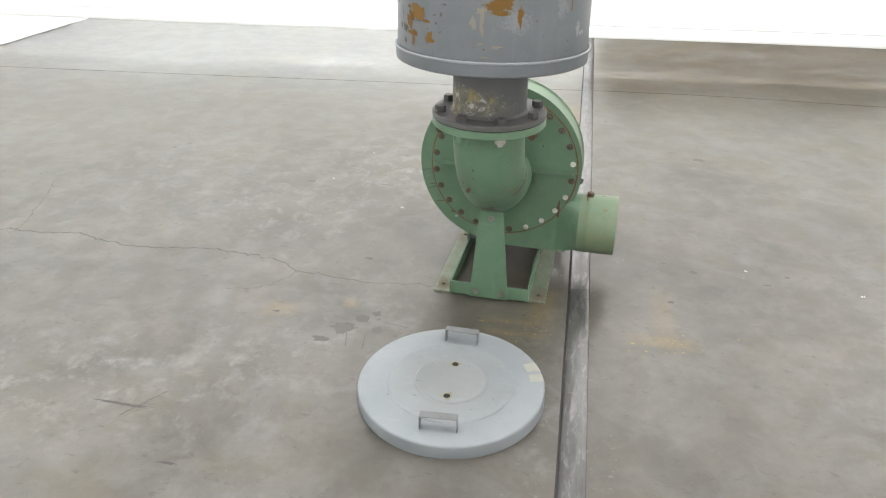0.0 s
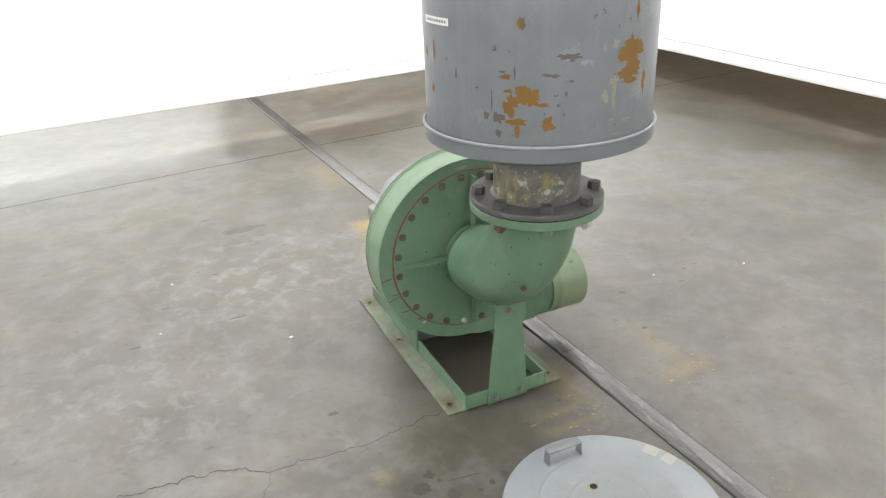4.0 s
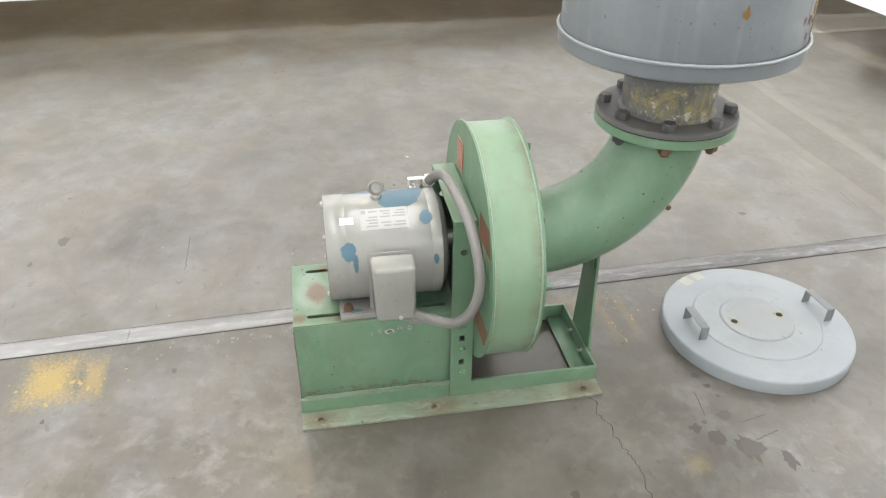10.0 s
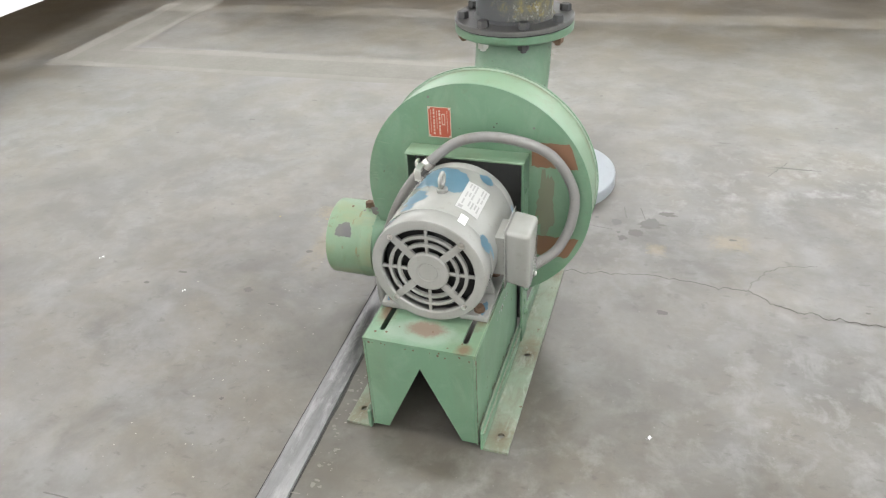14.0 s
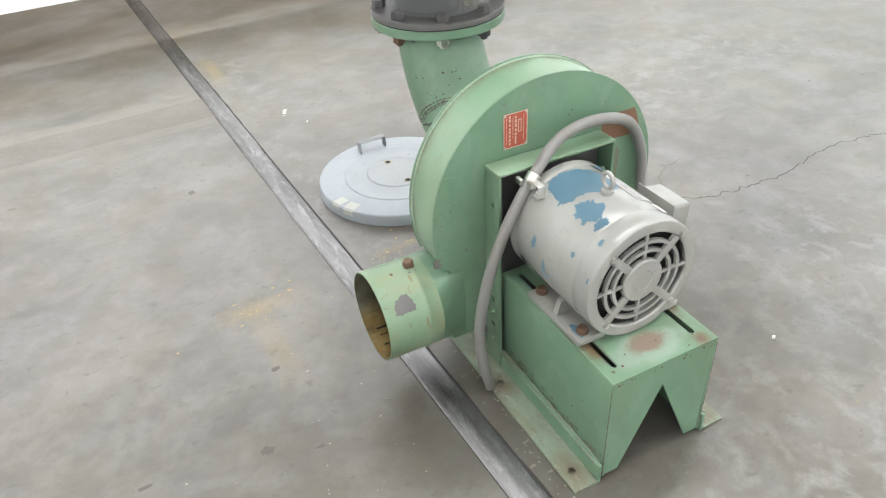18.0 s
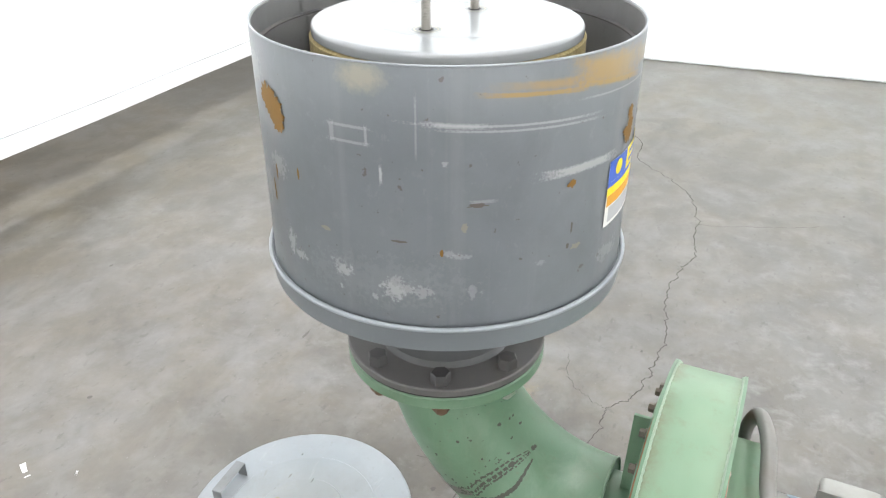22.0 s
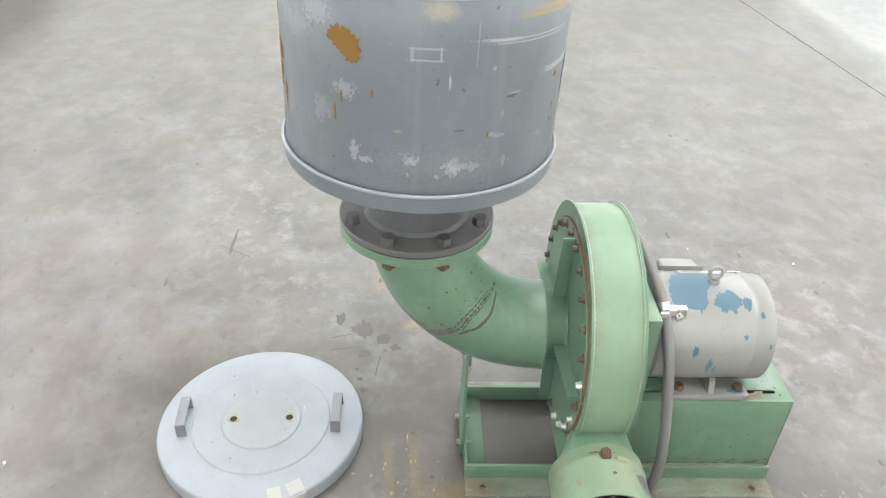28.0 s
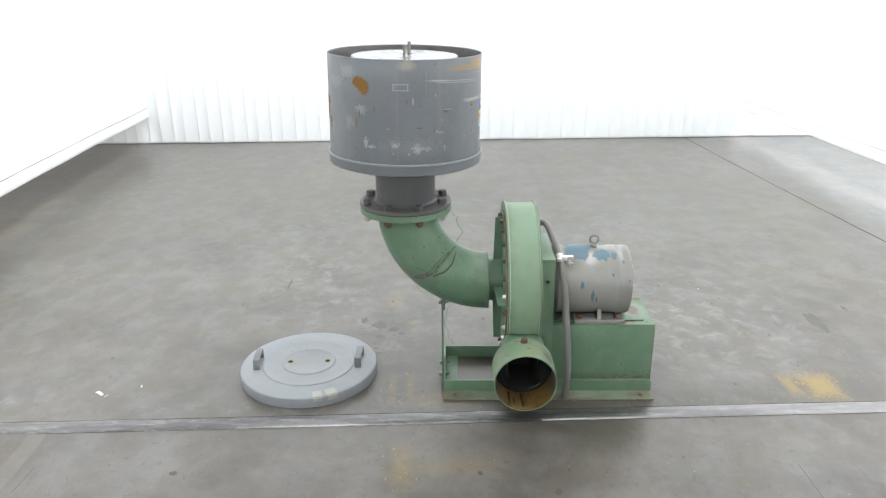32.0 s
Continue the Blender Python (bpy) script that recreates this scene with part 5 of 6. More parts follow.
def flecks(name, host, place, area, count, size, mt, label="", lean=(1.0, 1.0)):
    """Fine specks in one mesh, laid on a surface."""
    bm = bmesh.new()
    u0, u1, v0, v1 = area
    for k in range(count):
        u, v = rng.uniform(u0, u1), rng.uniform(v0, v1)
        sz = size * rng.uniform(0.4, 1.6)
        p = place(u, v)
        lift = (place(u + 1e-3, v) - p).cross(place(u, v + 1e-3) - p).normalized() * (k % 20 - 10) * 1.5e-5
        skin(bm, [(u + a2, v + b2) for a2, b2 in blob(sz * lean[0], sz * lean[1], rng.random() * 90, 9, 0.5)], lambda a3, b3: place(a3, b3) + lift, 1)
    return tagged(part(name, bm, mt, host, label), "", "", "", "stuff")


flecks("paint_speck", front, lambda u, v: Vector((u, HF - 0.0012, v)), (-0.10, 0.03, 0.135, 0.152), 10, 0.005, BARE)
flecks("paint_speck", cover, lambda u, v: Vector((u, HF - 0.0072, v)), (-0.17, 0.17, 0.24, 0.58), 40, 0.004, DARK_CHIP)
flecks("paint_speck", back, lambda u, v: Vector((u, HB + 0.0008, v)), (-0.15, 0.2, 0.56, 0.68), 5, 0.003, DARK_CHIP)
flecks("paint_speck", ped, lambda u, v: Vector((-PW - 0.0007, u, v)), (0.42, 0.79, 0.06, 0.27), 9, 0.0032, RUST)
flecks("paint_speck", ped, lambda u, v: Vector((PW + 0.0007, u, v)), (0.42, 0.79, 0.06, 0.27), 9, 0.0032, RUST)
flecks("paint_speck", ped, lambda u, v: Vector((u, v, PT + 0.0008)), (-0.12, 0.12, 0.71, 0.795), 8, 0.004, RUST)
flecks("edge_chip", ped, lambda u, v: Vector((u, P1 + 0.0007, v)), (-0.12, 0.12, 0.266, 0.279), 12, 0.004, RUST, "rust along the folded edge")
flecks("rust_run", ped, lambda u, v: Vector((-PW - 0.0009, u, v)), (0.41, 0.79, 0.055, 0.075), 40, 0.008, WASH, "brown grime above the rail", (1.6, 0.7))
flecks("rust_run", ped, lambda u, v: Vector((PW + 0.0009, u, v)), (0.41, 0.79, 0.055, 0.075), 40, 0.008, WASH, "brown grime above the rail", (1.6, 0.7))

# ---------------------------------------------------------------- the motor
motor = thing("electric_motor", "grey electric motor with peeling paint over blue, bolted to the bed", "motor", PLAN, (0, 0.59, PT))
MR, M0, M1 = 0.1325, 0.414, 0.704
AXM = Matrix.Translation((0, 0, SHAFT)) @ pose(0, 0, 0, -90)   # local z runs along +y
bm = bmesh.new()
lathe(bm, [(0.03, M0), (0.111, M0), (0.118, M0 + 0.004), (0.126, M0 + 0.010), (MR, M0 + 0.016), (MR, M0 + 0.040), (MR - 0.0004, M0 + 0.041), (MR, M0 + 0.042), (MR, M1 - 0.050), (MR - 0.0004, M1 - 0.049), (MR, M1 - 0.048), (MR, M1 - 0.004), (MR - 0.0015, M1 - 0.001), (MR - 0.004, M1)], AXM, 80)
body = part("motor_body", bm, MOTOR, motor)
# fan end: ring, hub, spokes and arcs
bm = bmesh.new()
lathe(bm, [(MR - 0.004, M1), (MR - 0.012, M1 + 0.001), (0.110, M1 + 0.001), (0.107, M1 - 0.002), (0.107, M1 - 0.010), (MR - 0.005, M1 - 0.010)], AXM, 80)
end = part("end_ring", bm, MOTOR, motor)
bm = bmesh.new()
rings = lathe(bm, [(0.048, M1 - 0.010), (0.048, M1 - 0.001), (0.045, M1 + 0.002), (0.024, M1 + 0.002), (0.022, M1), (0.018, M1)], AXM, 48)
bm.faces.new(rings[-1])
hub = part("hub", bm, MOTOR, motor)
for k in range(4):
    bm = bmesh.new()
    box(bm, 0.046, -0.009, M1 - 0.010, 0.109, 0.009, M1 - 0.001, 0.0015, AXM @ pose(0, 0, 0, 0, 0, 45 + 90 * k))
    part("spoke", bm, MOTOR, motor)
    bm = bmesh.new()
    box(bm, 0.046, -0.0035, M1 - 0.009, 0.109, 0.0035, M1 - 0.002, 0.001, AXM @ pose(0, 0, 0, 0, 0, 90 * k))
    part("spoke", bm, MOTOR, motor)
    bm = bmesh.new()
    hexbolt(bm, AXM @ Vector((0.1145 * math.cos(radians(45 + 90 * k)), 0.1145 * math.sin(radians(45 + 90 * k)), M1)), (0, 1, 0), 0.009, 0.003, 0.0065)
    part("screw", bm, STEEL, end)
for r in (0.068, 0.088):
    bm = bmesh.new()
    lathe(bm, [(r - 0.0042, M1 - 0.009), (r + 0.0042, M1 - 0.009), (r + 0.0036, M1 - 0.0015), (r - 0.0036, M1 - 0.0015)], AXM, 64, True)
    part("grille_ring", bm, MOTOR, motor)
bm = bmesh.new()
rings = lathe(bm, [(0.110, M1 - 0.03), (0.03, M1 - 0.025)], AXM, 48)
bm.faces.new(rings[1]), bm.faces.new(rings[0][::-1])
part("fan", bm, HOLE, motor, "dark fan behind the grille")
# feet
for s in (-1, 1):
    bm = bmesh.new()
    box(bm, s * 0.062, 0.497, PT + 0.0005, s * 0.128, 0.684, PT + 0.016, 0.002)
    foot = part("foot", bm, MOTOR, motor, "cast foot with rusty hold-down bolts")
    bm = bmesh.new()
    v = [(s * 0.070, PT + 0.015), (s * 0.122, PT + 0.015), (s * 0.112, PT + 0.05), (s * 0.094, PT + 0.058)]
    va = [bm.verts.new((x, 0.583, z)) for x, z in v]
    vb = [bm.verts.new((x, 0.597, z)) for x, z in v]
    bm.faces.new(va), bm.faces.new(vb[::-1])
    for i in range(4):
        bm.faces.new((va[i], vb[i], vb[(i + 1) % 4], va[(i + 1) % 4]))
    part("foot_web", bm, MOTOR, motor)
    for y in (0.515, 0.662):
        bm = bmesh.new()
        hexbolt(bm, (s * 0.104, y, PT + 0.0162), (0, 0, 1), 0.019, 0.011, 0.013, y * 300)
        part("bolt", bm, RUST, foot, "rusty bolt")
    bm = bmesh.new()
    skin(bm, [(u, v) for u, v in blob(0.045, 0.025, 40 + s, 26, 0.45)], lambda u, v: Vector((s * 0.112 + v * 0.6, 0.655 + u, PT + 0.0166)), 3)
    part("paint_loss", bm, MOTOR_BLUE, foot, "old blue paint showing")


def on_motor(u, v):
    """u along the shaft, v degrees up from the east side over the top."""
    a2 = radians(v)
    return Vector(((MR + 0.0006) * math.cos(a2), u - 0.028, SHAFT + (MR + 0.0006) * math.sin(a2)))


bm = bmesh.new()
edge = spline([(0.500, 58, 0), (0.487, 70, 0), (0.495, 88, 0), (0.515, 105, 0), (0.555, 110, 0), (0.592, 106, 0), (0.598, 90, 0), (0.582, 79, 0), (0.572, 62, 0), (0.56, 54, 0), (0.53, 56, 0), (0.500, 58, 0)], 6)
skin(bm, [(p[0] + 0.009 * noise.noise(Vector((i * 0.8, 4, 0))), p[1] + 6.0 * noise.noise(Vector((i * 0.9, 8, 0)))) for i, p in enumerate(edge[:-1])], on_motor, 7)
part("peeled_patch", bm, MOTOR_BLUE, body, "old blue paint where the grey has peeled")
for u, v, w, h, sd, jag in ((0.622, 66, 0.060, 26, 2, 0.40), (0.668, 62, 0.02, 15, 3, 0.4), (0.493, 123, 0.030, 17, 4, 0.18), (0.681, 154, 0.034, 20, 5, 0.22), (0.666, 167, 0.012, 20, 6, 0.3),
                            (0.475, 168, 0.013, 12, 7, 0.25), (0.545, 12, 0.014, 12, 8, 0.35), (0.585, -8, 0.012, 18, 9, 0.5), (0.60, -14, 0.009, 10, 10, 0.5), (0.66, 28, 0.012, 5, 11, 0.5), (0.70, 50, 0.01, 7, 14, 0.4), (0.72, 18, 0.006, 5, 15, 0.4)):
    bm = bmesh.new()
    skin(bm, [(u + a2, v + b2) for a2, b2 in blob(w, h, 130 + sd, 56, jag)], on_motor, 6)
    part("peeled_patch", bm, MOTOR_BLUE, body, "old blue paint where the grey has peeled")


def motor_label(u0, u1, v0, v1, mt, name, lift=0.0008, label=""):
    bm = bmesh.new()
    n = 6
    rows = [[bm.verts.new(on_motor(u0 + (u1 - u0) * i / n, v0 + (v1 - v0) * j / n) + (on_motor(0.6, v0 + (v1 - v0) * j / n) - Vector((0, 0.572, SHAFT))).normalized() * lift) for i in range(n + 1)] for j in range(n + 1)]
    for j in range(n):
        for i in range(n):
            bm.faces.new((rows[j][i], rows[j][i + 1], rows[j + 1][i + 1], rows[j + 1][i]))
    return part(name, bm, mt, body, label)


motor_label(0.535, 0.648, 108.5, 133, LABEL_FOIL, "rating_plate", 0.0008, "silver rating label with print too small to read")
for k in range(6):
    for u0, u1 in ((0.541, 0.560 + 0.006 * (k % 3)), (0.576, 0.600 - 0.007 * (k % 2)), (0.607, 0.628 + 0.006 * (k % 2))):
        if (k * 3 + int(u0 * 1000)) % 5:
            motor_label(u0, u1, 112 + 3.3 * k, 113.6 + 3.3 * k, FOIL_PRINT, "print_bar", 0.0012)
motor_label(0.634, 0.645, 110.5, 115, FOIL_PRINT, "print_bar", 0.0012)
motor_label(0.664, 0.696, 117.5, 125.5, LABEL_WHITE, "small_sticker", 0.0009, "small blank white sticker")

# lifting eye
bm = bmesh.new()
rod(bm, (0, 0.575, SHAFT + MR - 0.001), (0, 0.575, SHAFT + MR + 0.010), 0.013, 20, 0.002)
pts = [Vector((0, 0.575 + 0.0155 * math.sin(2 * math.pi * i / 28), SHAFT + MR + 0.029 - 0.0155 * math.cos(2 * math.pi * i / 28))) for i in range(29)]
hose(bm, pts, 0.0045, 12, 0, False)
part("lifting_eye", bm, MOTOR, motor, "steel lifting eye")

# terminal box with its lid, knockout and gland
bm = bmesh.new()
box(bm, -0.150, 0.515, 0.364, -0.115, 0.600, 0.464, 0.003)
part("box_throat", bm, MOTOR, motor)
bm = bmesh.new()
v8 = [(-0.148, 0.506, 0.347), (-0.148, 0.606, 0.347), (-0.148, 0.608, 0.486), (-0.148, 0.504, 0.486), (-0.206, 0.511, 0.330), (-0.206, 0.601, 0.330), (-0.206, 0.605, 0.478), (-0.206, 0.507, 0.478)]
vs = [bm.verts.new(p) for p in v8]
for f in ((0, 1, 2, 3), (7, 6, 5, 4), (0, 4, 5, 1), (1, 5, 6, 2), (2, 6, 7, 3), (3, 7, 4, 0)):
    bm.faces.new([vs[i] for i in f])
bmesh.ops.bevel(bm, geom=bm.edges[:], offset=0.010, segments=4, affect="EDGES", profile=0.5)
tbox = part("terminal_box", bm, MOTOR, motor, "rounded grey terminal box")
bm = bmesh.new()
box(bm, -0.151, 0.500, 0.334, -0.1485, 0.612, 0.491, 0.001)
part("lid_flange", bm, MOTOR, tbox)
bm = bmesh.new()
hexbolt(bm, (-0.207, 0.545, 0.343), (-1, 0, 0), 0.009, 0.004)
part("lid_screw", bm, ZINC, tbox)
bm = bmesh.new()
rod(bm, (-0.183, 0.535, 0.334), (-0.190, 0.500, 0.312), 0.014, 20, 0.002)
part("cable_gland", bm, CONDUIT, tbox)

# ---------------------------------------------------------------- the flexible conduit
conduit = thing("flexible_conduit", "grey ribbed flexible conduit looped over the motor frame", "conduit", PLAN, (0.215, 0.45, 0.01))
line = spline([(-0.186, 0.520, 0.334), (-0.203, 0.475, 0.326), (-0.238, 0.420, 0.335), (-0.264, 0.383, 0.395), (-0.262, 0.372, 0.48), (-0.205, 0.384, 0.572), (-0.10, 0.402, 0.612), (0.0, 0.412, 0.602), (0.075, 0.432, 0.549), (0.145, 0.446, 0.462), (0.195, 0.452, 0.352), (0.226, 0.458, 0.235), (0.228, 0.462, 0.13), (0.205, 0.462, 0.012)], 26)
bm = bmesh.new()
hose(bm, line, 0.0125, 16, 0.034)
tube = part("hose", bm, CONDUIT, conduit, "dusty ribbed hose")
bm = bmesh.new()
rod(bm, line[0] + Vector((0.002, 0.012, 0.004)), line[6], 0.0145, 18, 0.002)
part("end_fitting", bm, CONDUIT, conduit)
# bright clamp hooked on to the hose
ci = 8 * 26 + 4
c0, c1 = line[ci - 4], line[ci + 4]
m, ln = frame_z(c0, c1)
bm = bmesh.new()
lathe(bm, [(0.0128, 0), (0.0152, 0), (0.0152, 0.019), (0.0128, 0.019)], m, 20, True)
clamp = part("clamp", bm, ZINC, conduit, "bright zinc conduit clamp")
p = line[ci]
for lo, hi in (((-0.002, 0.012, 0.009), (0.014, 0.050, 0.012)), ((-0.002, 0.047, -0.014), (0.014, 0.050, 0.0088)), ((-0.002, 0.030, -0.0172), (0.014, 0.050, -0.0142)), ((0.004, 0.008, -0.006), (0.016, 0.026, 0.010)), ((0.020, -0.016, -0.004), (0.028, 0.004, 0.010))):
    bm = bmesh.new()
    box(bm, p.x + lo[0], p.y + lo[1], p.z + lo[2], p.x + hi[0], p.y + hi[1], p.z + hi[2], 0.001)
    part("clamp_jaw", bm, ZINC, clamp)
bm = bmesh.new()
p = line[ci]
rod(bm, p + Vector((0.008, 0.036, -0.040)), p + Vector((0.008, 0.036, -0.006)), 0.0032, 12, 0.001)
part("clamp_screw", bm, ZINC, clamp)

# ---------------------------------------------------------------- the intake filter
FPLAN = PLAN @ Matrix.Translation((AX, AY, 0))
filt = thing("intake_filter", "open grey drum intake filter with scratched paint on a flanged neck", "filter", FPLAN, (0, 0, 0.729))
DR, DB, DT, BEAD = 0.268, 0.900, 1.279, 0.939
# gasket and upper flange
bm = bmesh.new()
lathe(bm, [(0.112, 0.7267), (0.167, 0.7267), (0.167, 0.7295), (0.112, 0.7295)], None, 72, True)
part("gasket", bm, GASKET, filt, "black rubber gasket")
bm = bmesh.new()
lathe(bm, [(0.110, 0.7297), (0.168, 0.7297), (0.170, 0.7315), (0.170, 0.7420), (0.168, 0.7440), (0.110, 0.7440)], None, 72, True)
top_flange = part("flange", bm, FLANGE_GREY, filt, "dark grey flange ring with eight bolts")
for k in range(8):
    aa = radians(22.5 + 45 * k)
    bm = bmesh.new()
    hexbolt(bm, (0.1475 * math.cos(aa), 0.1475 * math.sin(aa), 0.7442), (0, 0, 1), 0.029, 0.0185, 0, 31 * k)
    part("bolt", bm, DARK, top_flange, "black hexagon bolt head")
bm = bmesh.new()
lathe(bm, [(0.1165, 0.7442), (0.114, 0.7475), (0.1095, 0.752), (0.1095, 0.906), (0.103, 0.906), (0.103, 0.7442)], None, 64, True)
neck = part("neck", bm, NECK_GREY, filt, "short dark pipe with yellowed tape residue")
# pan, wall and rolled edges of the drum, which leans a little on its neck
PLACE[filt] = FPLAN @ Matrix.Translation((0, 0, 0.744)) @ pose(0, 0, 0, -1.1) @ Matrix.Translation((0, 0, -0.744))
bm = bmesh.new()
lathe(bm, [(0.109, DB + 0.004), (0.239, DB + 0.002), (0.266, DB), (0.2735, DB + 0.004), (0.2745, DB + 0.010), (0.2745, BEAD - 0.003), (0.270, BEAD - 0.001), (0.266, BEAD - 0.001), (0.266, DB + 0.008), (0.109, DB + 0.010)], None, 120, True)
part("bottom_pan", bm, GREY, filt, "dished bottom pan")
bm = bmesh.new()
rings = lathe(bm, [(0.2755 + 0.0036 * math.cos(q), BEAD + 0.0036 * math.sin(q)) for q in [2 * math.pi * i / 10 for i in range(10)]], None, 120, True)
part("edge_bead", bm, LID_GREY, filt, "pale worn bead round the bottom")


def dent(a):
    return 0.0009 * noise.noise(Vector((3 * math.cos(a), 3 * math.sin(a), 1)))


bm = bmesh.new()
SEG = 160
prof = [(DR + 0.0015, BEAD), (DR + 0.0008, 1.0), (DR, 1.1), (DR, 1.2), (DR, DT - 0.002), (DR - 0.001, DT), (DR - 0.002, DT), (DR - 0.002, DB + 0.012), (DR - 0.001, DB + 0.012)]
rings = lathe(bm, prof, None, SEG, True)
for ring in rings:
    for v in ring:
        a2 = math.atan2(v.co.y, v.co.x)
        f = 1 + dent(a2) / DR * max(0.0, (v.co.z - 1.0) * 4)
        v.co.x, v.co.y = v.co.x * f, v.co.y * f
drum = part("drum_wall", bm, DRUM_GREY, filt, "rolled grey sheet wall, scratched and chipped")
bm = bmesh.new()
lathe(bm, [(DR - 0.0022, DT - 0.0005), (DR - 0.004, DT - 0.002), (DR - 0.004, DT - 0.036), (DR - 0.010, DT - 0.038), (DR - 0.010, DB + 0.012)], None, SEG)
part("drum_lining", bm, GREY_IN, filt, "dull dark grey inside of the drum")
bm = bmesh.new()
lathe(bm, [(DR - 0.0008 + 0.0016 * math.cos(q), DT - 0.0002 + 0.0014 * math.sin(q)) for q in [2 * math.pi * i / 8 for i in range(8)]], None, 140, True)
part("top_edge", bm, LID_GREY, filt, "rim edge rubbed pale")
bm = bmesh.new()
lathe(bm, [(DR - 0.0106, DT - 0.0385), (DR - 0.0046, DT - 0.0375), (DR - 0.0046, DT - 0.0355), (DR - 0.0106, DT - 0.0365)], None, 120, True)
part("seam_line", bm, DARK, filt, "dark gap under the inner band")
SEAM_A = -97
for z0, z1, r, w in ((DT - 0.035, DT - 0.004, DR - 0.0048, 2.4), (DB + 0.02, DT - 0.04, DR - 0.0105, 1.3)):
    bm = bmesh.new()
    lathe(bm, [(r, z0), (r, z1), (r - 0.003, z1), (r - 0.003, z0)], None, 4, True, SEAM_A - w, SEAM_A + w)
    part("inner_strap", bm, GREY_IN, drum)
for aa, z in ((SEAM_A + 4, 1.185), (SEAM_A + 3, 1.12), (27, DT - 0.05), (60, DT - 0.05)):
    bm = bmesh.new()
    a2 = radians(aa)
    hexbolt(bm, (0.2585 * math.cos(a2), 0.2585 * math.sin(a2), z), (-math.cos(a2), -math.sin(a2), 0), 0.006, 0.004)
    part("rivet", bm, STEEL, drum)
# silencer tubes standing between wall and element
for aa in (-80, -54, -104, 60, 82, 105, 128, 232):
    bm = bmesh.new()
    m = Matrix.Translation((0.2245 * math.cos(radians(aa)), 0.2245 * math.sin(radians(aa)), 0))
    lathe(bm, [(0.0290, DB + 0.01), (0.0290, 1.152), (0.0285, 1.1525), (0.0280, 1.152), (0.0280, DB + 0.01)], m, 32)
    part("silencer_tube", bm, GREY_IN, filt, "open steel tube inside the drum")
# filter element and its pressed cap
PLACE[filt] = PLACE[filt] @ Matrix.Translation((0, 0, 0.008))
bm = bmesh.new()
lathe(bm, [(0.120, 1.246), (0.186, 1.246), (0.1905, 1.243), (0.191, 1.20), (0.1895, 1.10), (0.190, 1.0), (0.189, 0.906)], None, 96)
element = part("filter_element", bm, FELT, filt, "olive felt filter element")
bm = bmesh.new()
rings = lathe(bm, [(0.186, 1.2462), (0.1875, 1.2468), (0.1875, 1.2560), (0.1865, 1.2585), (0.184, 1.2603), (0.178, 1.2607), (0.172, 1.2605), (0.162, 1.2602), (0.122, 1.2601), (0.1130, 1.2600), (0.1110, 1.2598), (0.1080, 1.2593), (0.1050, 1.2598), (0.1030, 1.2600), (0.088, 1.2601), (0.0, 1.2605)][:-1], None, 112)
c = bm.verts.new((0, 0, 1.2602))
for i in range(112):
    bm.faces.new((rings[-1][i], rings[-1][(i + 1) % 112], c))
bm.faces.new(rings[0][::-1])
cap = part("end_cap", bm, CAP_GREY, filt, "glossy pale pressed cap with a round groove")
for sx2, sy2 in ((0.073, 0.004), (-0.064, 0.012)):
    bm = bmesh.new()
    pts = [Vector((sx2, sy2, 1.255 + 0.00095 * i)) for i in range(48)]
    hose(bm, pts, 0.0062, 20, 0.04)
    part("threaded_stud", bm, DULL, cap, "threaded steel stud")
    bm = bmesh.new()
    rings = lathe(bm, [(0.0100, 1.2608), (0.006, 1.2609)], Matrix.Translation((sx2, sy2, 0)), 24)
    bm.faces.new(rings[1])
    part("stud_hole", bm, HOLE, cap)
    for r0, r1 in ((0.0150, 0.0165), (0.0205, 0.0215)):
        bm = bmesh.new()
        lathe(bm, [(r0, 1.2606), (r1, 1.2607)], Matrix.Translation((sx2, sy2, 0)), 32)
        part("washer_mark", bm, OLD_GLUE, cap, "ring worn by a washer")

PLACE[filt] = PLACE[drum]
# wear on the outside of the drum: angle, height, width, height, material
TURN_BACK = 1.8


def on_drum(lift):
    """Lays (arc length, height) on the drum's wall, lifted by so much."""
    def f(u, v):
        a = u / DR
        flare = 0.0008 + 0.0007 * max(0.0, (1.0 - v) / (1.0 - BEAD)) if v < 1.0 else 0.0008 * max(0.0, (1.1 - v) / 0.1)
        r = (DR + flare) * (1 + dent(a) / DR * max(0.0, (v - 1.0) * 4)) + lift
        return Vector((r * math.cos(a), r * math.sin(a), v))
    return f


def drum_mark(a0, z0, w, h, mt, seed, jag=0.4, name="paint_chip", label="", lift=0.0006, spin=0.0, n=44):
    bm = bmesh.new()
    u0 = radians(a0 + TURN_BACK) * DR
    skin(bm, [(u0 + u, z0 + v) for u, v in blob(w, h, seed, n, jag, spin)], on_drum(0.0004 + lift), 5)
    return part(name, bm, mt, drum, label)


def drum_bar(a0, a1, z0, z1, t, mt, name, label="", lift=0.0008):
    """A straight strip from (angle, height) to (angle, height), t thick."""
    bm = bmesh.new()
    place = on_drum(0.0004 + lift)
    n = max(2, int(abs(a1 - a0) / 2))
    lo, hi = [], []
    for i in range(n + 1):
        f = i / n
        u = radians(a0 + TURN_BACK + (a1 - a0) * f) * DR
        z = z0 + (z1 - z0) * f
        lo.append(bm.verts.new(place(u, z - t / 2)))
        hi.append(bm.verts.new(place(u, z + t / 2)))
    for i in range(n):
        bm.faces.new((lo[i], lo[i + 1], hi[i + 1], hi[i]))
    return part(name, bm, mt, drum, label)


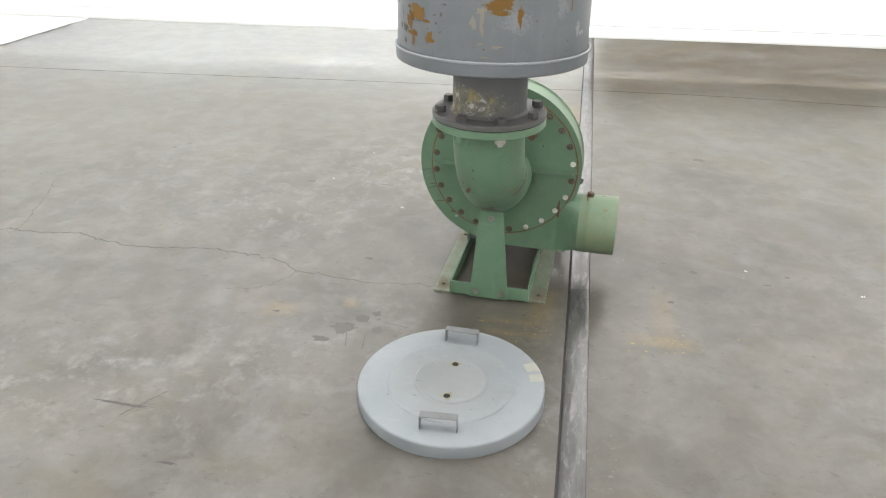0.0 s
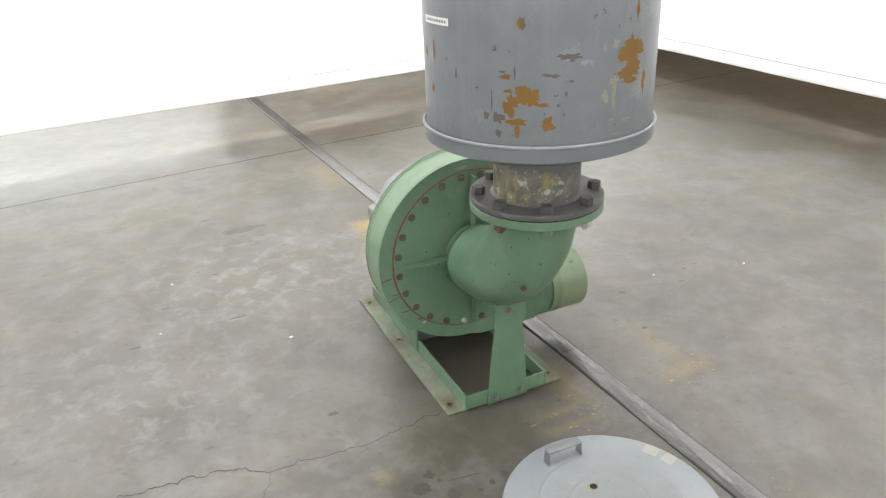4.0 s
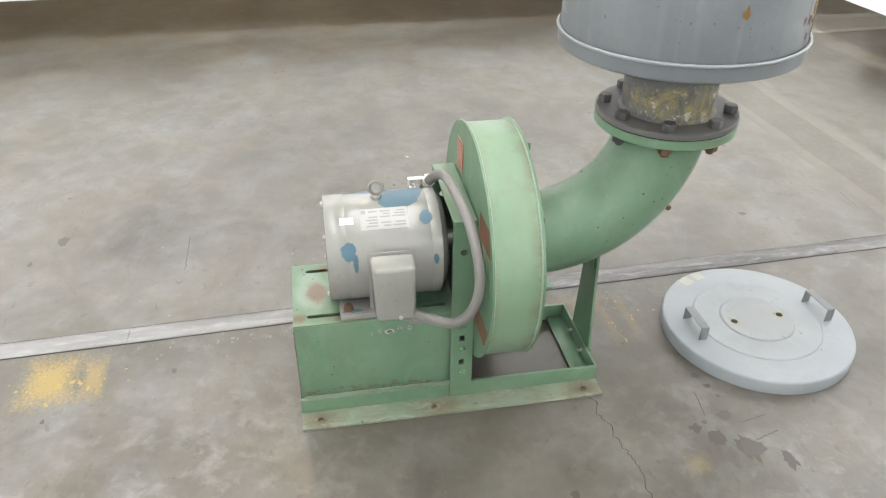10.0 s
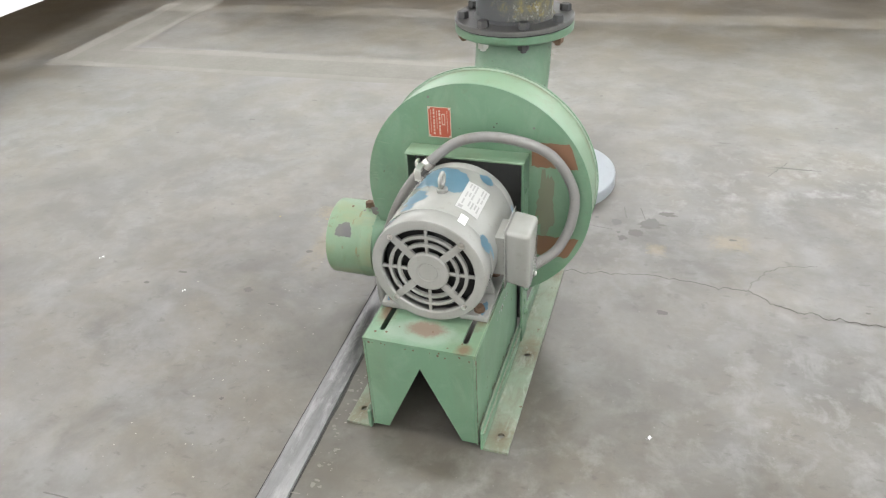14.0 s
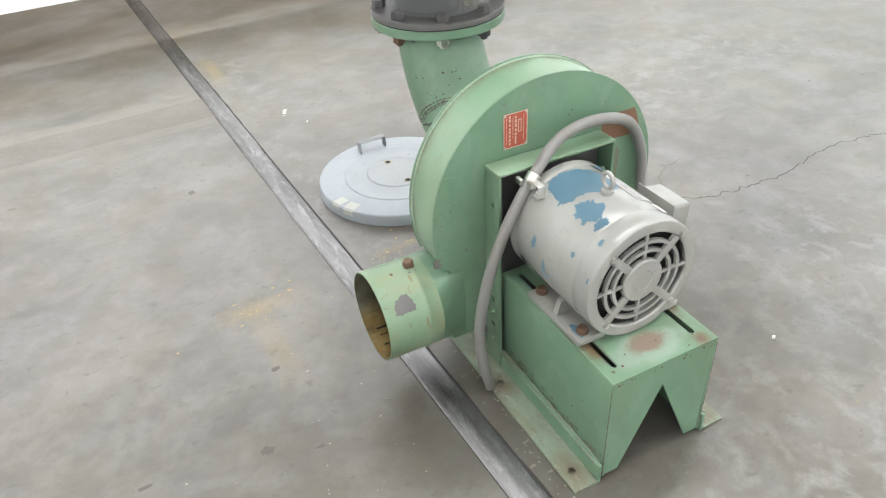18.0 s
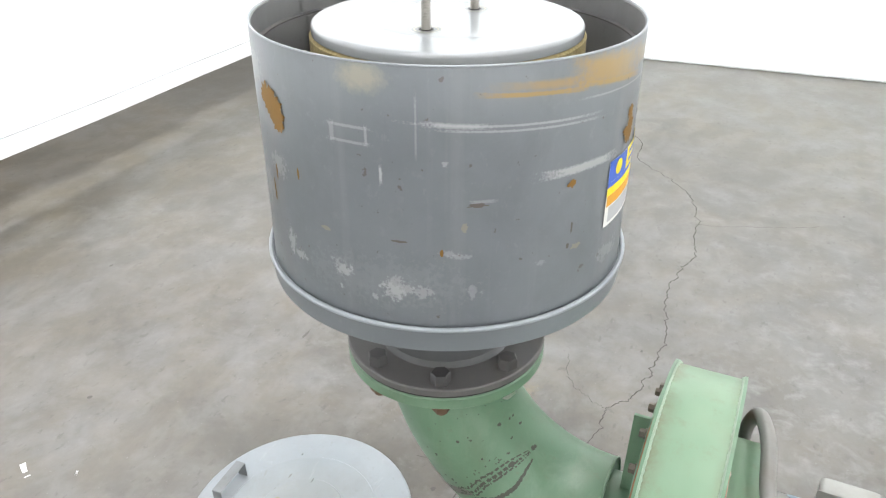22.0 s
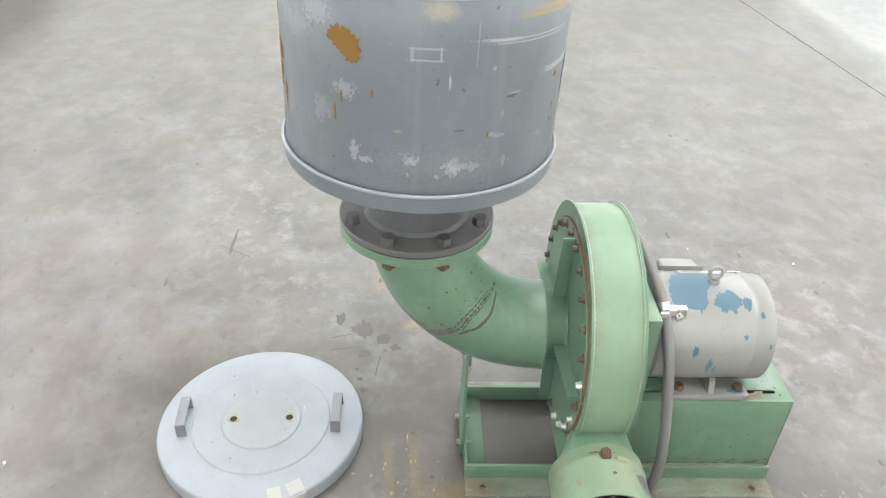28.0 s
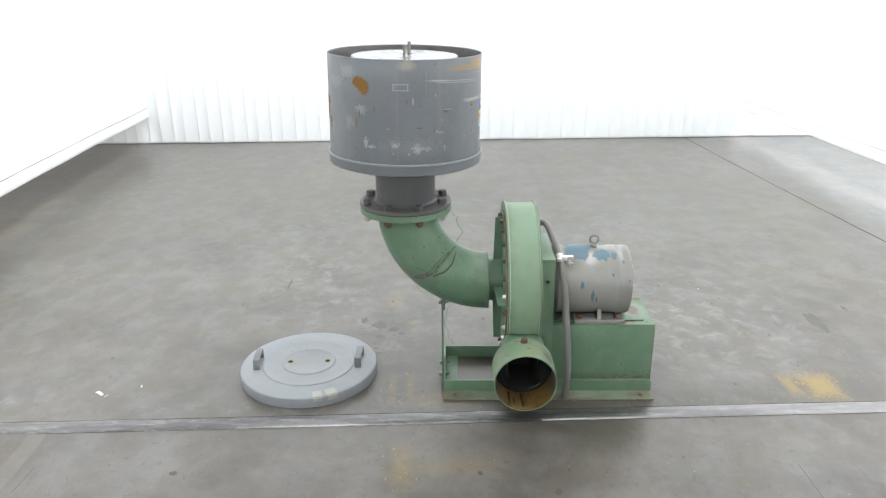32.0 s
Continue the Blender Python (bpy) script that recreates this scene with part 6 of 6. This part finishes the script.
# paint knocked off down to the primer, dark nicks and spots of cream paint: angle, height, width in degrees, height
for nm, mt, jag, lab, marks in (("primer_chip", PRIMER, 0.55, "ochre primer where the grey is knocked off",
                                 ((-77.8, 1.12, 12.4, 0.059), (-77.8, 1.086, 11.3, 0.03), (-81.7, 1.075, 9.3, 0.02), (-68.2, 1.055, 2.5, 0.042), (-78, 1.061, 8.5, 0.01), (-76.1, 1.203, 1.7, 0.042), (-128.6, 1.043, 10.5, 0.031), (-131.4, 1.057, 4.5, 0.022), (-136.2, 1.027, 5.4, 0.038), (-133, 0.993, 7.6, 0.012), (-133, 0.974, 1.9, 0.031), (-119.8, 0.988, 4.5, 0.028), (-118.3, 0.981, 3.6, 0.007), (-138.4, 1.086, 4.5, 0.008), (-121.6, 1.029, 5.1, 0.006), (-131.7, 1.191, 2.4, 0.021), (-137.2, 1.057, 4, 0.008), (-33, 1.205, 6.7, 0.03), (-29.8, 1.194, 9.3, 0.03), (-27.2, 1.184, 5.3, 0.027), (-20, 1.12, 0.8, 0.014), (22.6, 1.05, 0.9, 0.01), (58.4, 1.121, 2.2, 0.010), (85.3, 1.157, 6.6, 0.028), (85.1, 1.182, 3.2, 0.013), (178.2, 1.122, 1.5, 0.033), (168.4, 1.115, 2.7, 0.023), (176.4, 1.039, 1.9, 0.021), (150.7, 1.16, 3.6, 0.03), (-32.1, 1.104, 0.8, 0.019), (-35, 1.072, 0.9, 0.025))),
                                ("dark_nick", NICK, 0.6, "dark brown nick",
                                 ((-142.1, 1, 4.6, 0.022), (-139.8, 1.096, 2.7, 0.004), (-134.3, 1.094, 0.7, 0.025), (-143.3, 1.139, 2, 0.003), (-107.6, 1.128, 2.5, 0.005), (-109.6, 1.116, 2.1, 0.004), (-113.3, 1.126, 1.8, 0.003), (-109.8, 1.075, 2.1, 0.004), (-116.4, 1.047, 1.7, 0.003), (-111.9, 1.05, 1.1, 0.011), (-115.2, 1.027, 1.3, 0.007), (-144.7, 1.032, 0.7, 0.036), (-147.7, 1.003, 2.2, 0.014), (-141.5, 0.967, 2.3, 0.014), (-152.3, 1.06, 1.5, 0.004), (-118.7, 1.088, 6.2, 0.007), (32.1, 1.114, 5.1, 0.004), (59.7, 1.06, 0.6, 0.015), (58.8, 1.034, 0.9, 0.007), (-130.8, 1.191, 1.8, 0.018), (-111.3, 1.124, 9.2, 0.011), (-164.1, 1.081, 1.2, 0.018), (-143.1, 1.141, 0.9, 0.009), (11.5, 1.063, 4.0, 0.003))),
                                ("cream_spot", CREAM, 0.6, "spot of cream paint",
                                 ((-88.9, 1.141, 2.8, 0.019), (-88.6, 1.04, 2.4, 0.063), (-89, 1.066, 4.3, 0.013), (-93.5, 1.037, 2.8, 0.029), (-94.5, 1.136, 1.3, 0.016), (-80.9, 0.979, 4.9, 0.007), (-89.2, 0.986, 3.2, 0.004), (-86.7, 0.953, 3.8, 0.003), (-10.6, 1.059, 2.7, 0.006), (28.3, 1.085, 1.6, 0.011), (61.7, 1.029, 3.0, 0.008)))):
    for i, (a, z, w, h) in enumerate(marks):
        drum_mark(a, z, radians(w) * DR * 1.12, h * 1.12, mt, 300 + 7 * i + len(nm), jag if w * h > 0.02 else 0.35, nm, lab, 0.0006 + 0.00005 * (i % 4), 0.0, 64 if w * h > 0.03 else 26)
drum_bar(169, 191.5, 1.186, 1.186, 0.016, LABEL_WHITE, "label_strip", "white printed label strip", 0.0009)
for i in range(9):
    drum_bar(171.5 + 2.1 * i, 172.9 + 2.1 * i, 1.186, 1.186, 0.006, INK, "print_bar", "", 0.0013)
# warning label, blue and yellow above white
LA0, LA1 = 74.5, 105
for z0, z1, a0, a1, mt, lift in ((1.032, 1.128, LA0, LA1, LABEL_WHITE, 0.0008), (1.097, 1.128, LA0, 87, LABEL_BLUE, 0.0012), (1.097, 1.128, 87, LA1, LABEL_YELLOW, 0.0012), (1.090, 1.0968, LA0, LA1, LABEL_BLUE, 0.0012), (1.078, 1.090, LA0, LA1, LABEL_YELLOW, 0.0012), (1.062, 1.0778, LA0 + 0.4, LA1 - 2, LABEL_ORANGE, 0.0012), (1.037, 1.060, LA0 + 2, LA1 - 1, LABEL_GREY, 0.0012), (1.104, 1.110, 89, 104, LABEL_BLUE, 0.0016), (1.116, 1.122, 89, 102, LABEL_BLUE, 0.0016)):
    drum_bar(a0, a1, (z0 + z1) / 2, (z0 + z1) / 2, z1 - z0, mt, "warning_label" if mt == LABEL_WHITE else "print_bar", "blue and yellow label with print too blurred to read" if mt == LABEL_WHITE else "", lift)
drum_mark(80.5, 1.113, 0.021, 0.021, LABEL_YELLOW, 480, 0.05, "print_bar", "", 0.0016)
# small lugs under the pan
for aa in (-160, -70, 20, 110):
    bm = bmesh.new()
    box(bm, 0.19, -0.03, DB - 0.006, 0.245, 0.03, DB + 0.004, 0.002, pose(0, 0, 0, 0, 0, aa))
    part("pan_lug", bm, DARK, filt)

# ---------------------------------------------------------------- the drum lid on the floor
LPLAN = pose(-0.029, -0.547, 0.0, 0, 0, 1)
lid = thing("drum_lid", "round light grey steel lid with two handles, lying on concrete", "lid", LPLAN)
LR, LH = 0.275, 0.043
bm = bmesh.new()
HOLES = ((0.0, 0.0755), (0.0, -0.0755))
prof = [(LR - 0.003, 0.001), (LR, 0.001), (LR, LH - 0.006), (LR - 0.002, LH - 0.002), (LR - 0.006, LH), (0.186, LH + 0.0010), (0.1835, LH + 0.0036), (0.1795, LH + 0.0040), (0.176, LH + 0.0030), (0.108, LH + 0.0045), (0.1055, LH + 0.0075), (0.1015, LH + 0.0080), (0.098, LH + 0.0062)]
rings = lathe(bm, prof, None, 128)
inner = rings[-1]
edges = [bm.edges.get((inner[i], inner[(i + 1) % 128])) for i in range(128)]
for hx, hy in HOLES:
    hv = [bm.verts.new((hx + 0.009 * math.cos(2 * math.pi * i / 20), hy + 0.009 * math.sin(2 * math.pi * i / 20), LH + 0.0062)) for i in range(20)]
    edges += [bm.edges.new((hv[i], hv[(i + 1) % 20])) for i in range(20)]
bmesh.ops.triangle_fill(bm, use_beauty=True, use_dissolve=False, edges=edges, normal=(0, 0, 1))
disc = part("lid_disc", bm, LID_GREY, lid, "pressed disc with two raised rings")
for hx, hy in HOLES:
    bm = bmesh.new()
    skin(bm, [(hx + u, hy + v) for u, v in blob(0.034, 0.03, hy * 100, 24, 0.35)], lambda u, v: Vector((u, v, LH + 0.0065)), 2)
    part("rust_ring", bm, OLD_GLUE, disc, "faint rust round the bolt hole")
    bm = bmesh.new()
    rings = lathe(bm, [(0.0098, LH + 0.0068), (0.0088, LH + 0.0069)], Matrix.Translation((hx, hy, 0)), 20)
    bm.faces.new(rings[1])
    part("bolt_hole", bm, HOLE, disc)
for s in (-1, 1):
    m = pose(0.0, s * 0.205, 0, 0, 0, -3 if s > 0 else 2)
    bm = bmesh.new()
    box(bm, -0.052, -0.013, LH + 0.042, 0.052, 0.013, LH + 0.0445, 0.0008, m)
    handle = part("handle", bm, HANDLE, lid, "bent flat-bar handle")
    for e in (-1, 1):
        bm = bmesh.new()
        box(bm, e * 0.0495, -0.013, LH - 0.001, e * 0.052, 0.013, LH + 0.0415, 0.0008, m)
        part("handle_leg", bm, HANDLE, handle)
for ang, w, sp in ((14, 0.034, 2), (26, 0.040, 6)):
    bm = bmesh.new()
    m = pose(0, 0, 0, 0, 0, ang)
    pl = [(0.232, LH + 0.0012), (0.25, LH + 0.0009), (LR - 0.006, LH + 0.0007), (LR + 0.0007, LH - 0.005), (LR + 0.0008, LH - 0.016 - 0.001 * sp)]
    lo = [bm.verts.new(m @ Vector((r, -w / 2, z))) for r, z in pl]
    hi = [bm.verts.new(m @ Vector((r, w / 2, z))) for r, z in pl]
    for i in range(len(pl) - 1):
        bm.faces.new((lo[i], lo[i + 1], hi[i + 1], hi[i]))
    part("tape_piece", bm, TAPE, disc, "square of masking tape folded over the rim")
rng = random.Random(5)
for k in range(12):
    a2, r2 = rng.uniform(0, 6.28), rng.choice((0.09, 0.105, 0.12, 0.15, 0.19)) + rng.uniform(-0.01, 0.01)
    if abs(math.sin(a2)) > 0.93 and r2 > 0.17:
        continue
    bm = bmesh.new()
    skin(bm, [(r2 * math.cos(a2) + u, r2 * math.sin(a2) + v) for u, v in blob(rng.uniform(0.004, 0.016), rng.uniform(0.0015, 0.0035), 700 + k, 12, 0.6, rng.uniform(-0.5, 0.5))], lambda u, v: Vector((u, v, LH + 0.0085 if r2 < 0.115 else LH + 0.0048)), 2)
    part("scratch", bm, rng.choice((BARE, DARK_CHIP, WHITE_SCUFF)), disc)

# ---------------------------------------------------------------- floor: joint strip, joints, cracks, marks
SW = 0.0355                   # half the width of the joint strip


def strip_x(y):
    return 0.3265 - 0.0125 * y


for side, w0, w1 in ((-1, 0.0, 0.0075), (1, 0.0, 0.0028)):
    bm = bmesh.new()
    n = 360
    lo, hi = [], []
    for i in range(n + 1):
        y = -9 + 18 * i / n
        x = strip_x(y) + side * (SW - 0.001)
        wide = w1 * (0.8 + 0.9 * abs(noise.noise(Vector((y * 6.1, side, 0)))))
        lo.append(bm.verts.new((x, y, 0.0008)))
        hi.append(bm.verts.new((x + side * wide, y, 0.0008)))
    for i in range(n):
        bm.faces.new((lo[i], hi[i], hi[i + 1], lo[i + 1]))
    part("joint_seam", bm, SEAM, floor, "black open seam beside the joint strip")
ys = [-9.0, -6.6, -4.2, -3.05, -2.26, -1.08, 0.12, 1.30, 2.575, 3.75, 6.2, 9.0]
CROWN = ((-1.0, -0.02), (-1.0, 0.0012), (-0.93, 0.0042), (-0.75, 0.0052), (0.0, 0.0056), (0.72, 0.0050), (0.90, 0.0036), (1.0, 0.0004), (1.0, -0.02))
for i, (y0, y1) in enumerate(zip(ys, ys[1:])):
    bm = bmesh.new()
    dx = 0.0012 * math.sin(i * 2.7)
    steps = max(2, int((y1 - y0) / 0.06))
    rows = []
    for k in range(steps + 1):
        y = y0 + 0.0005 + (y1 - y0 - 0.001) * k / steps
        wave = 0.0007 * noise.noise(Vector((y * 3.0, 1.5, 0)))
        nick = 0.0022 * max(0.0, noise.noise(Vector((y * 9.0, 7.5, 0))) - 0.15)
        rows.append([bm.verts.new((strip_x(y) + dx + u * SW - (nick if u > 0.85 else 0), y, z + (wave if z > 0 else 0))) for u, z in CROWN])
    for p, q in zip(rows, rows[1:]):
        for k in range(len(p) - 1):
            bm.faces.new((p[k], p[k + 1], q[k + 1], q[k]))
    bm.faces.new(rows[0]), bm.faces.new(rows[-1][::-1])
    part("joint_strip", bm, STRIP, floor, "worn grey joint strip let into the floor")


def ribbon(name, pts, width, mt, label, z=0.0009, wob=0.0, seed=0):
    """A thin uneven line on the floor through points; width may be a function of the step."""
    line = spline([(x, y, z) for x, y in pts], 14)
    bm = bmesh.new()
    lo, hi = [], []
    for i, p in enumerate(line):
        d = (line[min(i + 1, len(line) - 1)] - line[max(i - 1, 0)]).normalized()
        side = Vector((-d.y, d.x, 0))
        q = p + side * wob * (noise.noise(Vector((i * 0.23, seed, 0))) + 0.5 * noise.noise(Vector((i * 0.8, seed, 5))))
        w = (width(i) if callable(width) else width) / 2
        lo.append(bm.verts.new(q - side * w))
        hi.append(bm.verts.new(q + side * w))
    for i in range(len(line) - 1):
        bm.faces.new((lo[i], lo[i + 1], hi[i + 1], hi[i]))
    return part(name, bm, mt, floor, label)


def crack_w(k, seed):
    return lambda i: k * (0.55 + 0.7 * abs(noise.noise(Vector((i * 0.21, seed, 0)))))


ribbon("crack", [(-0.20, 0.05), (-0.34, 0.035), (-0.46, 0.02), (-0.66, 0.04), (-0.75, 0.05), (-0.82, 0.10), (-0.94, 0.13), (-1.04, 0.135), (-1.17, 0.145), (-1.30, 0.12), (-1.45, 0.10), (-1.60, 0.12), (-1.75, 0.155), (-1.88, 0.14), (-2.09, 0.12), (-2.28, 0.07), (-2.43, -0.03), (-2.52, -0.12), (-2.66, -0.25), (-2.88, -0.27), (-3.1, -0.42), (-3.4, -0.40), (-3.8, -0.58), (-4.5, -0.62)], lambda i: crack_w(0.0054, 1)(i) * (0.6 + 0.4 * min(1.0, i / 80)), CRACK, "wandering crack in the concrete", 0.0009, 0.02, 1)
ribbon("crack", [(-0.74, 0.035), (-0.78, -0.04), (-0.84, -0.10), (-0.95, -0.13)], crack_w(0.0022, 2), CRACK, "branch of the crack", 0.0009, 0.014, 2)
ribbon("floor_joint", [(-4.5, 2.46), (-2.5, 2.60), (-1.45, 2.69), (-0.4, 2.76), (0.255, 2.80)], crack_w(0.013, 3), CRACK, "sawn floor joint", 0.0009, 0.006, 3)
ribbon("floor_joint", [(0.335, 2.82), (1.2, 2.86), (2.9, 2.83), (4.1, 2.835), (8, 2.84)], crack_w(0.013, 4), CRACK, "sawn floor joint", 0.0009, 0.006, 4)


def sheet_on_floor(name, outline, mt, label, z, rows=4):
    bm = bmesh.new()
    skin(bm, outline, lambda u, v: Vector((u, v, z)), rows)
    return part(name, bm, mt, floor, label)


def rough_box(x0, y0, x1, y1, seed, amp=0.02, n=26):
    out = []
    for (ax, ay), (bx, by) in (((x0, y0), (x1, y0)), ((x1, y0), (x1, y1)), ((x1, y1), (x0, y1)), ((x0, y1), (x0, y0))):
        for i in range(n):
            f = i / n
            q = amp * noise.noise(Vector((f * 9, seed, ax + by)))
            out.append((ax + (bx - ax) * f + (q if ax == bx else 0), ay + (by - ay) * f + (q if ay == by else 0)))
    return out


sheet_on_floor("mortar_edge", rough_box(0.372, -1.775, 3.02, -1.425, 1, 0.012), PATCH_EDGE, "pale mortar edge of the filled trench", 0.0006)
sheet_on_floor("filled_trench", rough_box(0.372, -1.70, 2.72, -1.49, 2, 0.012), PATCH, "filled trench in the concrete", 0.0010)
sheet_on_floor("mortar_edge", rough_box(2.66, -5.2, 3.04, -1.43, 3, 0.012), PATCH_EDGE, "pale mortar edge of the filled trench", 0.0008)
sheet_on_floor("filled_trench", rough_box(2.72, -5.2, 2.94, -1.50, 4, 0.012), PATCH, "filled trench in the concrete", 0.0012)
rng = random.Random(77)


def scatter(name, cx, cy, w, h, count, size, mt, label, seed, long=2.0, z=0.0011):
    """Many ragged flecks in one mesh: worn paint, chalk, crumbs of mortar."""
    r = random.Random(seed)
    bm = bmesh.new()
    for k in range(count):
        x, y = cx + r.gauss(0, w / 2.6), cy + r.gauss(0, h / 2.6)
        s = size * r.uniform(0.4, 1.5)
        skin(bm, [(x + u, y + v) for u, v in blob(s * r.uniform(0.5, long), s * r.uniform(0.4, 1.2), seed + k, 9, 0.7, r.uniform(-0.6, 0.6))], lambda u, v: Vector((u, v, z + 0.000008 * k)), 1)
    return tagged(part(name, bm, mt, floor, label), "", "", "", "stuff")


scatter("mortar_crumbs", 0.56, 0.75, 0.42, 0.9, 70, 0.0042, CRUMB, "pale crumbs trodden into the concrete", 2100, 1.6)
scatter("mortar_crumbs", 0.22, 0.55, 0.06, 0.9, 26, 0.0045, CRUMB, "pale crumbs trodden into the concrete", 2300, 1.6)
YEL = "worn yellow paint left on the concrete"
scatter("yellow_flecks", 0.12, -0.17, 0.17, 0.16, 24, 0.0066, YELLOW_WORN, YEL, 1000)
scatter("yellow_flecks", 0.12, 1.475, 0.09, 0.22, 36, 0.0078, YELLOW_WORN, YEL, 1200)
scatter("yellow_flecks", 0.60, -0.15, 0.30, 0.12, 18, 0.0054, YELLOW_WORN, YEL, 1400)
scatter("yellow_flecks", 0.25, -2.0, 0.05, 0.25, 12, 0.0072, YELLOW_WORN, YEL, 1500)
scatter("yellow_flecks", 0.2, 2.25, 0.1, 0.3, 15, 0.0060, YELLOW_WORN, YEL, 1550)
scatter("yellow_flecks", -0.55, 1.05, 0.25, 0.2, 7, 0.0048, YELLOW_WORN, YEL, 1580)
for k, (x, y, w, h, n) in enumerate(((0.22, -0.08, 0.10, 0.3, 80), (0.235, -0.8, 0.07, 0.6, 90), (0.235, 0.9, 0.06, 0.9, 90), (0.40, -0.7, 0.08, 0.6, 40), (0.18, -1.9, 0.1, 0.6, 60), (0.30, -2.4, 0.3, 0.3, 50))):
    scatter("mortar_crumbs", x, y, w, h, n, 0.0065, PATCH_EDGE, "pale mortar crumbs along the joint", 1600 + 100 * k)
for k, (x, y, w, h) in enumerate(((-0.44, -0.28, 0.10, 0.05), (-0.40, -0.22, 0.05, 0.04), (-0.50, -0.36, 0.06, 0.03), (-0.36, -0.18, 0.03, 0.03), (-0.41, 1.75, 0.26, 0.06), (-0.55, 1.95, 0.05, 0.02), (0.9, 1.6, 0.05, 0.04), (0.75, 0.35, 0.03, 0.025), (-0.95, -0.79, 0.16, 0.012), (-0.7, -0.98, 0.05, 0.01), (-0.62, 0.93, 0.07, 0.012), (0.62, -0.9, 0.02, 0.03), (-0.5, 0.2, 0.03, 0.02), (-1.0, 0.9, 0.05, 0.015))):
    sheet_on_floor("floor_stain", [(x + u, y + v) for u, v in blob(w, h, 40 + k, 30, 0.5, 0.5 * k if h < 0.02 else 0.0)], STAIN, "dark stain on the concrete", 0.0007, 4)
for x, y, w, h in ((-0.445, -0.292, 0.05, 0.06), (-0.335, -0.278, 0.035, 0.04), (-0.345, -0.213, 0.014, 0.014), (-0.223, -0.288, 0.016, 0.018), (-0.177, -0.274, 0.022, 0.024), (-0.263, -0.298, 0.014, 0.012), (-0.084, -0.267, 0.014, 0.02), (-0.008, -0.132, 0.012, 0.012), (0.141, -0.084, 0.014, 0.012), (-0.402, 1.733, 0.1, 0.05), (0.414, 2.155, 0.03, 0.02)):
    sheet_on_floor("drip_stain", [(x + u, y + v) for u, v in blob(w, h, 10 * x + y, 34, 0.4)], DRIP, "dried dark drip on the concrete", 0.0009, 4)
rng = random.Random(31)
for k in range(46):
    x, y = rng.uniform(-2.6, 2.6), rng.uniform(-2.0, 2.4)
    if -0.3 < x < 0.5 and -0.9 < y < 0.95:
        continue
    sheet_on_floor("dark_spot", [(x + u, y + v) for u, v in blob(rng.uniform(0.012, 0.035), rng.uniform(0.008, 0.016), 500 + k, 14, 0.5)], STAIN, "small dark spot on the concrete", 0.0008, 2)
for nm, mt, lab, wide, strokes in (("chalk_stroke", PATCH_EDGE, "pale chalk stroke on the concrete", 0.006, (((0.659, -1.372), (0.607, -1.282)), ((0.721, -1.312), (0.644, -1.316)), ((0.588, -1.328), (0.505, -1.347)), ((0.57, -1.318), (0.574, -1.286)))),
                                   ("drag_scratch", STAIN, "dark drag scratch on the concrete", 0.005, (((0.572, -1.373), (0.703, -1.383)), ((-0.931, -0.837), (-0.854, -0.712)), ((-0.408, -0.387), (-0.428, -0.311)), ((-0.351, -0.388), (-0.364, -0.312)), ((-0.237, -0.242), (-0.323, -0.227)), ((0.838, 1.163), (0.634, 1.165))))):
    for k, (p, q) in enumerate(strokes):
        mids = [(p[0] + (q[0] - p[0]) * f, p[1] + (q[1] - p[1]) * f) for f in (0.0, 0.35, 0.7, 1.0)]
        ribbon(nm, mids, crack_w(wide, 30 + k), mt, lab, 0.0011, 0.004, 60 + k)
ribbon("crack", [(-2.02, 0.12), (-2.06, 0.26), (-2.12, 0.42), (-2.2, 0.62)], crack_w(0.0022, 5), CRACK, "faint branch of the crack", 0.0009, 0.014, 5)
for x, y, ang, ln, wd in ((0.119, -1.338, 62, 0.062, 0.016), (0.07, -1.20, 10, 0.014, 0.008), (-0.486, 0.689, 40, 0.014, 0.009), (0.95, 0.40, 20, 0.010, 0.006), (-0.80, 1.33, 0, 0.010, 0.010), (1.34, 0.29, 30, 0.016, 0.007), (-0.9, 0.95, 0, 0.008, 0.007)):
    bm = bmesh.new()
    m = pose(x, y, 0.0012, 0, 0, ang)
    n = 6
    lo = [bm.verts.new(m @ Vector((ln * (i / n - 0.5), -wd / 2, 0.001 + 0.004 * math.sin(i * 1.1)))) for i in range(n + 1)]
    hi = [bm.verts.new(m @ Vector((ln * (i / n - 0.5), wd / 2 * (0.8 + 0.2 * math.cos(i)), 0.001 + 0.004 * math.sin(i * 1.1)))) for i in range(n + 1)]
    for i in range(n):
        bm.faces.new((lo[i], lo[i + 1], hi[i + 1], hi[i]))
    scrap = link_mesh("paper_scrap", bm, PAPER)
    tagged(scrap, "small white scrap lying on the concrete", "scrap", "scraps on the floor")

# wall sheets, one by one
bm, PWID = wall_panel()
first = None
for i in range(34):
    y = -3.95 + PWID * i
    if first is None:
        first = part("wall_sheet", bm, WALL, west)
        mesh = first.data
        ob = first
    else:
        ob = new("wall_sheet", mesh)
        ob.parent = west
    ob.matrix_basis = Matrix.Translation((WEST - 0.0005 * (i % 2), y, 0))
